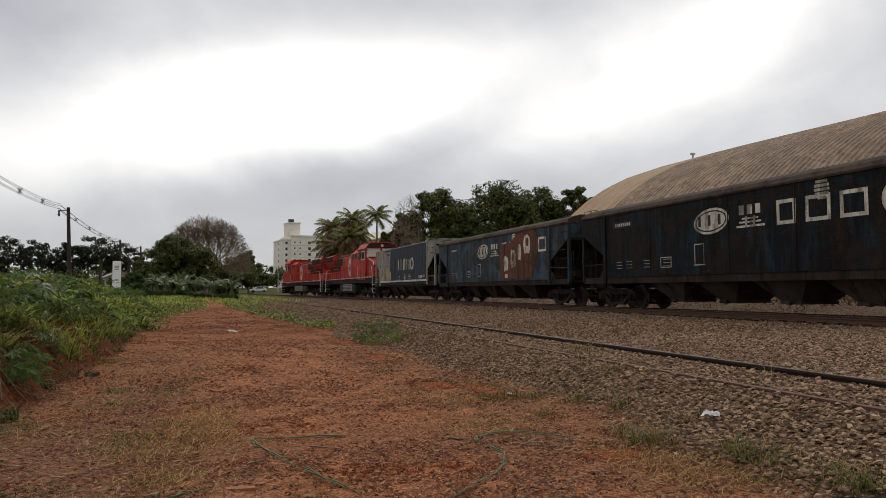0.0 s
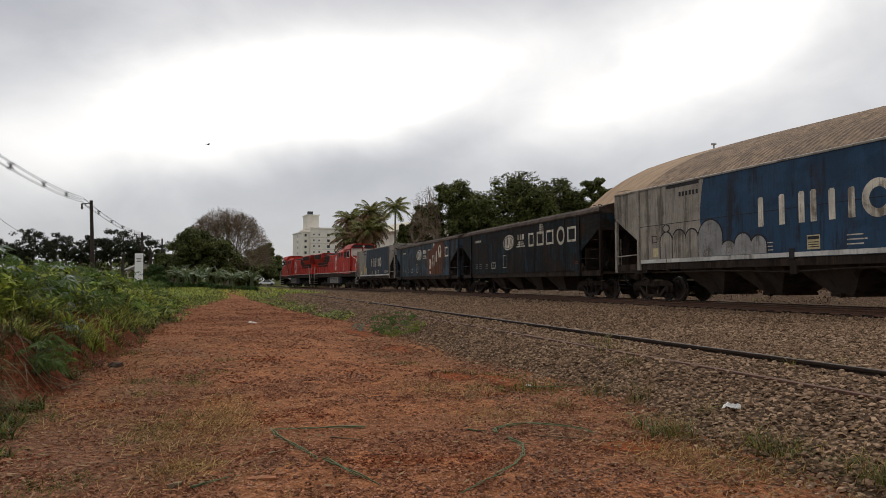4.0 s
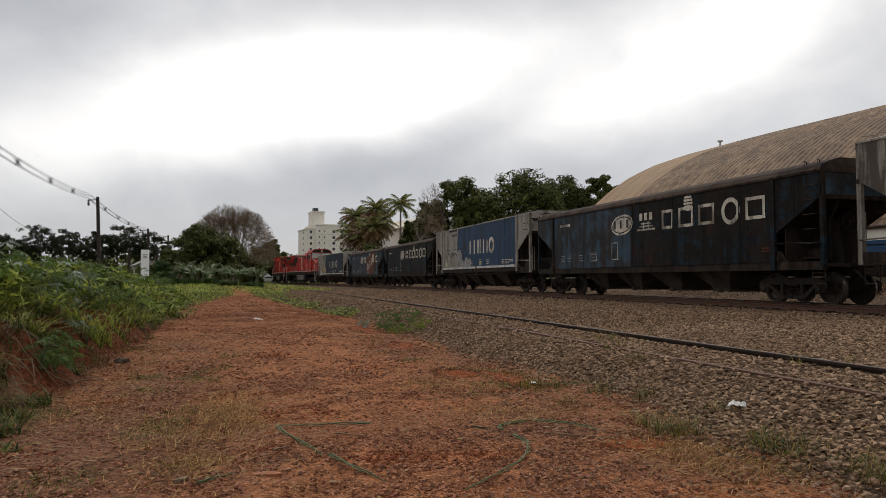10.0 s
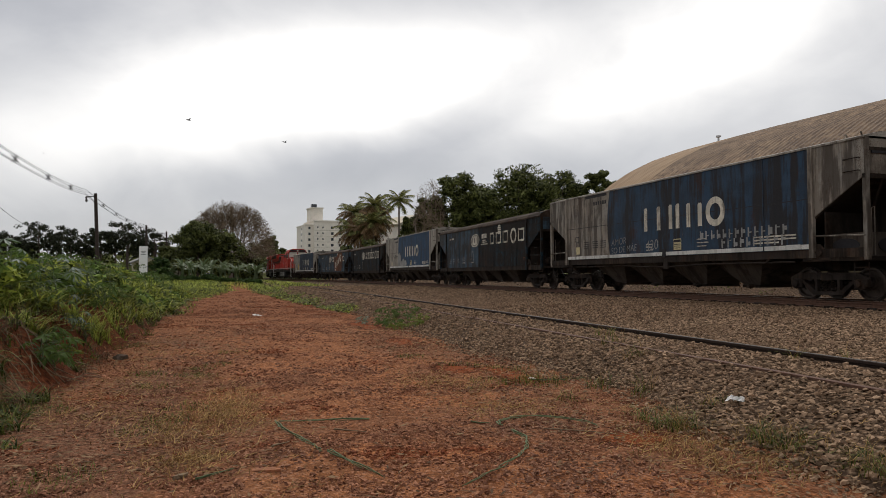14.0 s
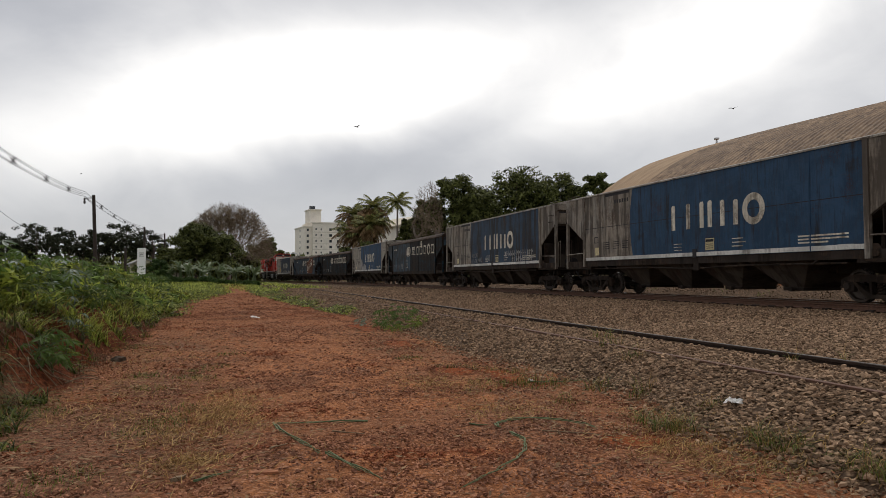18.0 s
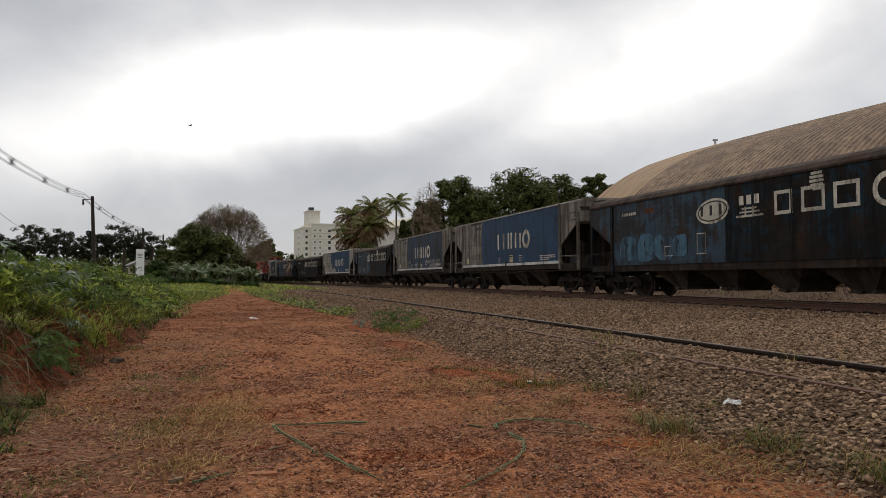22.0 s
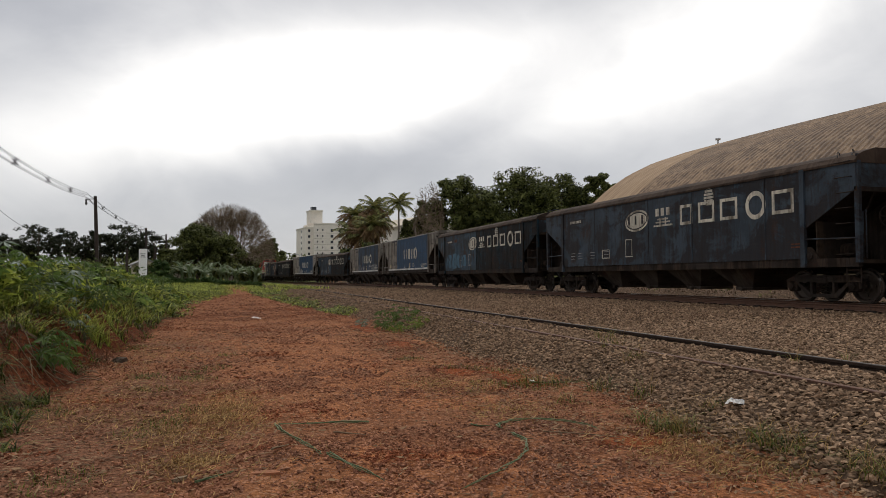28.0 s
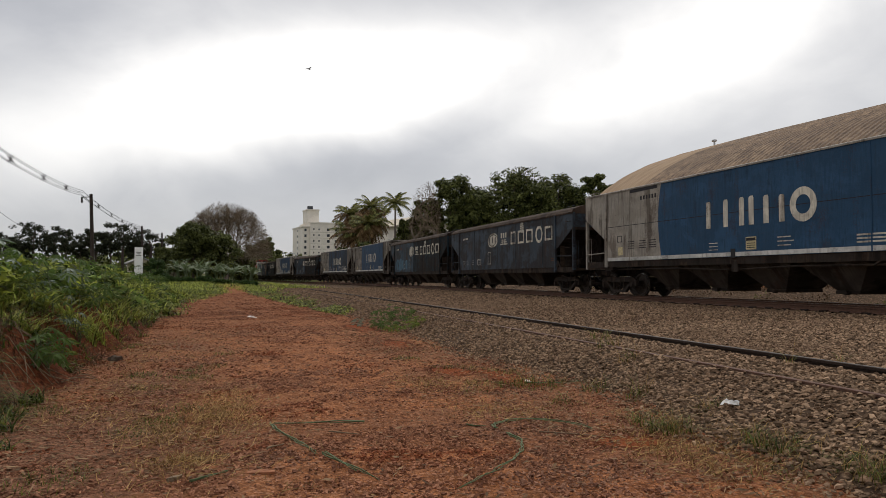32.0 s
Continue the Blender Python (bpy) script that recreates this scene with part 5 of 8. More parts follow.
def wheelset_mesh(r):
    def make():
        bm = B()
        tube(bm, [(-0.75, 0, 0), (0.75, 0, 0)], 0.075, 10)
        for s in (-1, 1):
            prof = [(0.41, 0.10), (0.41, 0.13), (0.45, 0.15), (0.46, r - 0.09), (0.435, r - 0.05), (0.435, r + 0.025), (0.465, r + 0.025), (0.48, r), (0.55, r - 0.006), (0.556, r - 0.022), (0.56, r - 0.07), (0.50, r - 0.10), (0.49, 0.15), (0.53, 0.13), (0.53, 0.10)]
            lathe(bm, [(s * h, q) for h, q in prof], 24, "x")
            for k in range(4):          # plate holes read as dark bosses
                a = k * math.pi / 2
                tube(bm, [(s * 0.47, 0.55 * r * math.cos(a), 0.55 * r * math.sin(a)), (s * 0.515, 0.55 * r * math.cos(a), 0.55 * r * math.sin(a))], 0.04, 6)
        for f in bm.faces:      # the treads are worn bright
            c = f.calc_center_median()
            if 0.478 < abs(c.x) < 0.552 and math.hypot(c.y, c.z) > r - 0.018:
                f.material_index = 1
        return bm
    return make


def side_frame():
    bm = B()
    # upper beam, lower beam and the pillars of a cast side frame
    prism(bm, [(-1.12, 0.36), (-1.12, 0.58), (-0.86, 0.70), (0.86, 0.70), (1.12, 0.58), (1.12, 0.36), (0.88, 0.36), (0.84, 0.52), (-0.84, 0.52), (-0.88, 0.36)], "x", -0.06, 0.06)
    prism(bm, [(-0.84, 0.53), (-0.74, 0.53), (-0.34, 0.22), (0.34, 0.22), (0.74, 0.53), (0.84, 0.53), (0.44, 0.13), (-0.44, 0.13)], "x", -0.06, 0.06)
    for y in (-0.36, 0.30):
        box(bm, -0.055, 0.055, y, y + 0.07, 0.2, 0.54)
    return bm


def spring():
    bm = B()
    pts = [(0.052 * math.cos(k * 0.9), 0.052 * math.sin(k * 0.9), 0.0095 * k) for k in range(28)]
    tube(bm, pts, 0.013, 4)
    return bm


def bogie(parent, y, base=1.82, r=0.42):
    t = empty("bogie", pose(0, y, 0))
    t.parent = parent
    k = base / 1.82
    for s in (-1, 1):
        piece("side_frame", "underframe", t, side_frame, pose(s * 0.86, 0, 0) @ Matrix.Diagonal((1, k, 1, 1)), "cast steel side frame caked in dirt")
        for i in (-1, 1):
            def axle_box():
                bm = B()
                box(bm, -0.09, 0.09, -0.14, 0.14, -0.14, 0.13, 0.03)
                lathe(bm, [(0.09, 0.10), (0.15, 0.09), (0.155, 0.02)], 12, "x")
                return bm
            piece("axle_box", "underframe", t, axle_box, pose(s * 0.86, i * base / 2, r, 0, 0, 0 if s > 0 else 180))
        for i in range(3):
            piece("spring", "underframe", t, spring, pose(s * 0.86, (i - 1) * 0.15, 0.23))

    def bolster():
        bm = B()
        box(bm, -0.95, 0.95, -0.19, 0.19, 0.48, 0.66, 0.03)
        return bm

    def brake_beam():
        bm = B()
        for q in (-1, 1):
            tube(bm, [(-0.6, q * 0.42, 0.36), (0.6, q * 0.42, 0.36)], 0.035, 6)
            tube(bm, [(q * 0.3, -0.42, 0.36), (q * 0.3, 0.42, 0.36)], 0.02, 5)
            for s in (-1, 1):
                box(bm, s * 0.5 - 0.05, s * 0.5 + 0.05, q * 0.45 - 0.04, q * 0.45 + 0.04, 0.26, 0.5)
        return bm
    piece("bolster", "underframe", t, bolster)
    piece("brake_rigging", "underframe", t, brake_beam)
    for i in (-1, 1):
        w = piece("wheelset", "wheel_steel", t, wheelset_mesh(r), pose(0, i * base / 2, r), "steel wheelset with worn bright rims", str(r))
        WHEELS.append((w, 0, i * base / 2, r, r))
    return t


def coupler(parent, sgn, y):
    def make():
        bm = B()
        box(bm, -0.09, 0.09, 0, 0.62, -0.10, 0.08, 0.02)
        box(bm, -0.16, 0.16, 0.52, 0.80, -0.15, 0.13, 0.04)
        return bm
    piece("coupler", "underframe", parent, make, pose(0, sgn * y, 0.86, 0, 0, 0 if sgn > 0 else 180), "dirty steel knuckle coupler")

    def hose():
        bm = B()
        tube(bm, [(0.35, 0, 0.9), (0.36, 0.14, 0.82), (0.33, 0.30, 0.62), (0.26, 0.42, 0.52), (0.18, 0.52, 0.62)], 0.025, 6)
        return bm
    piece("brake_hose", "rubber_black", parent, hose, pose(0, sgn * (y + 0.05), 0, 0, 0, 0 if sgn > 0 else 180))


def hopper_wagon(style, front, rear, label, marks, mark=0.0):
    """A covered hopper wagon. style 'r': taller, with a painted panel and a pale stripe; 'b': plain dark sides and brown roof."""
    r = style == "r"
    half, post = (HALF["r"], 6.57) if r else (HALF["b"], 6.60)
    top, tri, low, sill = (3.90, 2.97, 2.06, 1.29) if r else (3.58, 2.75, 1.86, 1.12)
    wg = tagged(empty("hopper_wagon"), label, "wagon", "hopper wagons of the train")
    edge = 3.07 if r else 0.4
    endpaint = front if r else rear
    for s in (-1, 1):
        def sheet(outline, mat, lab):
            bm = B()
            prism(bm, outline, "x", min(s * SIDE, s * (SIDE - 0.03)), max(s * SIDE, s * (SIDE - 0.03)))
            return part("side_sheet", bm, mat, wg, lab)
        brow = top if r else top - 0.15

        def bulge(shift):
            """The curved border between the two paints."""
            return [(edge + shift + (0.20 * (1 - (2 * k / 8 - 1) ** 2) if r else 0.0), sill + (brow - sill) * k / 8) for k in range(9)]
        sheet([(post, sill), (post, low), (half, tri), (half, brow)] + bulge(0.0)[::-1], front, "pale weathered end of the side" if r else "")
        if r:
            sheet([(-post, sill)] + bulge(-0.003) + [(-post, brow)], rear, "dark blue painted panel")
            sheet([(-post - 0.003, sill), (-post - 0.003, brow), (-half, brow), (-half, tri), (-post - 0.003, low)], front, "pale weathered end of the side")
        else:
            sheet([(-post, sill)] + bulge(-0.003) + [(-half, brow), (-half, tri), (-post, low)], rear, "")
        for e in (-1, 1):
            bm = B()
            box(bm, s * SIDE - 0.05, s * SIDE + 0.05, e * post - 0.07, e * post + 0.07, sill - 0.22, top - (0.02 if r else 0.17))
            part("bolster_post", bm, endpaint, wg)
            bm = B()
            box(bm, s * (SIDE - 0.06) - 0.05, s * (SIDE - 0.06) + 0.05, e * half - 0.06, e * half + 0.06, 1.0, top - (0.01 if r else 0.16))
            part("corner_post", bm, endpaint, wg)
            bm = B()
            tube(bm, [(s * SIDE, e * post, 1.62), (s * SIDE, e * half, 1.58)], 0.022, 6)
            part("hand_rail", bm, endpaint, wg)
            bm = B()
            prism(bm, [(e * (post - 0.2), 1.02), (e * (post + 0.55), 1.02), (e * (post + 0.2), 1.42), (e * (post - 0.2), 1.42)], "x", s * (SIDE - 0.05) - 0.015, s * (SIDE - 0.05) + 0.015)
            lathe(bm, [(s * (SIDE - 0.03), 0.09), (s * (SIDE + 0.012), 0.09), (s * (SIDE + 0.012), 0.05), (s * (SIDE + 0.02), 0.04)], 12, "x", (0, e * (post + 0.18), 1.2))
            part("jacking_pad", bm, "underframe", wg)
            bm = B()
            for k in range(2):
                z = 0.55 + 0.27 * k
                tube(bm, [(s * 1.28, e * (half - 0.02), z), (s * 1.28, e * (half - 0.42), z)], 0.014, 5)
            for q in (0.02, 0.42):
                tube(bm, [(s * 1.28, e * (half - q), 0.52), (s * 1.28, e * (half - q), 1.02)], 0.014, 5)
            part("foot_step", bm, "underframe", wg)
        bm = B()
        box(bm, s * (SIDE - 0.10) - 0.07, s * (SIDE - 0.10) + 0.07, -half, half, sill - 0.22, sill - 0.003)
        part("side_sill", bm, "underframe", wg)
        if r:
            bm = B()
            tube(bm, [(s * 1.30, y, 0.98 if abs(y) > 0.5 else 0.92) for y in (-5.9, -2.4, -0.5, 0.5, 2.2, 5.9)], 0.03, 6)
            part("brake_rod", bm, "underframe", wg)
            bm = B()
            box(bm, s * 1.33 - 0.05, s * 1.33 + 0.05, -0.48, -0.22, 0.84, 1.2, 0.02)
            part("valve_box", bm, "underframe", wg, "small pale-edged valve box under the sill")
    # ladders: rungs on one corner of each side
    for s, e in ((-1, -1), (1, 1)):
        lad = empty("ladder")
        lad.parent = wg
        y0, y1 = e * (half - 0.10), e * (half - 0.52)
        zs = [1.2 + 0.37 * k for k in range(7)] if not r else [3.1, 3.4]
        for z in zs:
            def rung():
                bm = B()
                tube(bm, [(0, 0, 0), (0.07, 0, 0), (0.07, 0.42, 0), (0, 0.42, 0)], 0.013, 5)
                return bm
            piece("rung", "underframe", lad, rung, pose(s * SIDE, min(y0, y1), z, 0, 0, 0) @ Matrix.Diagonal((s, 1, 1, 1)), tag="%d" % s)
    for e in (-1, 1):
        bm = B()
        prism(bm, [(-SIDE + 0.03, tri), (SIDE - 0.03, tri), (SIDE - 0.03, top), (-SIDE + 0.03, top)], "y", e * half - 0.02, e * half + 0.02)
        part("end_wall", bm, endpaint if r else front, wg)
        bm = B()
        q = 4.9
        prism(bm, [(e * half, tri + 0.01), (e * half, tri + 0.06), (e * q, 1.0), (e * q, 0.95)] if e > 0 else [(e * half, tri + 0.01), (e * q, 0.95), (e * q, 1.0), (e * half, tri + 0.06)], "x", -SIDE + 0.035, SIDE - 0.035)
        part("slope_sheet", bm, "underframe", wg, "sooty sloping end of the hopper")
        bm = B()
        box(bm, -SIDE + 0.05, SIDE - 0.05, min(e * 6.2, e * (half + 0.02)), max(e * 6.2, e * (half + 0.02)), 0.98, 1.07)
        part("end_platform", bm, "underframe", wg)
        bm = B()
        box(bm, -SIDE, SIDE, e * half - 0.03, e * half + 0.05, tri - 0.06, tri + 0.05)
        if r:
            box(bm, -SIDE + 0.06, SIDE - 0.06, min(e * half, e * (half + 0.05)), max(e * half, e * (half + 0.05)), top - 0.34, top - 0.26)
        part("end_beam", bm, "underframe", wg)
        bm = B()
        tube(bm, [(-0.75, e * (half - 0.05), tri), (-0.3, e * 6.9, 1.05)], 0.035, 6)
        tube(bm, [(0.75, e * (half - 0.05), tri), (0.3, e * 6.9, 1.05)], 0.035, 6)
        part("end_brace", bm, "underframe", wg)
        coupler(wg, e, half - 0.08)
        bogie(wg, e * (6.53 if r else 6.68), 1.92)
        bm = B()
        tube(bm, [(-1.25, e * (half + 0.04), 1.1), (-1.25, e * (half + 0.04), 2.2), (-1.15, e * (half + 0.04), 2.25), (-1.15, e * (half + 0.04), 1.1)], 0.014, 5)
        part("grab_iron", bm, endpaint, wg)
    # bulkhead and web under the rear slope, and brake gear on the rear platform
    bm = B()
    box(bm, -SIDE + 0.06, SIDE - 0.06, -post - 0.37, -post - 0.33, 1.07, 0.95 + (tri - 0.95) * (post + 0.33 - 4.9) / (half - 4.9))
    part("end_bulkhead", bm, "underframe", wg, "sooty bulkhead under the slope")
    bm = B()
    prism(bm, [(-half + 0.10, 1.07), (-half + 0.10, tri - 0.07), (-5.6, 1.36), (-5.6, 1.07)], "x", -0.015, 0.015)
    part("centre_web", bm, "underframe", wg)
    bm = B()
    tube(bm, [(-0.45, -6.75, 1.34), (-0.45, -7.45, 1.34)], 0.17, 12)
    part("brake_cylinder", bm, "underframe", wg)
    bm = B()
    tube(bm, [(0.35, -6.7, 1.28), (0.35, -7.3, 1.28)], 0.20, 12)
    part("air_tank", bm, "underframe", wg)
    if not r:
        bm = B()
        tube(bm, [(-0.55 + 0.24 * math.cos(k * math.pi / 8), -half - 0.09, 2.1 + 0.24 * math.sin(k * math.pi / 8)) for k in range(17)], 0.018, 5)
        for k in range(4):
            a = k * math.pi / 4
            tube(bm, [(-0.55 - 0.24 * math.cos(a), -half - 0.09, 2.1 - 0.24 * math.sin(a)), (-0.55 + 0.24 * math.cos(a), -half - 0.09, 2.1 + 0.24 * math.sin(a))], 0.012, 4)
        part("brake_wheel", bm, "underframe", wg)
    if r:
        # ribbed box below the rear slope, with dark openings, and the slotted beam of the end wall
        for x in (-1.12, 1.12):
            bm = B()
            box(bm, x - 0.012, x + 0.012, -half + 0.16, -post - 0.10, 1.08, 1.66)
            web = part("end_web", bm, "chute_brown", wg, "dirty brown web plate below the slope")
            bm = B()
            prism(bm, oval(-post - 0.75, 1.36, 0.40, 0.17, 20), "x", x - 0.02, x + 0.02)
            part("web_opening", bm, "ink_dark", web, "dark oval opening")
        bm = B()
        box(bm, -1.09, 1.09, -half + 0.13, -half + 0.155, 1.08, 1.66)
        web = part("end_web", bm, "chute_brown", wg, "dirty brown web plate below the slope")
        for x in (-0.55, 0.62):
            bm = B()
            prism(bm, [(x + 0.32 * math.cos(k * math.pi / 10), 1.36 + 0.17 * math.sin(k * math.pi / 10)) for k in range(20)], "y", -half + 0.10, -half + 0.126)
            part("web_opening", bm, "ink_dark", web, "dark oval opening")
        bm = B()
        box(bm, -1.2, 1.2, -half - 0.05, -half - 0.022, top - 0.40, top - 0.34)
        part("end_slot", bm, "ink_dark", wg, "dark slot across the end wall")
        bm = B()
        box(bm, -0.35, 0.42, -half - 0.09, -half - 0.022, top - 0.24, top - 0.12, 0.02)
        part("end_step", bm, "underframe", wg)
    # roof, running boards and loading hatches
    fascia = 0.05 if r else 0.11
    bm = B()
    if r:
        prism(bm, [(-SIDE - 0.03, top - fascia), (-SIDE - 0.03, top), (-0.9, top + 0.13), (0.9, top + 0.13), (SIDE + 0.03, top), (SIDE + 0.03, top - fascia)], "y", -half - 0.02, half + 0.02)
    else:
        side = [(SIDE + 0.035, top - 0.21), (SIDE + 0.035, top - 0.15), (SIDE - 0.06, top - 0.02), (SIDE - 0.25, top + 0.07), (0.8, top + 0.17)]
        prism(bm, [(-x, z) for x, z in side] + side[::-1], "y", -half - 0.036, half + 0.036)
    part("roof", bm, "paint_grey" if r else "roof_brown", wg, "" if r else "dusty brown roof edge")
    for k in range(5):
        def hatch():
            bm = B()
            box(bm, -0.4, 0.4, -1.1, 1.1, 0, 0.10, 0.03)
            return bm
        piece("loading_hatch", "roof_brown", wg, hatch, pose(0, (k - 2) * 2.8, top + 0.125))
    for e in (-1, 1):
        for q in (0.0, 0.42):
            bm = B()
            tube(bm, [(-SIDE + 0.02, e * (half - 0.1 - q), top - 0.02), (-SIDE + 0.05, e * (half - 0.1 - q), top + 0.12), (-SIDE + 0.25, e * (half - 0.25 - q), top + 0.13), (-SIDE + 0.32, e * (half - 0.3 - q), top)], 0.014, 5)
            part("roof_grab", bm, endpaint, wg)
    # four discharge hoppers hang below the sill
    for k in range(4):
        def chute():
            bm = B()
            v = [bm.verts.new(p) for p in ((-1.22, -1.12, 1.10), (1.22, -1.12, 1.10), (1.22, 1.12, 1.10), (-1.22, 1.12, 1.10), (-0.62, -0.34, 0.36), (0.62, -0.34, 0.36), (0.62, 0.34, 0.36), (-0.62, 0.34, 0.36))]
            for f in ((0, 1, 2, 3), (4, 7, 6, 5), (0, 4, 5, 1), (1, 5, 6, 2), (2, 6, 7, 3), (3, 7, 4, 0)):
                bm.faces.new([v[i] for i in f])
            return bm
        piece("discharge_hopper", "chute_brown", wg, chute, pose(0, (k - 1.5) * 2.36, 0))

        def gate():
            bm = B()
            box(bm, -0.66, 0.66, -0.36, 0.36, 0.27, 0.36, 0.01)
            tube(bm, [(-0.72, -0.1, 0.31), (-0.86, -0.1, 0.31)], 0.06, 8)
            return bm
        piece("gate", "chute_brown" if not r else "underframe", wg, gate, pose(0, (k - 1.5) * 2.36, 0), tag=style)
    bm = B()
    box(bm, -0.24, 0.24, -half - 0.05, half + 0.05, 0.74, 1.02)
    part("centre_sill", bm, "underframe", wg)
    # ribs and weld seams
    for y in ((-4.9, 5.0) if r else (-5.27, -2.13, 0.25, 3.9)):
        plate(rect(y - 0.02, y + 0.02, sill, top - (0.06 if r else 0.22)), wg, rear if y < edge else front, "", "weld_seam", 0.012)
    if r:
        plate(rect(-post, post, 2.565, 2.585), wg, "ink_dark", "", "weld_seam", 0.005)
        plate(rect(-post + 0.08, post - 0.08, sill + 0.01, sill + 0.13), wg, "paint_stripe", "dull white stripe along the sill")
        # the owner's mark: plain bars and a ring
        M = "paint_marks"
        z0, z1 = 2.17, 2.98
        for y0, h in ((q + mark, v) for q, v in ((0.30, z1), (-0.46, z1), (-1.12, z1), (-1.50, z1), (-2.06, z1 - 0.04), (-2.62, z1 - 0.08))):
            plate([(y0, z0), (y0 + 0.19, z0), (y0 + 0.19, h - 0.05), (y0 + 0.14, h), (y0 + 0.03, h), (y0, h - 0.05)], wg, M, "plain pale bar of the owner's mark")
        ring(-3.24 + mark, 2.57, 0.45, 0.25, wg, M, "pale ring of the owner's mark")
        plate(rect(-1.58 + mark, -1.18 + mark, 1.47, 1.83), wg, "notice_cream", "small cream warning notice with a black heading")
        bars([(-1.54 + mark, -1.22 + mark, 1.52 + 0.06 * k, 1.54 + 0.06 * k) for k in range(3)] + [(-1.56 + mark, -1.2 + mark, 1.72, 1.80)], wg, "ink_dark", "", out=0.012)
        bars([(-2.5 - 0.1 * (k % 2), -2.05, 1.53 + 0.11 * k, 1.56 + 0.11 * k) for k in range(3)], wg, M, "small unreadable lines of lettering")
        bars([(0.3, 0.7, 1.5 + 0.1 * k, 1.525 + 0.1 * k) for k in range(3)], wg, M, "small unreadable lines of lettering")
        plate(rect(-6.18, -5.72, 1.305, 1.43), wg, "white_notice", "small pale plate on the stripe", "plate", 0.016)
        plate(rect(-0.44, -0.26, 1.26, 1.52), wg, "ink_dark", "black release lever", "lever", 0.02)
        bars([(-5.45 - (0.6 if k else 0.0), -4.5, 1.50 + 0.085 * k, 1.54 + 0.085 * k) for k in range(3)], wg, M, "three pale lines of small lettering")
        bars([(4.2 - 0.17 * k, 4.3 - 0.17 * k, 3.42, 3.56) for k in range(6)], wg, "ink_dark", "faded dark number reduced to bars")
        bars([(y, y + 0.4, z, z + 0.03) for y in (3.4, 4.0, 4.7) for z in (1.72, 1.80, 1.88, 1.96)], wg, "ink_dark", "faded data panel of small lines")
        plate(rect(5.45, 5.75, 1.50, 1.80), wg, "notice_cream", "small yellowish notice")
        plate(rect(3.3, 4.95, top - 0.17, top - 0.06), wg, "ink_dark", "dark strip below the roof edge")
        hollow(5.50, 5.80, 1.98, 2.22, 0.025, wg, "ink_dark", "thin dark square outline")
    else:
        M = "paint_marks"
        ALONG[0] = -0.18
        z0, z1 = 2.35, 2.99
        t = 0.095
        hollow(-1.98, -1.36, z0, z1, t, wg, M, "plain pale block of the owner's mark")
        hollow(-3.02, -2.28, z0, z1, t, wg, M, "plain pale block of the owner's mark")
        hollow(-4.02, -3.28, z0, z1, t, wg, M, "plain pale block of the owner's mark")
        ring(-4.74, 2.67, 0.40, 0.27, wg, M, "pale ring of the owner's mark")
        hollow(-6.12, -5.36, z0, z1, t, wg, M, "plain pale block of the owner's mark")
        bars([(-2.78 - w, -2.78 + w, 2.86 + 0.10 * k, 2.93 + 0.10 * k) for k, w in enumerate((0.12, 0.19, 0.22, 0.21, 0.17, 0.09))], wg, M, "striped pale oval of the owner's mark", out=0.011)
        plate(oval(1.13, 2.68, 0.74, 0.38, 28, -0.06), wg, M, "pale oval badge", out=0.009)
        plate(oval(1.13, 2.68, 0.66, 0.31, 28, -0.06), wg, "ink_dark", "thin dark ring of the badge", out=0.0105)
        plate(oval(1.13, 2.68, 0.61, 0.27, 28, -0.06), wg, M, "pale field of the badge", out=0.012)
        bars([(1.55 - 0.42 * k, 1.66 - 0.42 * k, 2.55, 2.86) for k in range(3)], wg, "ink_dark", "dark bars on the badge", out=0.015)
        bars([(-0.20 - 0.30 * k, -0.02 - 0.30 * k, 2.74, 3.0) for k in range(3)], wg, M, "pale blocks of a second mark")
        bars([(-0.72, -0.12, 2.60, 2.65), (-0.82, -0.02, 2.50, 2.55), (-0.95, 0.1, 2.38, 2.44), (-0.60, -0.54, 2.38, 2.68), (-0.30, -0.24, 2.38, 2.68)], wg, M, "pale ladder-like sign under the mark")
        plate(rect(5.05, 6.25, 2.86, 3.07), wg, "ink_dark", "black number panel", out=0.008)
        bars([(5.2 + 0.115 * k, 5.275 + 0.115 * k, 2.915, 3.02) for k in range(8)], wg, M, "number reduced to plain bars", out=0.012)
        bars([(y, y + 0.34, z, z + 0.022) for y in (3.05, 4.1, 5.1, 5.7) for z in (1.42, 1.53, 1.64)], wg, "paint_tag", "small data lines in faded white")
        bars([(3.0, 3.5, 1.38, 1.40), (3.0, 3.5, 1.70, 1.72), (2.98, 3.0, 1.38, 1.72), (3.5, 3.52, 1.38, 1.72)], wg, M, "", out=0.012)
        bars([(1.45, 1.47, 1.45, 2.02), (1.85, 1.87, 1.45, 2.02), (1.45, 1.87, 2.02, 2.05), (1.4, 1.9, 1.40, 1.43)], wg, M, "thin painted rectangle")
        bars([(-6.35, -6.0, 1.5, 1.53), (-6.4, -6.0, 1.42, 1.45)], wg, "paint_rust_tag", "two small rusty lines")
    for mk in marks:
        ALONG[0] = -0.3
        mk(wg)
    ALONG[0] = 0.0
    return wg


def blob(cy, cz, w, h, seed, n=14):
    rng = random.Random(seed)
    return [(cy + w / 2 * math.cos(2 * math.pi * k / n) * rng.uniform(0.8, 1.12), cz + h / 2 * max(-0.86, min(0.86, 1.25 * math.sin(2 * math.pi * k / n))) * rng.uniform(0.88, 1.06)) for k in range(n)]


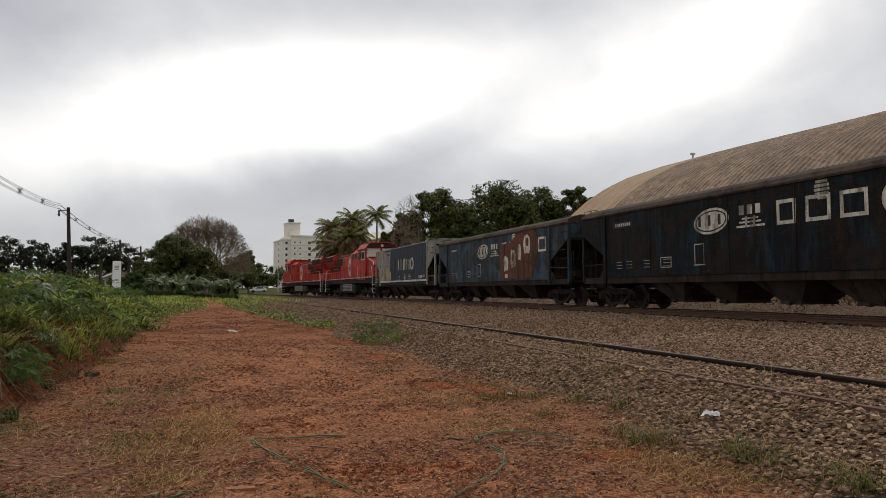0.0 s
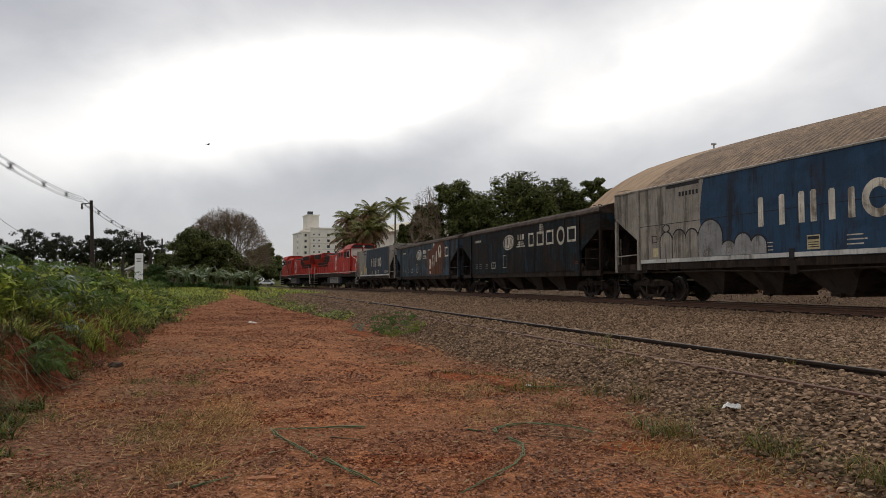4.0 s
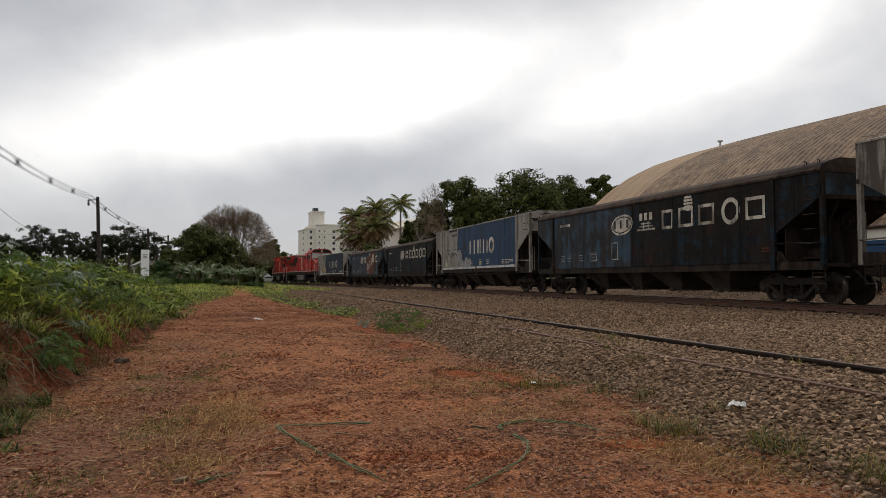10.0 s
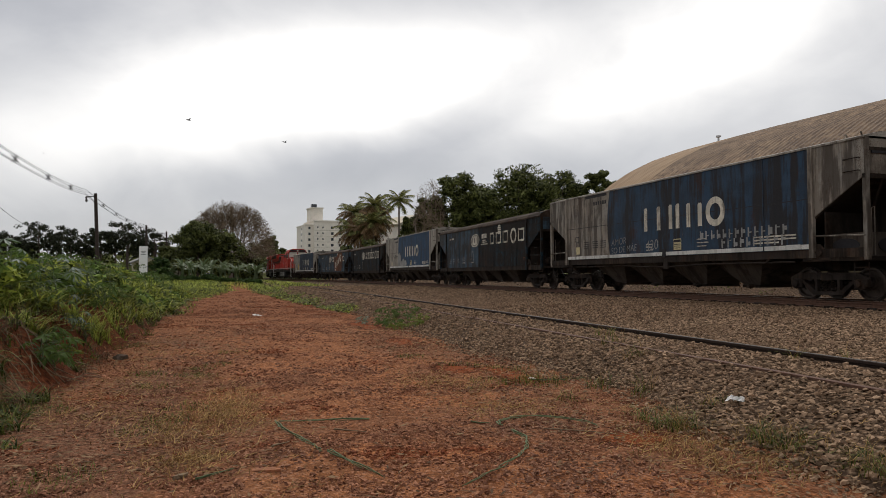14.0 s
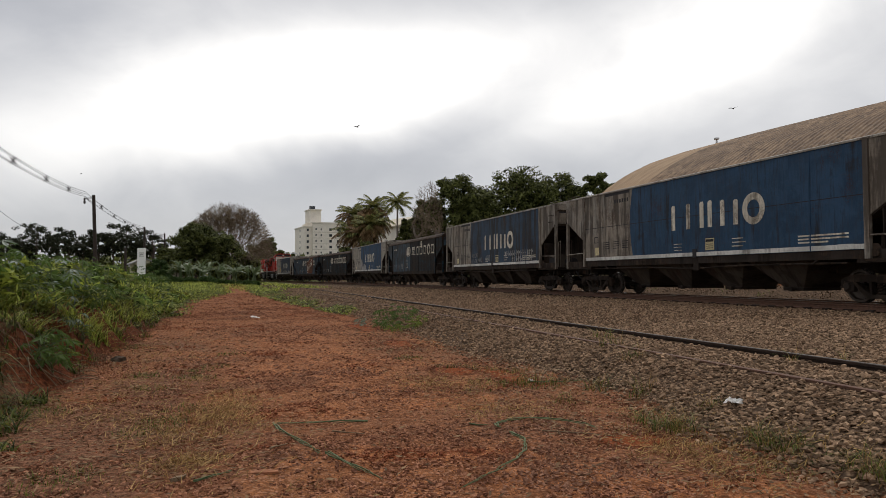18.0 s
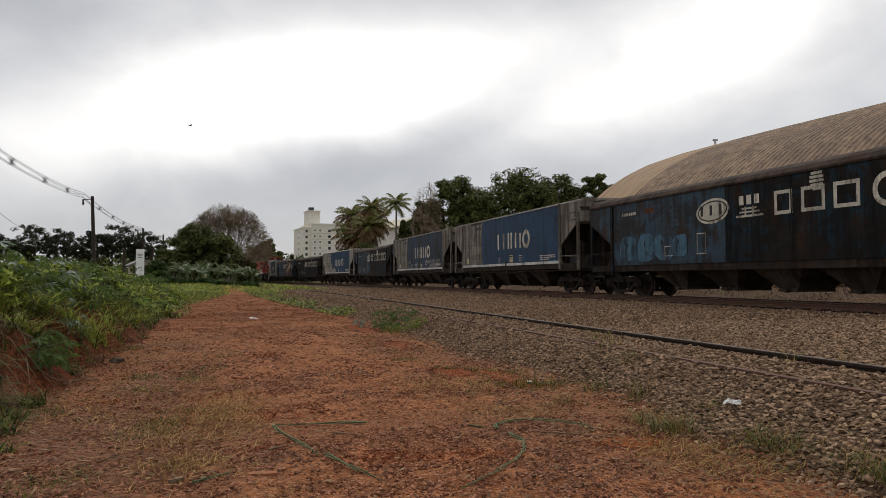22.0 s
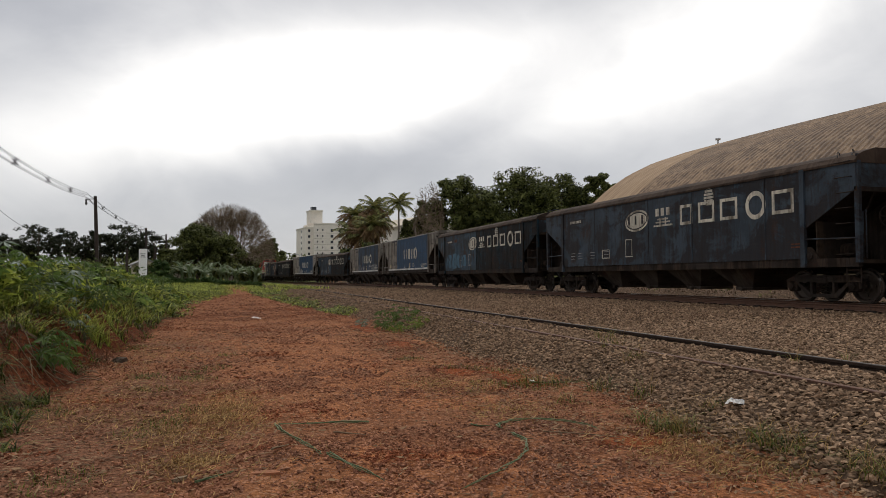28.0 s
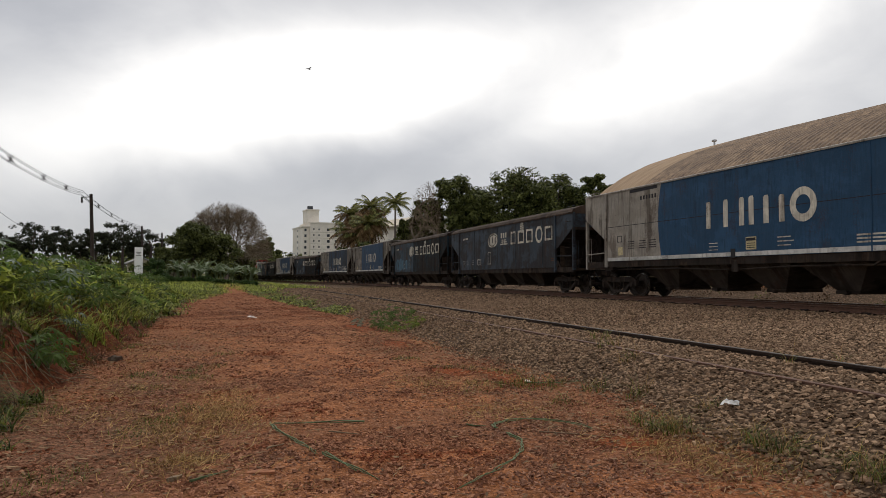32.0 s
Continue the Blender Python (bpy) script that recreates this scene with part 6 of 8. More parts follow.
def arch(cy, w, h, n=12):
    """A flat-footed shape with a rounded top, standing on the stripe."""
    z0, k = 1.43, min(w / 2, h * 0.55)
    return [(cy + w / 2, z0)] + [(cy + w / 2 * math.cos(math.pi * q / n), z0 + h - k + k * math.sin(math.pi * q / n)) for q in range(n + 1)] + [(cy - w / 2, z0)]


def tag_grey(wg):
    """Rounded throw-up letters, unreadable: three drawn in outline, three filled grey."""
    for i, (y, w, h, fill) in enumerate(((5.30, 0.62, 0.86, "paint_grey"), (4.62, 0.66, 0.90, "paint_grey"), (3.98, 0.60, 0.88, "paint_grey"), (3.12, 1.08, 1.10, "paint_tag"), (2.33, 0.56, 0.42, "paint_tag"), (1.73, 0.66, 0.60, "paint_tag"), (1.12, 0.58, 0.50, "paint_tag"))):
        plate(arch(y, w + 0.09, h + 0.05), wg, "ink_dark", "", "graffiti", 0.009 + 0.0004 * i)
        plate(arch(y, w, h), wg, fill, "rounded grey graffiti shape with a dark outline", "graffiti", 0.0125 + 0.0004 * i)
    plate(oval(5.30, 2.43, 0.20, 0.14), wg, "ink_dark", "", "graffiti", 0.009)
    plate(oval(5.30, 2.43, 0.15, 0.10), wg, "paint_grey", "", "graffiti", 0.0125)


def swollen(cy, cz, w, h, seed, n=30):
    """A soft, squarish swollen letter outline."""
    rng = random.Random(seed)
    p = [rng.uniform(0, 6.28) for k in range(2)]
    pts = []
    for k in range(n):
        a = 2 * math.pi * k / n
        ca, sa = math.cos(a), math.sin(a)
        g = 1 + 0.05 * math.sin(2 * a + p[0]) + 0.05 * math.sin(3 * a + p[1])
        pts.append((cy + w / 2 * g * math.copysign(abs(ca) ** 0.6, ca), cz + h / 2 * g * math.copysign(abs(sa) ** 0.6, sa)))
    return pts


def tag_blue(wg):
    """Swollen, dirty blue throw-up letters run into one another."""
    for i, (y, w, h) in enumerate(((5.80, 1.15, 0.92), (4.72, 1.00, 0.98), (3.72, 1.05, 0.86), (2.85, 0.80, 0.72))):
        plate(swollen(y, 1.70, w + 0.035, h + 0.035, 60 + i), wg, "ink_dark", "", "graffiti", 0.0075 + 0.0016 * i)
        plate(swollen(y, 1.70, w, h, 60 + i), wg, "paint_tag_blue", "rounded dirty blue graffiti shape", "graffiti", 0.0083 + 0.0016 * i)
        plate(oval(y + 0.08, 1.84, 0.05 * w, 0.10, 14), wg, "ink_dark", "", "graffiti", 0.0091 + 0.0016 * i)
    plate(rect(4.2, 4.8, 2.90, 3.09), wg, "paint_rust_tag", "rust-red patch of paint")


def tag_orange(wg):
    """A large orange-brown field with cream shapes."""
    plate([(-1.1, 1.2), (-1.0, 2.9), (-2.2, 2.95), (-3.6, 3.5), (-4.9, 3.5), (-5.3, 2.6), (-4.6, 1.2)], wg, "paint_rust_tag", "orange-brown field of graffiti", "graffiti", 0.015)
    for i, (y, z, w, h) in enumerate(((-1.75, 1.95, 0.55, 0.85), (-1.8, 1.35, 0.4, 0.22), (-2.6, 2.15, 0.6, 0.95), (-3.3, 2.45, 0.35, 0.9), (-4.1, 2.75, 0.75, 1.0))):
        plate(blob(y, z, w, h, 90 + i), wg, "paint_marks", "cream graffiti shape", "graffiti", 0.020)
    plate(blob(-4.15, 2.85, 0.28, 0.45, 99), wg, "paint_rust_tag", "", "graffiti", 0.024)
    plate(blob(-2.6, 2.2, 0.2, 0.45, 98), wg, "paint_rust_tag", "", "graffiti", 0.024)


def words(text, wg, y, z, size, material, label, tilt=0.0, slant=0.0, out=0.013, thick=-0.006):
    """Written words on the side that faces the dirt road; they run towards -Y."""
    cu = bpy.data.curves.new("words", "FONT")
    cu.body, cu.size, cu.shear, cu.offset, cu.extrude = text, size, slant, thick, 0.002
    ob = bpy.data.objects.new("words", cu)
    scene.collection.objects.link(ob)
    bpy.context.view_layer.update()
    me = bpy.data.meshes.new_from_object(ob.evaluated_get(bpy.context.evaluated_depsgraph_get()))
    bpy.data.objects.remove(ob)
    me.materials.clear()
    me.materials.append(MATS[material])
    o = new("graffiti", me)
    o.parent = wg
    o.matrix_basis = pose(-SIDE - out, y + ALONG[0], z) @ Matrix(((0, 0, -1, 0), (-1, 0, 0, 0), (0, 1, 0, 0), (0, 0, 0, 1))) @ Matrix.Rotation(tilt, 4, "Z")
    tagged(o, label)


def tag_scrawl(wg):
    """Hand-painted white words; a name stays as plain strokes."""
    words("AMOR", wg, 3.28, 1.74, 0.36, "paint_tag", "scrawled white word", 0.06, 0.15)
    words("SO DE MÃE", wg, 3.28, 1.44, 0.34, "paint_tag", "scrawled white words", 0.05, 0.1)
    words("420", wg, 1.02, 1.50, 0.50, "paint_tag", "scrawled white figures", 0.04, 0.1)
    words("E", wg, -1.02, 1.92, 0.17, "paint_marks", "small pale letter")
    rng = random.Random(8)
    for y, n, z in ((-1.92, 14, 1.84), (-2.9, 10, 1.56)):
        rows = [(y - 0.26 * k - 0.05, y - 0.26 * k, z - 0.11, z + 0.15) for k in range(n)] + [(y - 0.26 * k - 0.15, y - 0.26 * k - 0.05, z + rng.choice((-0.08, 0.0, 0.08)), z + rng.choice((-0.04, 0.04)) + 0.06) for k in range(n)]
        bars([(a, b, min(c, d), max(c, d) + 0.01) for a, b, c, d in rows], wg, "paint_tag", "scrawled white strokes of paint", "graffiti", 0.013)


def tag_yellow(wg):
    plate(blob(4.3, 1.95, 0.9, 1.0, 111), wg, "yellow_notice", "smeared yellowish paint", "graffiti", 0.012)
    plate(blob(3.5, 1.8, 0.7, 0.8, 112), wg, "paint_tag", "smeared pale paint", "graffiti", 0.013)


WAGONS = [
    ("r", "paint_grey", "paint_navy_worn", "dirty covered hopper wagon with a faded blue panel", [tag_yellow], 0.3),
    ("b", "paint_blue", "paint_blue", "blue covered hopper wagon with an orange graffiti field", [tag_orange]),
    ("b", "paint_soot", "paint_soot", "sooty black covered hopper wagon with pale owner's mark", []),
    ("r", "paint_grey", "paint_navy", "blue-panelled hopper wagon with grey rounded graffiti", [tag_grey], 0.32),
    ("b", "paint_blue", "paint_soot", "streaky blue covered hopper wagon with pale owner's mark", []),
    ("r", "paint_grimy", "paint_navy_worn", "blue-panelled hopper wagon with scrawled white strokes", [tag_scrawl], 0.31),
    ("r", "paint_grimy", "paint_navy", "blue-panelled hopper wagon with grimy pale ends", [], 0.31),
    ("b", "paint_blue", "paint_soot", "blue and black hopper wagon with pale blue graffiti", [tag_blue]),
    ("b", "paint_soot_blue", "paint_soot_blue", "dark dusty blue hopper wagon with pale owner's mark", []),
    ("r", "paint_grey", "paint_navy_clean", "clean blue-panelled hopper wagon with pale grey end", [], 0.31),
]
TRAIN = []                       # (thing, its place along the train)
place = 50.85
for k, (style, fr, re, lab, marks, *extra) in enumerate(WAGONS):
    TRAIN.append((hopper_wagon(style, fr, re, lab, marks, *extra), place))
    if k + 1 < len(WAGONS):
        place -= HALF[style] + GAP + HALF[WAGONS[k + 1][0]]


def engine(label):
    """A red diesel engine; its cab is at the -Y end."""
    en = tagged(empty("diesel_locomotive"), label, "locomotive", "engines of the train")
    P = "paint_red"

    def add(name, mat, f, lab="", parent=None):
        bm = B()
        f(bm)
        ob = part(name, bm, mat, parent or en, lab)
        if name in both or (name == "glass" and mat == "window_dark"):
            bm = B()
            f(bm)
            for v in bm.verts:
                v.co.x = -v.co.x
            bmesh.ops.reverse_faces(bm, faces=bm.faces[:])
            part(name, bm, mat, parent or en, lab)
        return ob
    both = ("edge_mark", "radiator_grille", "radiator_shade", "blower_duct", "hood_door", "cabinet_door", "door_gap", "cabinet_vent", "cab_window", "owner_badge", "badge_bar", "battery_box", "louvre")
    add("underframe", "underframe", lambda b: box(b, -1.40, 1.40, -11.8, 11.8, 1.34, 1.84, 0.03))
    add("walkway", P, lambda b: box(b, -1.46, 1.46, -11.2, 11.2, 1.845, 1.92))
    for k in range(36):
        y = -11.0 + k * 0.62
        add("edge_mark", "paint_stripe", lambda b: box(b, -1.485, -1.465, y, y + 0.34, 1.80, 1.90))
    add("long_hood", P, lambda b: box(b, -1.05, 1.05, -2.0, 11.0, 1.66, 4.16, 0.08))
    add("hood_roof", "ink_dark", lambda b: box(b, -0.95, 0.95, -1.8, 6.8, 4.15, 4.34, 0.05), "sooty black roof of the hood")
    add("auxiliary_cabin", P, lambda b: box(b, -1.40, 1.40, -5.58, -2.0, 1.66, 4.28, 0.05))
    add("auxiliary_roof", P, lambda b: prism(b, [(-1.3, 4.27), (-0.95, 4.62), (0.95, 4.62), (1.3, 4.27)], "y", -5.5, -2.2))
    rad = add("radiator", P, lambda b: prism(b, [(-1.05, 3.25), (-1.46, 3.80), (-1.46, 4.45), (-1.1, 4.60), (1.1, 4.60), (1.46, 4.45), (1.46, 3.80), (1.05, 3.25)], "y", 6.6, 11.2), "flared radiator housing")
    for y in (6.75, 8.95):
        add("radiator_grille", "underframe", lambda b: prism(b, [(-1.475, 3.84), (-1.475, 4.43), (-1.40, 4.43), (-1.40, 3.84)], "y", y, y + 2.1), "black radiator grille", rad)
    # plain dark box in place of the shade under the radiator's flare
    add("radiator_shade", "underframe", lambda b: box(b, -1.10, -1.04, 4.6, 10.6, 2.75, 3.3), "dark sheet standing in for the shade below the radiator")
    add("blower_duct", "underframe", lambda b: box(b, -1.12, -0.9, 3.6, 6.3, 3.35, 4.1, 0.04))
    for k in range(7):
        y = -1.2 + k * 0.82
        add("hood_door", P, lambda b: box(b, -1.085, -1.045, y - 0.37, y + 0.37, 1.8, 3.25, 0.015))
    for k in range(4):
        y = -5.1 + k * 0.82
        add("cabinet_door", P, lambda b: box(b, -1.435, -1.395, y - 0.36, y + 0.36, 1.85, 3.55, 0.015))
        add("door_gap", "ink_dark", lambda b: box(b, -1.41, -1.398, y + 0.385, y + 0.425, 1.8, 3.6))
    for y in (-4.9, -3.7):
        add("cabinet_vent", "ink_dark", lambda b: box(b, -1.425, -1.39, y, y + 0.8, 3.72, 4.2))
    add("cab", P, lambda b: prism(b, [(-1.46, 1.66), (-1.46, 4.42), (-1.18, 4.82), (-0.8, 4.93), (0.8, 4.93), (1.18, 4.82), (1.46, 4.42), (1.46, 1.66)], "y", -8.6, -5.6))
    add("cab_roof", P, lambda b: prism(b, [(-1.52, 4.40), (-1.22, 4.84), (-0.82, 4.96), (0.82, 4.96), (1.22, 4.84), (1.52, 4.40), (1.54, 4.46), (1.24, 4.91), (0.83, 5.04), (-0.83, 5.04), (-1.24, 4.91), (-1.54, 4.46)], "y", -8.95, -5.5))
    add("short_nose", P, lambda b: prism(b, [(-8.6, 1.66), (-8.6, 3.62), (-9.1, 3.50), (-10.7, 3.20), (-11.0, 2.9), (-11.15, 1.66)], "x", -1.28, 1.28))
    for s in (-1, 1):
        add("nose_edge", "paint_stripe", lambda b: tube(b, [(s * 1.29, -8.7, 3.63), (s * 1.29, -10.7, 3.22), (s * 1.29, -11.0, 2.9)], 0.035, 5), "pale edge of the nose")
    for x0, x1 in ((-1.34, -0.08), (0.08, 1.34)):
        w = add("windscreen", "paint_stripe", lambda b: box(b, x0, x1, -8.68, -8.605, 3.68, 4.50), "windscreen in a pale surround")
        # the sky's reflection is painted: a pale base colour on this glass
        add("glass", "lamp_glass", lambda b: box(b, x0 + 0.08, x1 - 0.08, -8.72, -8.685, 3.76, 4.42), "windscreen glass, its pale colour standing for the mirrored sky", w)
        add("number_board", "ink_dark", lambda b: box(b, x0 + 0.15, x1 - 0.12, -9.02, -8.955, 4.60, 4.86), "dark number board")
    for y0 in (-8.3, -6.95):
        fr = add("cab_window", "paint_stripe" if y0 < -8 else P, lambda b: box(b, -1.49, -1.455, y0 - 0.05, y0 + 1.1, 3.45, 4.28))
        add("glass", "window_dark", lambda b: box(b, -1.50, -1.492, y0 + 0.03, y0 + 1.02, 3.53, 4.2), "", fr)
    add("headlight", "lamp_glass", lambda b: lathe(b, [(-8.99, 0.05), (-9.03, 0.12), (-9.0, 0.13)], 12, "y", (0, 0, 4.72)))
    bd = add("owner_badge", "paint_stripe", lambda b: prism(b, oval(-0.4, 3.0, 0.78, 0.95), "x", -1.098, -1.088), "white round owner's badge")
    for k in range(3):
        add("badge_bar", P, lambda b: box(b, -1.106, -1.10, -0.82 + 0.32 * k, -0.66 + 0.32 * k, 2.6, 3.4), "", bd)
    add("fuel_tank", "ink_dark", lambda b: box(b, -1.34, 1.34, -3.6, 3.6, 0.42, 1.33, 0.15))
    bx = add("battery_box", "concrete", lambda b: box(b, -1.42, -1.335, -2.6, 1.6, 0.60, 1.28, 0.02), "grey louvred box")
    for k in range(4):
        add("louvre", "underframe", lambda b: box(b, -1.44, -1.422, -2.4, 1.4, 0.70 + 0.14 * k, 0.75 + 0.14 * k), "", bx)
    add("exhaust", "ink_dark", lambda b: box(b, -0.25, 0.25, 1.4, 2.2, 4.33, 4.5, 0.03))
    for s in (-1, 1):
        rl = empty("walkway_railing")
        rl.parent = en
        for k in range(15):
            y = -5.4 + k * 1.15
            add("stanchion", "paint_stripe" if k in (0, 14) else P, lambda b: tube(b, [(s * 1.44, y, 1.92), (s * 1.44, y, 2.95)], 0.024, 5), "", rl)
        add("hand_rail", P, lambda b: tube(b, [(s * 1.44, -5.4, 2.95), (s * 1.44, 10.7, 2.95)], 0.028, 5), "", rl)
    for e in (-1, 1):
        def mm(p, q):
            return (min(e * p, e * q), max(e * p, e * q))
        for q in (-1, 1):
            for z in (0.48, 0.82, 1.16):
                add("step", "paint_stripe", lambda b: box(b, q * 1.2 - 0.25, q * 1.2 + 0.25, *mm(11.3, 11.75), z, z + 0.05), "pale step iron")
            add("corner_rail", "paint_stripe", lambda b: tube(b, [(q * 1.46, e * 11.2, 0.5), (q * 1.46, e * 11.2, 2.0), (q * 1.44, e * 10.8, 2.75)], 0.035, 5), "pale corner handrail")
        add("pilot", "underframe", lambda b: box(b, -1.35, 1.35, *mm(11.75, 11.9), 0.3, 1.3, 0.02))
        add("end_railing", "paint_stripe", lambda b: [tube(b, [(q * 1.35, e * 11.8, 1.3), (q * 1.35, e * 11.8, 2.7), (q * 0.5, e * 11.8, 2.7), (q * 0.5, e * 11.8, 1.4)], 0.025, 5) for q in (-1, 1)])
        coupler(en, e, 11.75)
        bogie(en, e * 8.0, 1.9, 0.5)
        bogie(en, e * 5.6, 1.9, 0.5)
    return en


E2 = engine("red diesel locomotive with its cab facing the wagons")
E1 = engine("red leading diesel locomotive with a white round badge")
TRAIN.append((E2, TRAIN[0][1] + 20.4))
TRAIN.append((E1, TRAIN[0][1] + 45.0))


def run(t):
    """How far the train has rolled, in metres: it slows a little."""
    q = t / 32
    return 132.268 * q - 0.818 * q ** 2 - 8.366 * q ** 3


def on_track(s, turned=0):
    """The pose of a thing whose middle stands s metres along the line."""
    y = s - 0.13 * float(ramp01(s, BEND[0], BEND[0] + BEND[1]))
    return pose(float(main_x(y)), y, RAIL_Z + 0.002, 0, 0, heading(y) + turned)

# ---- the warehouse behind the line ----
def vault_profile(n=26):
    """Half of the barrel roof, from the eave to the ridge, then down again: (x, z)."""
    key = [(34.4, 4.15), (35.2, 5.6), (37.0, 8.1), (39.5, 10.2), (42.0, 11.8), (45.0, 13.2), (49.5, 14.7), (54.0, 15.6), (58.0, 15.95), (62.0, 15.6), (66.5, 14.7), (71.0, 13.2), (76.5, 10.2), (79.0, 8.1), (80.8, 5.6), (81.6, 4.15)]
    d = np.concatenate([[0], np.cumsum([math.dist(a, b) for a, b in zip(key, key[1:])])])
    s = np.linspace(0, d[-1], n)
    return list(zip(np.interp(s, d, [k[0] for k in key]), np.interp(s, d, [k[1] for k in key])))


def warehouse():
    wh = tagged(empty("warehouse"), "long grain warehouse with a rusty brown barrel roof", "warehouse")
    prof = vault_profile(48)

    def skin(name, y0, y1, mat, lift, lab):
        ys = np.arange(y0, y1 + 0.01, 0.14)
        V, F = [], []
        k = len(prof)
        for i, y in enumerate(ys):
            h = lift + (0.27 * float(ramp01(y, 34, 57.4)) if lift < 0.2 else 0.0) + (0.045 if i % 4 in (1, 2) else 0.0)
            for j, (x, z) in enumerate(prof):
                a, b = prof[max(0, j - 1)], prof[min(k - 1, j + 1)]
                t = Vector((b[0] - a[0], b[1] - a[1])).normalized()
                V.append((x - t.y * h, y, z + t.x * h))
        for i in range(len(ys) - 1):
            for j in range(k - 1):
                F.append((i * k + j, i * k + j + 1, (i + 1) * k + j + 1, (i + 1) * k + j))
        ob = mesh_np(name, V, F, mat, wh)
        if lab:
            ob["label"] = lab
    skin("roof", -46, 57.4, "vault_sheet", 0.03, "corrugated sheets, rust-streaked brown")
    skin("roof_end_bay", 57.45, 65.5, "vault_pale", 0.30, "paler corrugated end bay of the roof")
    for y in (-45.9, 65.3):
        bm = B()
        prism(bm, [(x + (0.3 if x < 58 else -0.3), max(0.2, z - 0.3)) for x, z in [(34.3, 0.2)] + prof + [(81.7, 0.2)]], "y", y - 0.15, y + 0.15)
        part("end_wall", bm, "wall_white", wh)
    bm = B()
    box(bm, 34.5, 34.8, -45.7, 63.6, 0.1, 4.1)
    part("side_wall", bm, "wall_white", wh, "white plastered side wall")
    bm = B()
    box(bm, 34.44, 34.49, -45.7, 63.6, 2.6, 3.4)
    part("wall_band", bm, "wall_blue", wh, "blue painted band along the wall")
    bm = B()
    box(bm, 34.45, 34.49, -45.7, 63.6, 0.1, 2.595)
    part("wall_base", bm, "wall_stained", wh, "stained ochre base of the wall")
    bm = B()
    tube(bm, [(34.28, -46, 4.12), (34.28, 57.4, 4.12)], 0.09, 8)
    part("gutter", bm, "rail_dark", wh, "dark rusty gutter under the roof edge")
    bm = B()
    tube(bm, [(50.6, 62.0, 14.4), (50.6, 62.0, 15.75)], 0.10, 10)
    tube(bm, [(50.6, 62.0, 15.75), (50.6, 62.0, 15.9)], 0.28, 10)
    part("roof_vent", bm, "lamp_grey", wh, "thin pale vent pipe on the ridge")
    for k in range(9):
        bm = B()
        y = 10 + 6.2 * k
        box(bm, 34.40, 34.5, y - 0.15, y + 0.15, 0.1, 4.1)
        part("pilaster", bm, "concrete", wh)


pale = Nodes("vault_pale", 0.8, 0, 0.3)
pale.world_pos()
pale.color(pale.mix(pale.step(pale.noise(1.4, 5, 0.7, (0.12, 1.6, 0.12)), 0.3, 0.7), (0.215, 0.133, 0.071), (0.37, 0.250, 0.145)))
warehouse()


def shed(x, y, w, d, h, ridge, wall, turn, label, tiles="tile_roof"):
    sh = tagged(empty("house", pose(x, y, float(land(x, y)), 0, 0, turn)), label, "house")
    bm = B()
    prism(bm, [(-w / 2, -0.5), (w / 2, -0.5), (w / 2, h), (0, ridge), (-w / 2, h)], "y", -d / 2, d / 2)
    part("wall", bm, wall, sh)
    for s in (-1, 1):
        bm = B()
        prism(bm, [(0, ridge + 0.02), (s * (w / 2 + 0.5), h - (ridge - h) / (w / 2) * 0.5 + 0.02), (s * (w / 2 + 0.5), h - (ridge - h) / (w / 2) * 0.5 + 0.2), (0, ridge + 0.2)], "y", -d / 2 - 0.4, d / 2 + 0.4)
        part("roof_slope", bm, tiles, sh)
    for k in (-1, 1):
        bm = B()
        box(bm, k * w * 0.22 - 0.5, k * w * 0.22 + 0.5, -d / 2 - 0.05, -d / 2 + 0.02, 1.0, 2.1)
        part("window", bm, "window_dark", sh)


WALL_BUSHES = [(29.6, 30.5, 3.2, 2.2)]
shed(-9.9, 112, 2.6, 6, 2.5, 3.1, "wall_cream", 12, "small cream house behind the roadside sign", "concrete")
shed(-6.5, 124, 4, 6, 2.4, 3.0, "wall_cream", 20, "low house with reddish walls behind the bushes")
shed(31.4, 116, 10, 12, 8.4, 10.2, "wall_white", 14, "tall white gabled building behind the palms", "wall_cream")


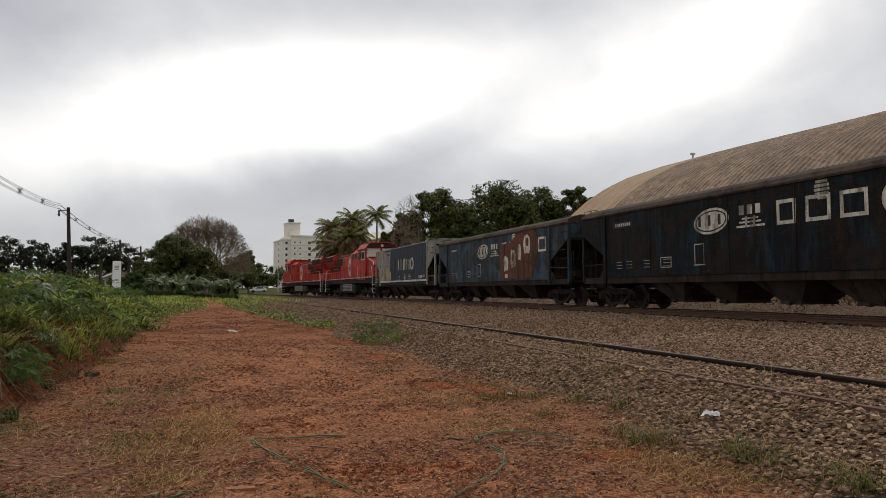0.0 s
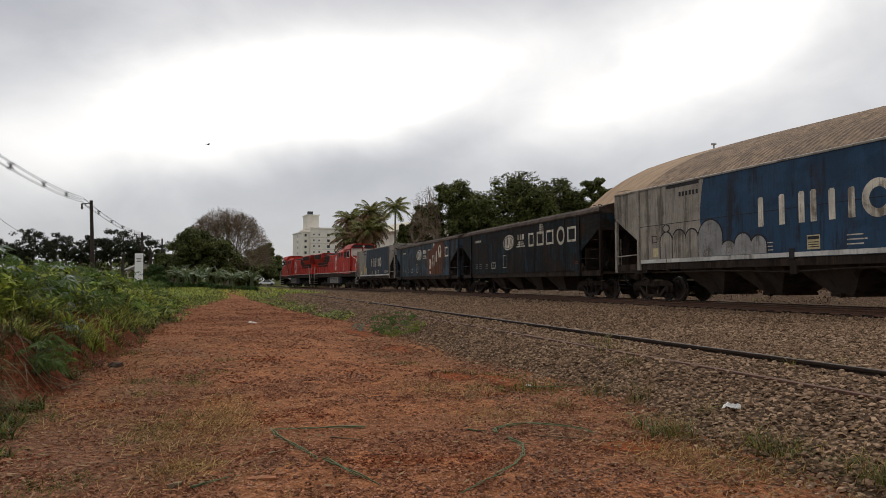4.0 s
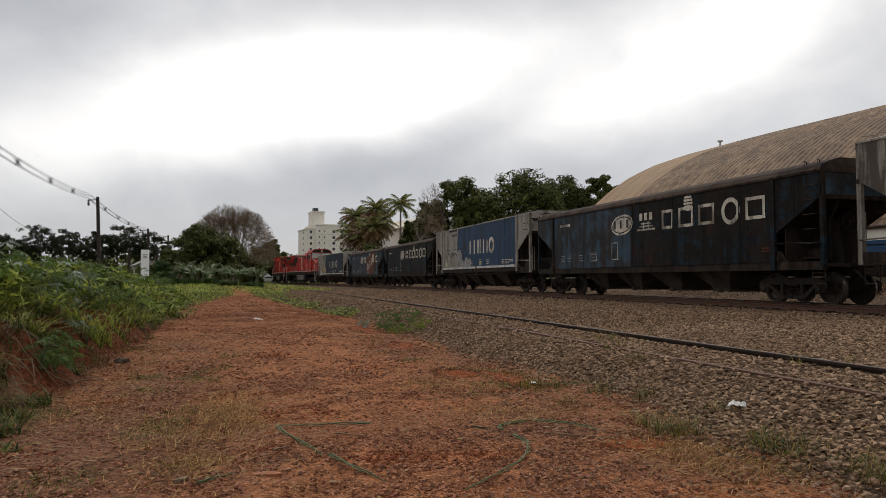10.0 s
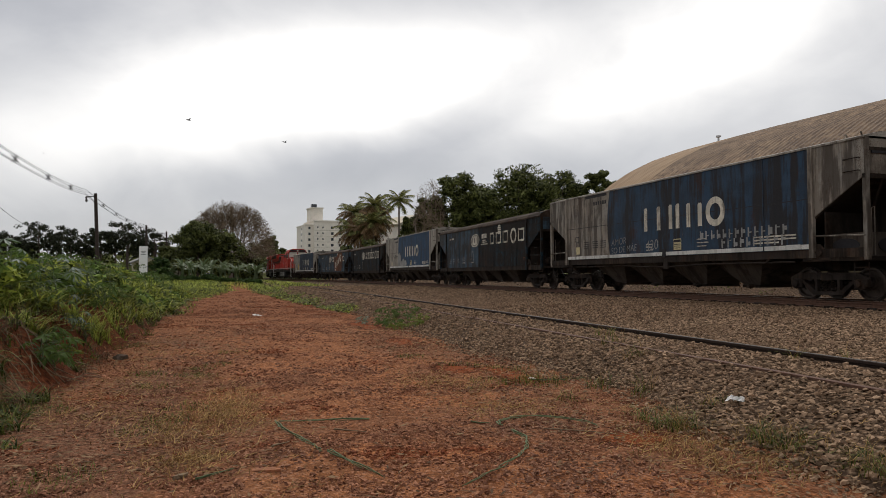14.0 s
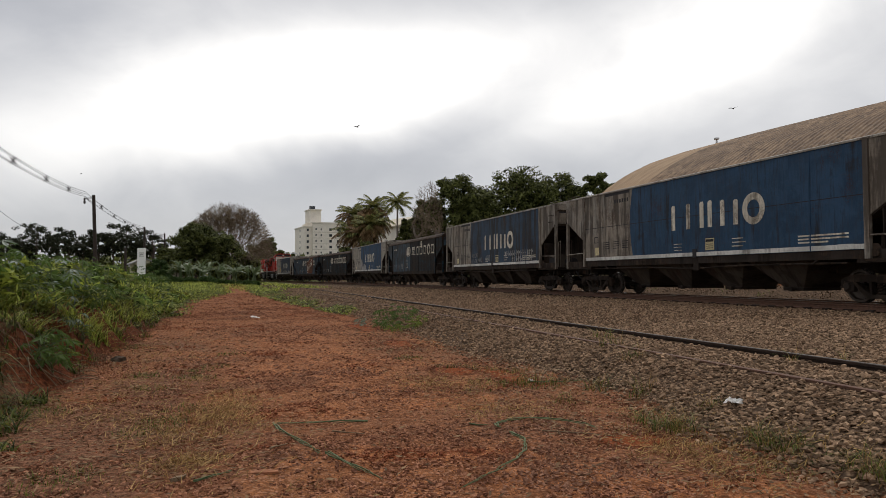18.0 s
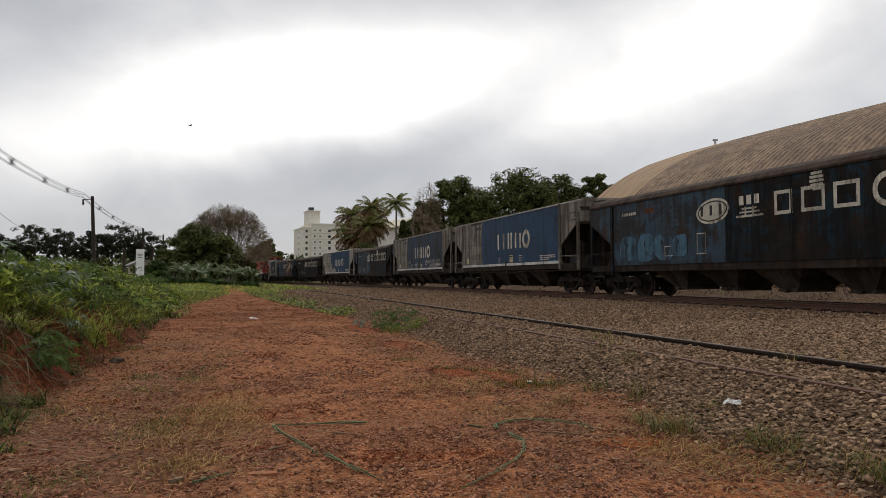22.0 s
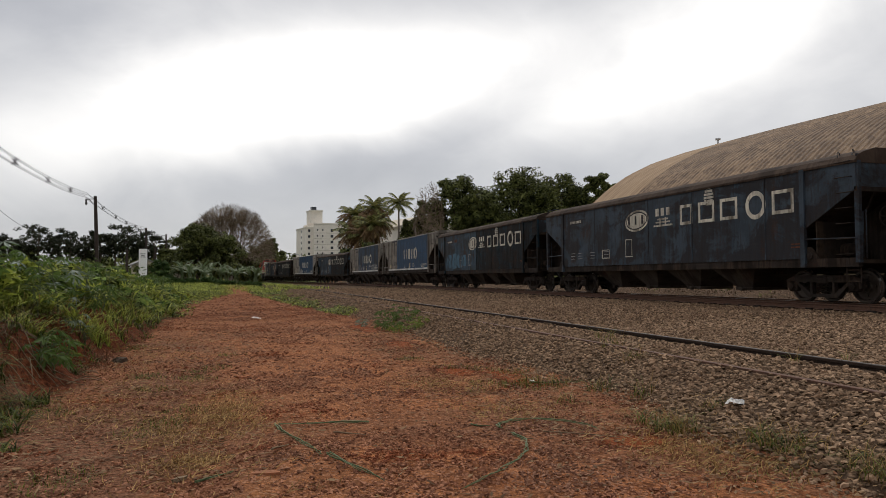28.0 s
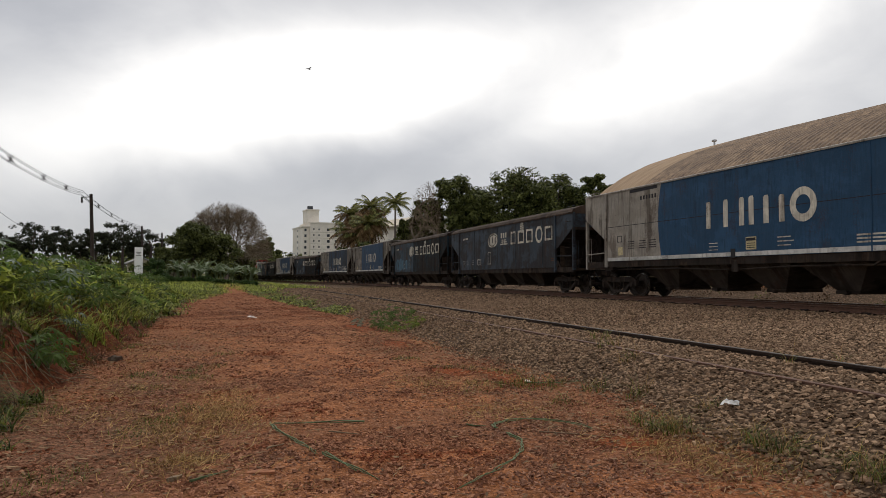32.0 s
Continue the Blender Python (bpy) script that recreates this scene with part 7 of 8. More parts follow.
def tower_block():
    """Pale flats with a water tower on the roof."""
    tb = tagged(empty("apartment_building", pose(52.6, 345, 0.6, 0, 0, 6)), "cream-white apartment block with small dark windows", "building")

    def blk(name, x0, x1, y0, y1, z0, z1, mat="wall_white", lab=""):
        bm = B()
        box(bm, x0, x1, y0, y1, z0, z1)
        return part(name, bm, mat, tb, lab)
    blk("wall", -12.6, -9.0, -6, 14, -2, 24.2)
    blk("wall", -8.99, 5.6, -8, 14, -2, 26.0)
    blk("parapet", -12.9, -8.9, -6.3, 14.2, 24.25, 24.8)
    blk("parapet", -9.2, 5.9, -8.3, 14.2, 26.05, 26.7)
    blk("water_tower", -9.6, -4.0, -4, 5, 26.7, 32.6)
    blk("tower_cap", -9.9, -3.7, -4.4, 5.4, 32.6, 33.1)
    blk("roof_tank", -8.6, -6.2, -1, 1.5, 33.1, 34.9, "window_dark", "dark tank on the roof")
    for f in range(9):
        z = 0.6 + f * 2.75
        for x in (-0.4, 3.4):
            blk("window", x - 0.62, x + 0.62, -8.12, -8.0, z, z + 1.25, "window_dark")
        for x in (-7.4, -4.9):
            blk("window", x - 0.3, x + 0.3, -8.12, -8.0, z + 0.3, z + 1.1, "window_dark")
        blk("window", -11.4, -10.4, -6.1, -6.0, z - 0.2, z + 1.0, "window_dark")
        blk("window", -12.7, -12.6, 2, 3.2, z - 0.2, z + 1.0, "window_dark")
        blk("floor_band", -9.0, 5.65, -8.06, -7.99, z - 0.75, z - 0.6, "wall_cream")


tower_block()


# ---- trees ----
def leaf_cloud(centres, radii, per, size, rng, flat=0.8, up=0.35):
    """Small leaf sprays on the outside of many clumps."""
    n = len(centres) * per
    c, r = np.repeat(centres, per, 0), np.repeat(radii, per)
    d = rng.normal(size=(n, 3))
    d /= np.linalg.norm(d, axis=1)[:, None]
    p = c + d * (r * (0.62 + 0.38 * rng.random(n)))[:, None] * np.array([1, 1, flat])
    nrm = d + rng.normal(0, 0.6, (n, 3)) + np.array([0, 0, up])
    nrm /= np.linalg.norm(nrm, axis=1)[:, None]
    t = np.cross(nrm, rng.normal(size=(n, 3)))
    t /= np.linalg.norm(t, axis=1)[:, None]
    b = np.cross(nrm, t)
    s = size * (0.5 + 0.9 * rng.random(n))[:, None]
    V = np.stack([p - t * s, p - b * s * 0.45, p + t * s, p + b * s * 0.45], 1).reshape(-1, 3)
    return V, np.arange(4 * n).reshape(-1, 4)


def bank_undergrowth():
    """Low leafy growth that fills the bank between the single weeds."""
    for n, mat, size, seed, lab in ((420, "leaf_weed", 0.078, 1, "yellow-green leafy undergrowth on the bank"), (180, "grass_dark", 0.095, 2, "dull green undergrowth on the bank"), (240, "leaf_castor", 0.125, 3, "dark lobed-leaf undergrowth on the bank")):
        rng = np.random.default_rng(seed + 400)
        y = 11.5 + 31 * rng.random(n) ** 1.1
        dd = 0.85 - 0.7 * ramp01(y, 16, 24) + 7.0 * rng.random(n) ** 1.4
        x = bank_x(y) - dd
        keep = (vnoise(x, y, 1.2, 140 + seed) > 0.42) & seen(x, y)
        x, y, dd = x[keep], y[keep], dd[keep]
        ground = land(x, y)
        top = (0.22 + 0.40 * ramp01(dd, 0.5, 1.6)) * (0.55 + 0.75 * vnoise(x, y, 0.9, 150)) * (1 - 0.45 * ramp01(y, 26, 36))
        cen = np.concatenate([np.stack([x + rng.normal(0, 0.1, len(x)), y + rng.normal(0, 0.1, len(x)), ground + top * f], -1) for f in (0.25, 0.6, 0.88)])
        r = np.concatenate([0.30 + 0 * x, 0.24 + 0 * x, 0.15 + 0 * x]) * rng.uniform(0.7, 1.2, 3 * len(x))
        V, F = leaf_cloud(cen, r, 36, size, rng, 0.9, 0.5)
        tagged(mesh_np("undergrowth", V, F, mat), lab, "undergrowth", kind="stuff")


bank_undergrowth()


def broad_tree(x, y, h, w, base, seed, mat="leaf_dark", label="dense dark green broad-leaved tree", clumps=60, per=80, size=0.24, ripple=0.35, bark="bark", name="tree", z=None):
    """A tapered trunk with limbs; the crown is made of rounded boughs, each a heap of leaf clumps."""
    rng = np.random.default_rng(seed)
    z = float(land(x, y)) if z is None else z
    tr = tagged(empty(name, pose(x, y, z)), label, "tree", "trees round the line")
    bm = B()
    tube(bm, [(0, 0, -0.2), (0.1, 0, base * 0.6), (0.0, 0.15, base), (0.2, 0.1, h * 0.65)], 0.028 * h + 0.05, 8, 0.05)
    part("trunk", bm, bark, tr)
    boughs = []
    count = max(7, clumps // 3)
    for k in range(count):
        a = k * 2.399 + rng.uniform(-0.5, 0.5)
        up = ((k + 0.5) / count) ** 0.85
        reach = w / 2 * math.sqrt(max(0.0, 1 - (max(0.0, up - 0.35) / 0.70) ** 2)) * math.sqrt(0.25 + 0.75 * rng.random()) * 0.92 * (1 + ripple * rng.uniform(-0.4, 0.4))
        br = w * rng.uniform(0.17, 0.25)
        boughs.append((reach * math.cos(a), reach * math.sin(a), base + br * 0.5 + up * (h - base - 1.3 * br), br))
    cen, rad = [], []
    for bx, by, bz, br in boughs:
        for _ in range(7):
            d = rng.normal(size=3)
            d /= np.linalg.norm(d)
            d[2] = abs(d[2]) * 0.9 - 0.2
            cen.append((bx + d[0] * br * 0.70, by + d[1] * br * 0.70, bz + d[2] * br * 0.62))
            rad.append(br * rng.uniform(0.36, 0.52))
    for bx, by, bz, br in boughs[::4]:
        bm = B()
        e = Vector((bx, by, bz))
        st = Vector((0.05, 0.08, base * 0.75 + rng.random() * (h - base) * 0.3))
        tube(bm, [st, st.lerp(e, 0.5) + Vector((0, 0, -0.3)), e], 0.012 * h, 5, 0.02)
        part("limb", bm, bark, tr)
    cen, rad = np.array(cen), np.array(rad)
    V, F = leaf_cloud(cen, rad, max(24, int(per * 0.62)), size, rng, 0.8, 0.7)
    V2, F2 = leaf_cloud(np.array([q[:3] for q in boughs]), np.array([0.66 * q[3] for q in boughs]), 36, size * 2.2, rng)
    mesh_np("crown", np.concatenate([V, V2]), np.concatenate([F, F2 + len(V)]), mat, tr)
    return tr


def pine(x, y, h, w, seed):
    """A thin tree: a bare forked stem with flat dark tufts at the ends of its limbs."""
    rng = np.random.default_rng(seed)
    z = float(land(x, y))
    tr = tagged(empty("pine_tree", pose(x, y, z)), "thin dark tree with tufted open crown", "tree", "dark pines behind the verge")
    bm = B()
    tube(bm, [(0, 0, -0.2), (0.15, 0, h * 0.4), (0.05, 0.1, h * 0.75), (0.2, 0, h * 0.97)], 0.19, 7, 0.05)
    part("trunk", bm, "bark", tr)
    cen, rad = [], []
    for k in range(13):
        f = 0.50 + 0.46 * (k + rng.random()) / 13
        a = k * 2.4 + rng.uniform(-0.5, 0.5)
        r = w / 2 * rng.uniform(0.45, 1.0) * math.sqrt(max(0.08, 1 - ((f - 0.72) / 0.30) ** 2))
        e = Vector((r * math.cos(a), r * math.sin(a), h * f))
        bm = B()
        tube(bm, [(0.1, 0, h * f - r * 0.6 - 0.3), (e.x * 0.5, e.y * 0.5, h * f - r * 0.3), e], 0.07, 5, 0.02)
        part("limb", bm, "bark", tr)
        for _ in range(6):
            cen.append((e.x + rng.normal(0, 0.13 * w), e.y + rng.normal(0, 0.13 * w), min(h, e.z + rng.normal(0.1, 0.05 * w))))
            rad.append(rng.uniform(0.07, 0.13) * w)
    V, F = leaf_cloud(np.array(cen), np.array(rad), 44, 0.19, rng, 0.7, 0.6)
    mesh_np("crown", V, F, "leaf_pine", tr)


def bare_tree(x, y, h, w, seed):
    """A leafless dome of fine twigs."""
    rng = random.Random(seed)
    tr = tagged(empty("bare_tree", pose(x, y, float(land(x, y)))), "large leafless tree with a rounded brown dome of twigs", "tree")
    limbs, twigs = B(), B()
    tips = []

    def grow(p, d, L, r, depth):
        e = p + d * L
        bm = limbs if depth < 3 else twigs
        tube(bm, [p, p.lerp(e, 0.5) + Vector([rng.uniform(-0.06, 0.06) * L for _ in range(3)]), e], r, 5 if depth < 3 else 3, r * 0.65, caps=False)
        if depth == 6:
            tips.append(e)
            return
        for _ in range(3 if depth < 4 else 4):
            v = (d + Vector((rng.gauss(0, 0.42), rng.gauss(0, 0.42), rng.gauss(0.06, 0.25)))).normalized()
            grow(e, v, L * rng.uniform(0.66, 0.86), max(0.028, r * 0.62), depth + 1)
    for k in range(4):
        a = k * 1.57 + 0.4
        grow(Vector((0, 0, h * 0.20)), Vector((math.cos(a) * 0.62, math.sin(a) * 0.62, 0.9)).normalized(), h * 0.23, 0.28, 1)
    tube(limbs, [(0, 0, -0.2), (0, 0, h * 0.21)], 0.5, 8, 0.42)
    for bm in (limbs, twigs):
        for v in bm.verts:
            q = Vector((v.co.x / (w / 2), v.co.y / (w / 2), max(0.0, v.co.z - h * 0.30) / (h * 0.70)))
            if q.length > 1.0:
                v.co = Vector((v.co.x / q.length, v.co.y / q.length, h * 0.30 + (v.co.z - h * 0.30) / q.length if v.co.z > h * 0.30 else v.co.z))
    # the finest twigs: a haze of slivers that point outwards
    rg = np.random.default_rng(seed)
    n = int(48 * w * w)
    q = rg.normal(size=(n, 3))
    q[:, 2] = np.abs(q[:, 2]) - 0.12
    q /= np.linalg.norm(q, axis=1)[:, None]
    rad = 0.45 + 0.55 * rg.random(n) ** 0.45
    rad *= 1 - 0.12 * vnoise(q[:, 0] * 6 + 20, q[:, 1] * 6 + q[:, 2] * 5 + 20, 1.0, 5)
    p = q * rad[:, None] * np.array([w / 2, w / 2, h * 0.66]) + np.array([0, 0, h * 0.33])
    dv = q + rg.normal(0, 0.45, (n, 3))
    dv /= np.linalg.norm(dv, axis=1)[:, None]
    sd = np.cross(dv, rg.normal(size=(n, 3)))
    sd *= (0.022 + 0.026 * rg.random(n))[:, None] / np.linalg.norm(sd, axis=1)[:, None]
    ll = (0.5 + 0.7 * rg.random(n))[:, None]
    V = np.stack([p - sd, p + sd, p + dv * ll], 1).reshape(-1, 3)
    tagged(mesh_np("twig_haze", V, np.arange(3 * n).reshape(-1, 3), "leaf_bare", tr), kind="stuff")
    part("branch_frame", limbs, "bark_grey", tr)
    tagged(part("twig_crown", twigs, "leaf_bare", tr), kind="stuff")


def palm(x, y, h, seed, kind="coconut", n=20, L=3.6):
    rng = random.Random(seed)
    pm = tagged(empty("palm_tree", pose(x, y, float(land(x, y)))), "coconut palm with drooping, partly dry fronds" if kind == "coconut" else "slender palm with a pale trunk and feathery crown", "palm", "palms behind the line")
    bm = B()
    lx, ly = rng.uniform(-0.8, 0.8), rng.uniform(-0.8, 0.8)
    tube(bm, [(0, 0, -0.2), (lx * 0.2, ly * 0.2, h * 0.35), (lx * 0.6, ly * 0.6, h * 0.7), (lx, ly, h)], 0.17, 8, 0.11)
    part("trunk", bm, "bark_grey", pm)
    for k in range(n):
        bm = B()
        a = k * 2.399 + rng.uniform(-0.2, 0.2)
        f = k / n
        rise = 1.45 - (2.25 if kind == "coconut" else 1.75) * f + rng.uniform(-0.15, 0.15)
        d = Vector((math.cos(a), math.sin(a), 0))
        pts = []
        p, e = Vector((lx, ly, h)), rise
        for s in range(9):
            pts.append(p.copy())
            p = p + (d * math.cos(e) + Vector((0, 0, math.sin(e)))) * (L / 8)
            e -= 0.13 + 0.05 * (1 - f)
        tube(bm, pts, 0.03, 4, 0.008, caps=False)
        side = Vector((-d.y, d.x, 0))
        for s in range(1, 8):
            for q in (0.0, 0.33, 0.66):
                c = pts[s].lerp(pts[s + 1], q)
                ax = (pts[s + 1] - pts[s]).normalized()
                ll = L * 0.27 * math.sin(math.pi * min(1, (s + q + 0.8) / 9)) + 0.12
                for sg in (-1, 1):
                    tip = c + (side * sg * 0.8 + ax * 0.55 + Vector((0, 0, -0.45 - 0.3 * rng.random()))) * ll
                    w = ax * 0.075
                    bm.faces.new([bm.verts.new(c - w), bm.verts.new(c + w), bm.verts.new(tip)])
        part("frond", bm, "leaf_palm_dry" if (kind == "coconut" and f > 0.55) or rng.random() < 0.10 else "leaf_palm", pm)


def banana(x, y, h, seed):
    rng = random.Random(seed)
    bp = tagged(empty("banana_plant", pose(x, y, float(land(x, y)), rng.uniform(-12, 12), rng.uniform(-14, 14), 0)), "banana plant with broad torn green leaves", "plant", "banana plants by the crossing")
    bm = B()
    tube(bm, [(0, 0, -0.1), (0, 0, h * 0.5)], 0.13, 7, 0.09)
    part("stem", bm, "leaf_banana", bp)
    for k in range(rng.randint(5, 8)):
        bm = B()
        a, e = k * 2.4 + rng.uniform(-0.6, 0.6), rng.uniform(0.95, 1.5)
        d = Vector((math.cos(a), math.sin(a), 0))
        s = Vector((-d.y, d.x, 0))
        p, L = Vector((0, 0, h * rng.uniform(0.28, 0.48))), h * rng.uniform(0.36, 0.72)
        rows = []
        for i in range(8):
            w = 0.19 * math.sin(math.pi * min(1.0, (i + 0.4) / 7.6)) * (0.75 if i % 2 else 1)
            rows.append((bm.verts.new(p + s * w + Vector((0, 0, -0.08))), bm.verts.new(p), bm.verts.new(p - s * w + Vector((0, 0, -0.08)))))
            p = p + (d * math.cos(e) + Vector((0, 0, math.sin(e)))) * (L / 7)
            e -= 0.20
        for u, v in zip(rows, rows[1:]):
            bm.faces.new((u[0], u[1], v[1], v[0]))
            bm.faces.new((u[1], u[2], v[2], v[1]))
        part("leaf", bm, "leaf_banana", bp)


# dark pines on the skyline behind the bank
rt = random.Random(5)
for x, y, h, w in [(-35.6, 148, 7.6, 5.2), (-30.8, 146, 9.8, 6.0), (-25.4, 145, 8.8, 6.0), (-20.1, 143, 8.4, 5.6), (-15.4, 142, 9.6, 6.4), (-10.7, 140, 8.4, 4.8), (-33.1, 147, 6.4, 4.4), (-22.8, 144, 7.2, 4.4), (-12.9, 141, 7.2, 4.4), (-17.6, 143, 8.0, 4.6), (-28.2, 150, 8.0, 4.6), (-38.5, 150, 8.4, 5.4)]:
    pine(x, y, h, w, rt.randint(0, 9999))
for i in range(12):
    x = -40 + i * 3.3 + rt.uniform(-0.8, 0.8)
    broad_tree(x, 130 + rt.uniform(-3, 14), rt.uniform(1.4, 2.9), rt.uniform(3.0, 4.6), 0.3, rt.randint(0, 9999), "leaf_dark", "dark bush below the pines", 22, 70, 0.24, 0.4, name="bush")
# the group beside the crossing
broad_tree(-2.6, 117, 9.2, 7.8, 1.0, 21, "leaf_dark", "dense dark evergreen tree beside the bare tree", 90, 150, 0.16)
broad_tree(0.6, 119, 8.4, 6.8, 1.0, 22, "leaf_dark", "dense dark evergreen tree beside the bare tree", 70, 150, 0.16)
broad_tree(-6.5, 121, 5.4, 5, 0.8, 26, "leaf_dark", "dark bushy tree beside the verge", 40, 80, 0.25)
bare_tree(3.0, 150, 16.2, 18.6, 3)
for x, y, h, w in [(7.7, 197, 7.6, 9.5), (11.2, 201, 6.8, 9.0), (14.8, 199, 6.4, 8.0), (18.6, 203, 5.6, 8.0), (16.0, 264, 13.4, 10.0), (19.6, 266, 15.0, 7.2), (17.6, 262, 9.0, 9), (21.0, 268, 11.4, 6.5)]:
    broad_tree(x, y, h, w, 1.4, rt.randint(0, 9999), "leaf_dark", "dark tree behind the level crossing", 34, 70, 0.36, 0.5)
broad_tree(6.6, 160, 7.0, 6, 1.4, 913, "leaf_dark", "dark tree behind the level crossing", 34, 70, 0.3, 0.5)
for x, y, h, w in [(24.5, 190, 6.4, 9), (29.5, 195, 7.0, 9), (34, 195, 5.5, 8), (3.0, 158, 6.0, 9), (-3, 150, 6.5, 9), (4.6, 175, 5.0, 8)]:
    broad_tree(x, y, h, w, 0.6, rt.randint(0, 9999), "leaf_dark", "low dark bush beyond the crossing", 34, 70, 0.3, 0.4, name="bush")
for i in range(24):
    banana(-5.2 + i * 0.50 + rt.uniform(-0.5, 0.5), rt.uniform(101, 110), rt.uniform(2.4, 3.5) + 0.9 * rt.random() ** 2, rt.randint(0, 9999))
for i in range(9):
    broad_tree(-7.5 + i * 1.6 + rt.uniform(-0.4, 0.4), rt.uniform(97, 100), rt.uniform(0.5, 1.1), rt.uniform(1.2, 2.4), 0.1, rt.randint(0, 9999), "leaf_mid", "low green shrub before the banana plants", 14, 60, 0.13, 0.5, name="bush")
broad_tree(-7.0, 104, 3.3, 2.8, 0.3, 812, "leaf_mid", "rounded green bush beside the sign", 30, 80, 0.14, 0.4, name="bush")
for x, y, h, w in [(2.6, 111, 3.6, 5.0), (5.4, 112, 3.0, 3.4), (-1.5, 111, 3.2, 4.5), (4.6, 107, 2.2, 2.6), (-5.2, 112, 3.2, 4.2), (-8.4, 107, 2.8, 3.5)]:
    broad_tree(x, y, h, w, 0.3, rt.randint(0, 9999), "leaf_dark", "dark bush among the banana plants", 18, 60, 0.2, 0.4, name="bush")
for x, y, h, w in WALL_BUSHES:
    broad_tree(x, y, h, w, 0.4, rt.randint(0, 9999), "leaf_mid", "leafy green bush before the warehouse wall", 30, 110, 0.09, 0.4, name="bush")
# palms and tall trees beyond the line
for x, y, h in [(18.2, 99, 7.0), (19.3, 101, 9.4), (20.6, 97, 10.0), (21.6, 99, 8.6), (19.6, 95, 6.2), (22.3, 102, 8.4), (20.8, 94, 7.4)]:
    palm(x, y, h, rt.randint(0, 9999), "coconut", 30, 3.0)
palm(23.4, 92, 10.2, 81, "royal", 17, 2.5)
for x, y, h, w, base in [(29.9, 87.0, 14.0, 7.4, 1.0), (38.9, 87.2, 15.7, 8.8, 1.4), (45.4, 88.3, 15.0, 8.6, 1.6), (48.9, 84.1, 14.3, 5.0, 2.5), (51.2, 83.6, 13.0, 3.6, 2.0), (33.8, 90.5, 13.2, 7.6, 1.0), (41.6, 90.8, 14.4, 8.0, 1.4), (48.4, 90.5, 13.2, 6.6, 1.0), (25.2, 91.5, 8.6, 4.0, 1.0), (32.8, 85.0, 11.6, 7.0, 0.6), (40.8, 84.5, 12.4, 7.4, 0.6), (27.2, 90.0, 11.0, 5.0, 1.0)]:
    broad_tree(x, y, h, w, base, rt.randint(0, 9999), "leaf_dark", "tall dense tree standing behind the line", 96, 120, 0.16, 0.22)
bare_tree(26.0, 86.4, 12.9, 4.4, 9)
for i in range(16):
    x = 17 + i * 2.4 + rt.uniform(-0.8, 0.8)
    broad_tree(x, 84 + rt.uniform(-4, 8) - 0.3 * i, rt.uniform(4.0, 6.8) if x > 24 else rt.uniform(4.6, 5.8), rt.uniform(4.0, 6.0), 0.4, rt.randint(0, 9999), "leaf_dark", "dark undergrowth behind the line", 22, 70, 0.22, 0.4, name="bush")


def far_woods():
    rng = np.random.default_rng(61)
    c, r = [], []
    for i in range(900):
        x = rng.uniform(-330, 330)
        y = 300 + 120 * rng.random() + abs(x) * 0.05
        top = 9 + 5 * vnoise(np.array([x]), np.array([0.0]), 22, 3)[0] + (4 if -40 < x < 40 else 0)
        c.append((x, y, 2.0 + top * rng.random()))
        r.append(rng.uniform(2.0, 4.2))
    V, F = leaf_cloud(np.array(c), np.array(r), 34, 1.15, rng)
    tagged(mesh_np("far_woods", V, F, "leaf_dark"), "dark band of distant woods on the skyline", "woods", kind="stuff")


far_woods()


# ---- poles, cables, sign, lamp ----
def cable_pole(x, y, h, lean, label, arm=True):
    p = tagged(empty("utility_pole", pose(x, y, float(land(x, y)) - 0.3, 0, lean, 0)), label, "utility pole", "utility poles")
    bm = B()
    tube(bm, [(0, 0, 0), (0, 0, h + 0.3)], 0.19, 10, 0.13)
    part("shaft", bm, "pole_wood", p)
    if arm:
        bm = B()
        tube(bm, [(0, 0, h + 0.05), (-0.75, 0, h + 0.05)], 0.04, 6)
        tube(bm, [(0, 0, h - 0.55), (-0.6, 0, h + 0.02)], 0.025, 5)
        part("bracket", bm, "porcelain", p)
        bm = B()
        lathe(bm, [(h - 0.45, 0.05), (h - 0.3, 0.11), (h - 0.15, 0.06), (h, 0.1), (h + 0.04, 0.03)], 8, "z", (-0.72, 0, 0))
        part("insulator", bm, "porcelain", p)
    return p


cable_pole(-9.5, 67, 8.2, -2.2, "tall dark power pole leaning slightly, with a bracket arm")
cable_pole(-9.05, 107, 7.6, -1.0, "dark power pole beside a white sign")
cable_pole(-7.7, 128, 7.6, -1.0, "distant dark power pole")
cable_pole(-7.3, -5, 8.4, -1.0, "tall dark power pole standing on the bank")
cable_pole(-10.4, 96, 4.4, 0.0, "short grey post by the houses", False)
cable_pole(-8.3, 112, 5.0, 0.0, "short grey post behind the sign", False)


def span(p, q, sag, name, label, offs, spacers=0):
    p, q = Vector(p), Vector(q)
    root = tagged(empty(name), label, "cable")

    def at(f):
        return p.lerp(q, f) - Vector((0, 0, sag * 4 * f * (1 - f)))
    for o in offs:
        bm = B()
        tube(bm, [at(k / 16) + Vector(o) for k in range(17)], 0.016, 4, caps=False)
        part("cable", bm, "cable_black", root)
    for k in range(spacers):
        c = at((k + 1) / (spacers + 1))
        bm = B()
        for a in range(4):
            v = Vector((math.cos(a * 1.571 + 0.78), 0, math.sin(a * 1.571 + 0.78)))
            tube(bm, [c, c + v * 0.22], 0.03, 5)
        tube(bm, [c - Vector((0, 0, 0.2)), c + Vector((0, 0, 0.2))], 0.028, 5)
        part("spacer", bm, "porcelain", root)


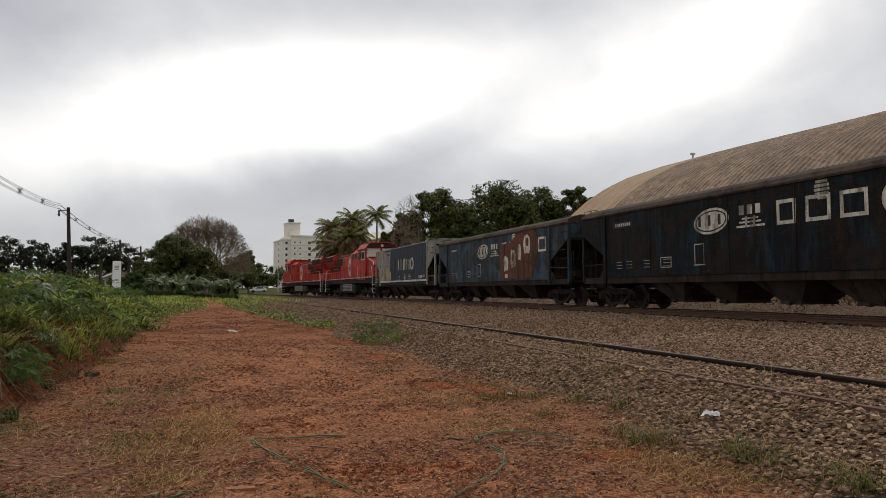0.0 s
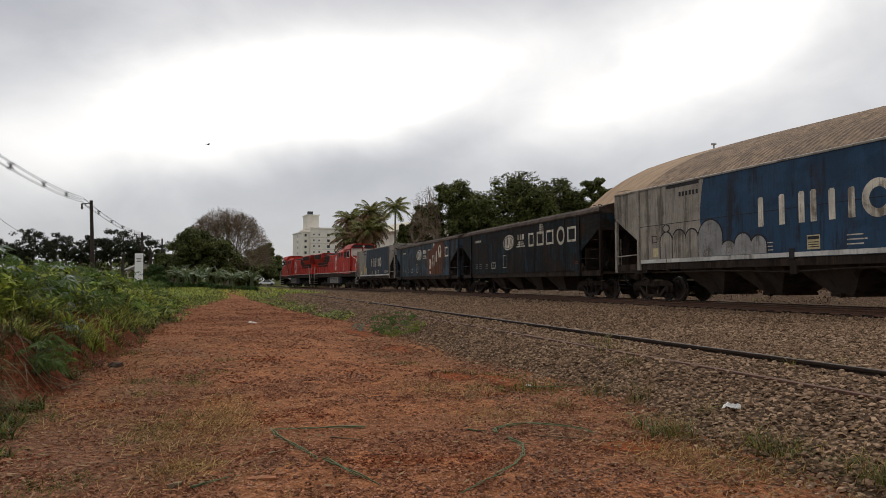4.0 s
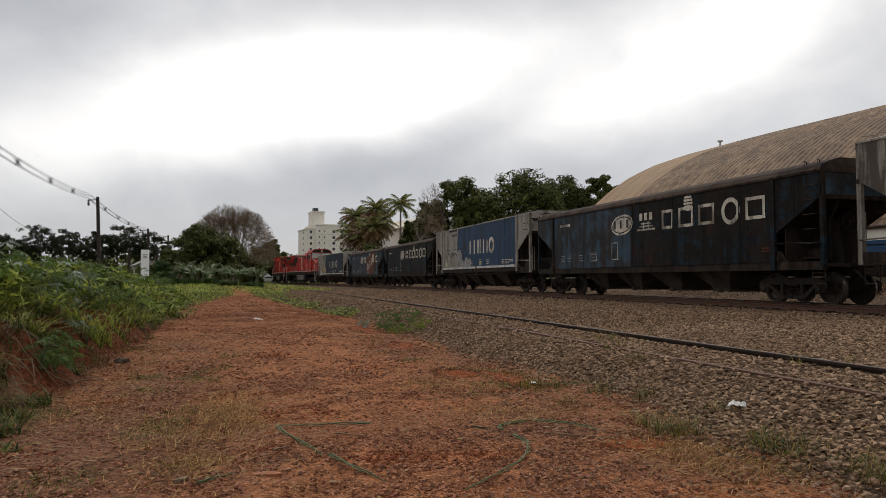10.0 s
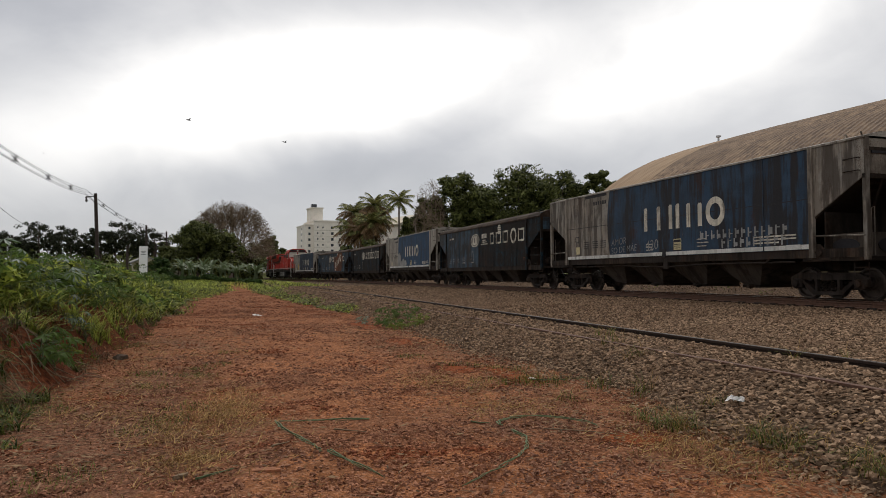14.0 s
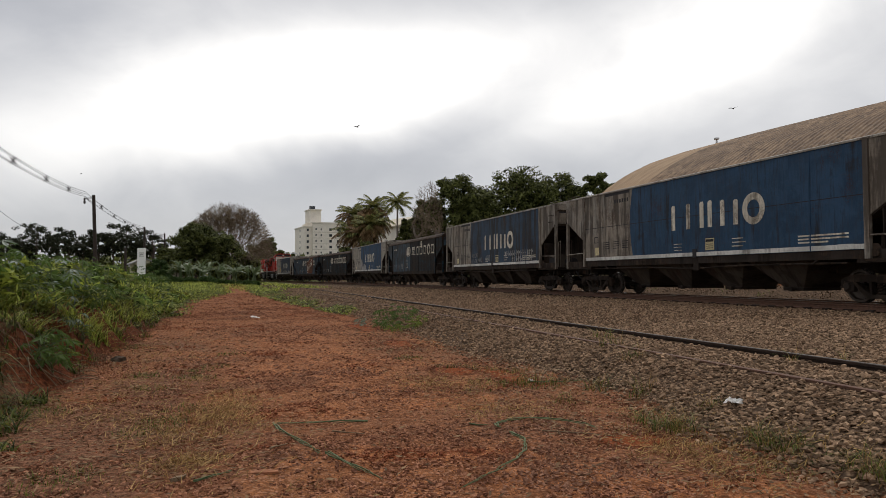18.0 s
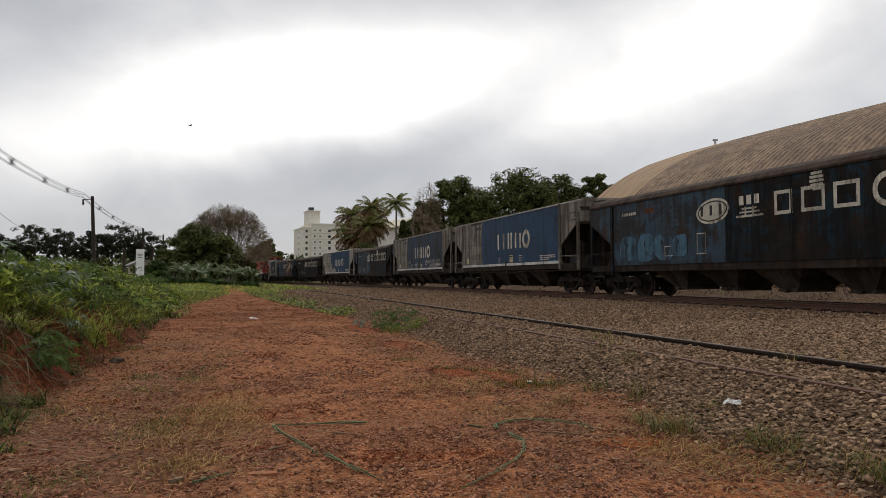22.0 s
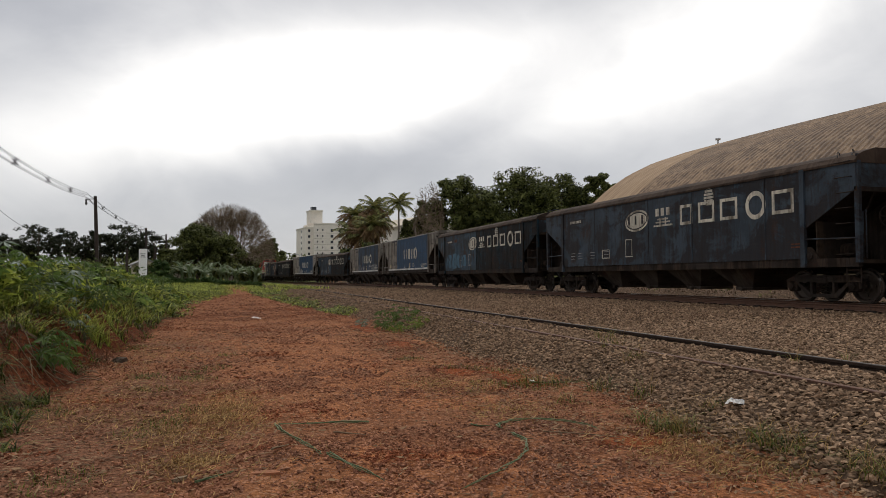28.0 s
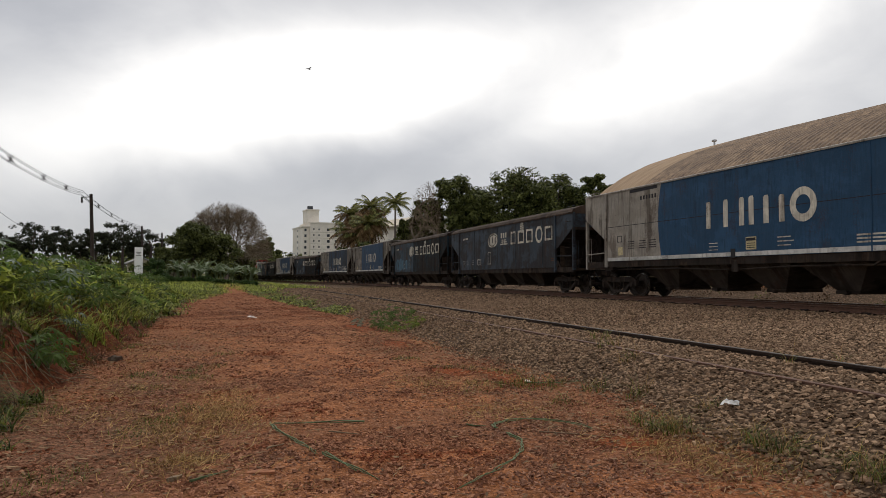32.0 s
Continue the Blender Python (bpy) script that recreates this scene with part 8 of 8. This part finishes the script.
OFFS = [(0, 0, 0.22), (-0.2, 0, 0), (0.2, 0, 0), (0, 0, -0.2)]
span((-7.9, -5, 8.5), (-10.5, 67, 8.45), 1.4, "power_cables", "bundle of black power cables with spacers between poles", OFFS, 7)
span((-10.5, 67, 8.45), (-9.6, 107, 8.3), 0.5, "power_cables", "bundle of black power cables with spacers between poles", OFFS, 4)
span((-9.6, 107, 8.3), (-8.3, 128, 8.4), 0.3, "power_cables", "bundle of black power cables between far poles", OFFS, 2)
span((-11.0, 42, 5.2), (-19.8, 92, 6.9), 0.3, "telephone_cable", "single thin cable crossing behind the weeds", [(0, 0, 0)])


def sign_totem():
    st = tagged(empty("roadside_sign", pose(-8.9, 100, float(land(-8.9, 100)) - 0.1)), "tall white upright sign with grey lettering bars", "sign")
    bm = B()
    box(bm, -0.5, 0.5, -0.12, 0.12, 0.5, 4.6, 0.02)
    part("panel", bm, "paper_white", st)
    bm = B()
    box(bm, -0.42, 0.42, -0.09, 0.09, -0.2, 0.5)
    part("foot", bm, "concrete", st)
    for z, w in ((3.9, 0.3), (3.7, 0.22), (3.5, 0.28)):
        bm = B()
        box(bm, -w, w, -0.135, -0.123, z, z + 0.1)
        part("lettering_bar", bm, "concrete", st)


sign_totem()


def street_lamp():
    sl = tagged(empty("street_lamp", pose(17.4, 152, float(land(17.4, 152)))), "grey street lamp with a curved arm", "street lamp")
    bm = B()
    tube(bm, [(0, 0, -0.2), (0, 0, 4.1), (-0.12, 0, 4.9), (-0.6, 0, 5.4), (-1.3, 0, 5.45)], 0.08, 7, 0.06)
    part("pole", bm, "lamp_grey", sl)
    bm = B()
    box(bm, -1.9, -1.2, -0.13, 0.13, 5.36, 5.5, 0.03)
    part("lamp_head", bm, "lamp_grey", sl)


street_lamp()

# ---- cars waiting and passing at the crossing ----
MOVERS = []


def small_car(body, label):
    c = tagged(empty("car"), label, "car", "cars at the crossing")
    bm = B()
    prism(bm, [(-2.1, 0.4), (2.1, 0.4), (2.15, 0.8), (1.2, 0.95), (0.5, 1.45), (-1.1, 1.45), (-1.8, 0.98), (-2.15, 0.9)], "x", -0.82, 0.82)
    bmesh.ops.bevel(bm, geom=bm.edges[:], offset=0.05, segments=1, affect="EDGES")
    part("body", bm, body, c)
    for s in (-1, 1):
        bm = B()
        prism(bm, [(-1.3, 1.0), (0.95, 1.0), (0.45, 1.38), (-1.0, 1.38)], "x", min(s * 0.83, s * 0.865), max(s * 0.83, s * 0.865))
        part("side_window", bm, "window_dark", c)
        for y in (-1.4, 1.35):
            bm = B()
            lathe(bm, [(s * 0.62, 0.2), (s * 0.62, 0.33), (s * 0.86, 0.33), (s * 0.86, 0.2)], 14, "x", (0, y, 0.33))
            part("wheel", bm, "rubber_black", c)
    bm = B()
    box(bm, -0.75, 0.75, 2.14, 2.20, 0.6, 0.75)
    part("headlights", bm, "lamp_glass", c)
    return c


def drive(c, rows, turn):
    MOVERS.append((c, [(t, pose(x, y, float(land(x, y)), 0, 0, turn)) for t, x, y in rows]))


drive(small_car("car_white", "white hatchback rolling away from the crossing"), [(0, 16.6, 188), (1, 15.8, 188), (6, 11.7, 188), (11, 4.5, 188), (32, -60, 190)], 90)
drive(small_car("car_silver", "silver car driving up to the crossing"), [(0, 48, 188), (8, 15.0, 187), (9, 13.6, 187), (11, 11.2, 187), (15, 4.0, 188), (32, -50, 190)], 90)


# ---- birds ----
def bird(label, rows):
    b = tagged(empty("bird"), label, "bird", "birds in the sky")
    bm = B()
    lathe(bm, [(-0.13, 0.004), (-0.06, 0.025), (0.03, 0.032), (0.09, 0.022), (0.13, 0.003)], 8, "y")
    part("body", bm, "bird_dark", b)
    for s in (-1, 1):
        bm = B()
        v = [bm.verts.new(p) for p in ((0, 0.05, 0.02), (s * 0.14, 0.06, 0.07), (s * 0.32, -0.04, 0.05), (s * 0.13, -0.03, 0.07), (0, -0.05, 0.02))]
        bm.faces.new(v if s > 0 else v[::-1])
        bmesh.ops.solidify(bm, geom=bm.faces[:], thickness=0.008)
        part("wing", bm, "bird_dark", b)
    MOVERS.append((b, [(t, pose(x, y, z, 0, 0, -60)) for t, x, y, z in rows]))


bird("small dark bird flying away over the wagons", [(0, -20, 70, 9), (2.5, -6.09, 60, 8.8), (3, -2.87, 56, 8.95), (3.5, -1.97, 54, 9.7), (5.5, 13.1, 40.8, 15.1), (6, 19.0, 38.0, 16.2), (6.5, 23.7, 34.8, 17.1), (32, 260, -120, 60)])
bird("small dark bird gliding across the grey sky", [(0, -95, 50, 12), (13, -8.16, 44, 9.25), (13.5, -5.4, 43.8, 9.9), (14, -1.54, 44, 10.45), (14.5, 2.7, 43.9, 11.0), (17, 22.1, 37.9, 11.3), (19, 36, 30, 11), (32, 150, -40, 25)])
bird("small dark bird gliding across the grey sky", [(0, -92, 48, 11), (13, -5.3, 43.9, 9.4), (14, 4.19, 46, 9.81), (17, 5.1, 45.7, 9.5), (21, 40, 36, 24), (32, 170, -30, 40)])
bird("small dark bird climbing into the cloud", [(0, -60, 300, 40), (15, -30, 150, 24), (21.5, -3.51, 60, 11.26), (22, -1.52, 52, 11.94), (23, 3.4, 43.2, 13.5), (23.5, 7.4, 42.4, 14.6), (24, 12.5, 40.3, 17.0), (32, 90, 10, 55)])
bird("small dark bird flying over the far trees", [(0, -200, 80, 6), (30, -14, 44, 26), (31, -0.17, 43, 16.06), (32, 5.5, 42.9, 13.9)])


def motions():
    for thing, at in TRAIN:
        turned = 180 if thing is E1 else 0
        walk(thing, [(k * 0.5, on_track(run(k * 0.5) + at, turned)) for k in range(65)])
    for w, x, y, z, r in WHEELS:
        back = -1 if w.parent.parent is E1 else 1
        walk(w, [(k * 0.1, pose(x, y, z, -back * math.degrees(run(k * 0.1) / r))) for k in range(321)])
    for thing, rows in MOVERS:
        walk(thing, rows)


motions()
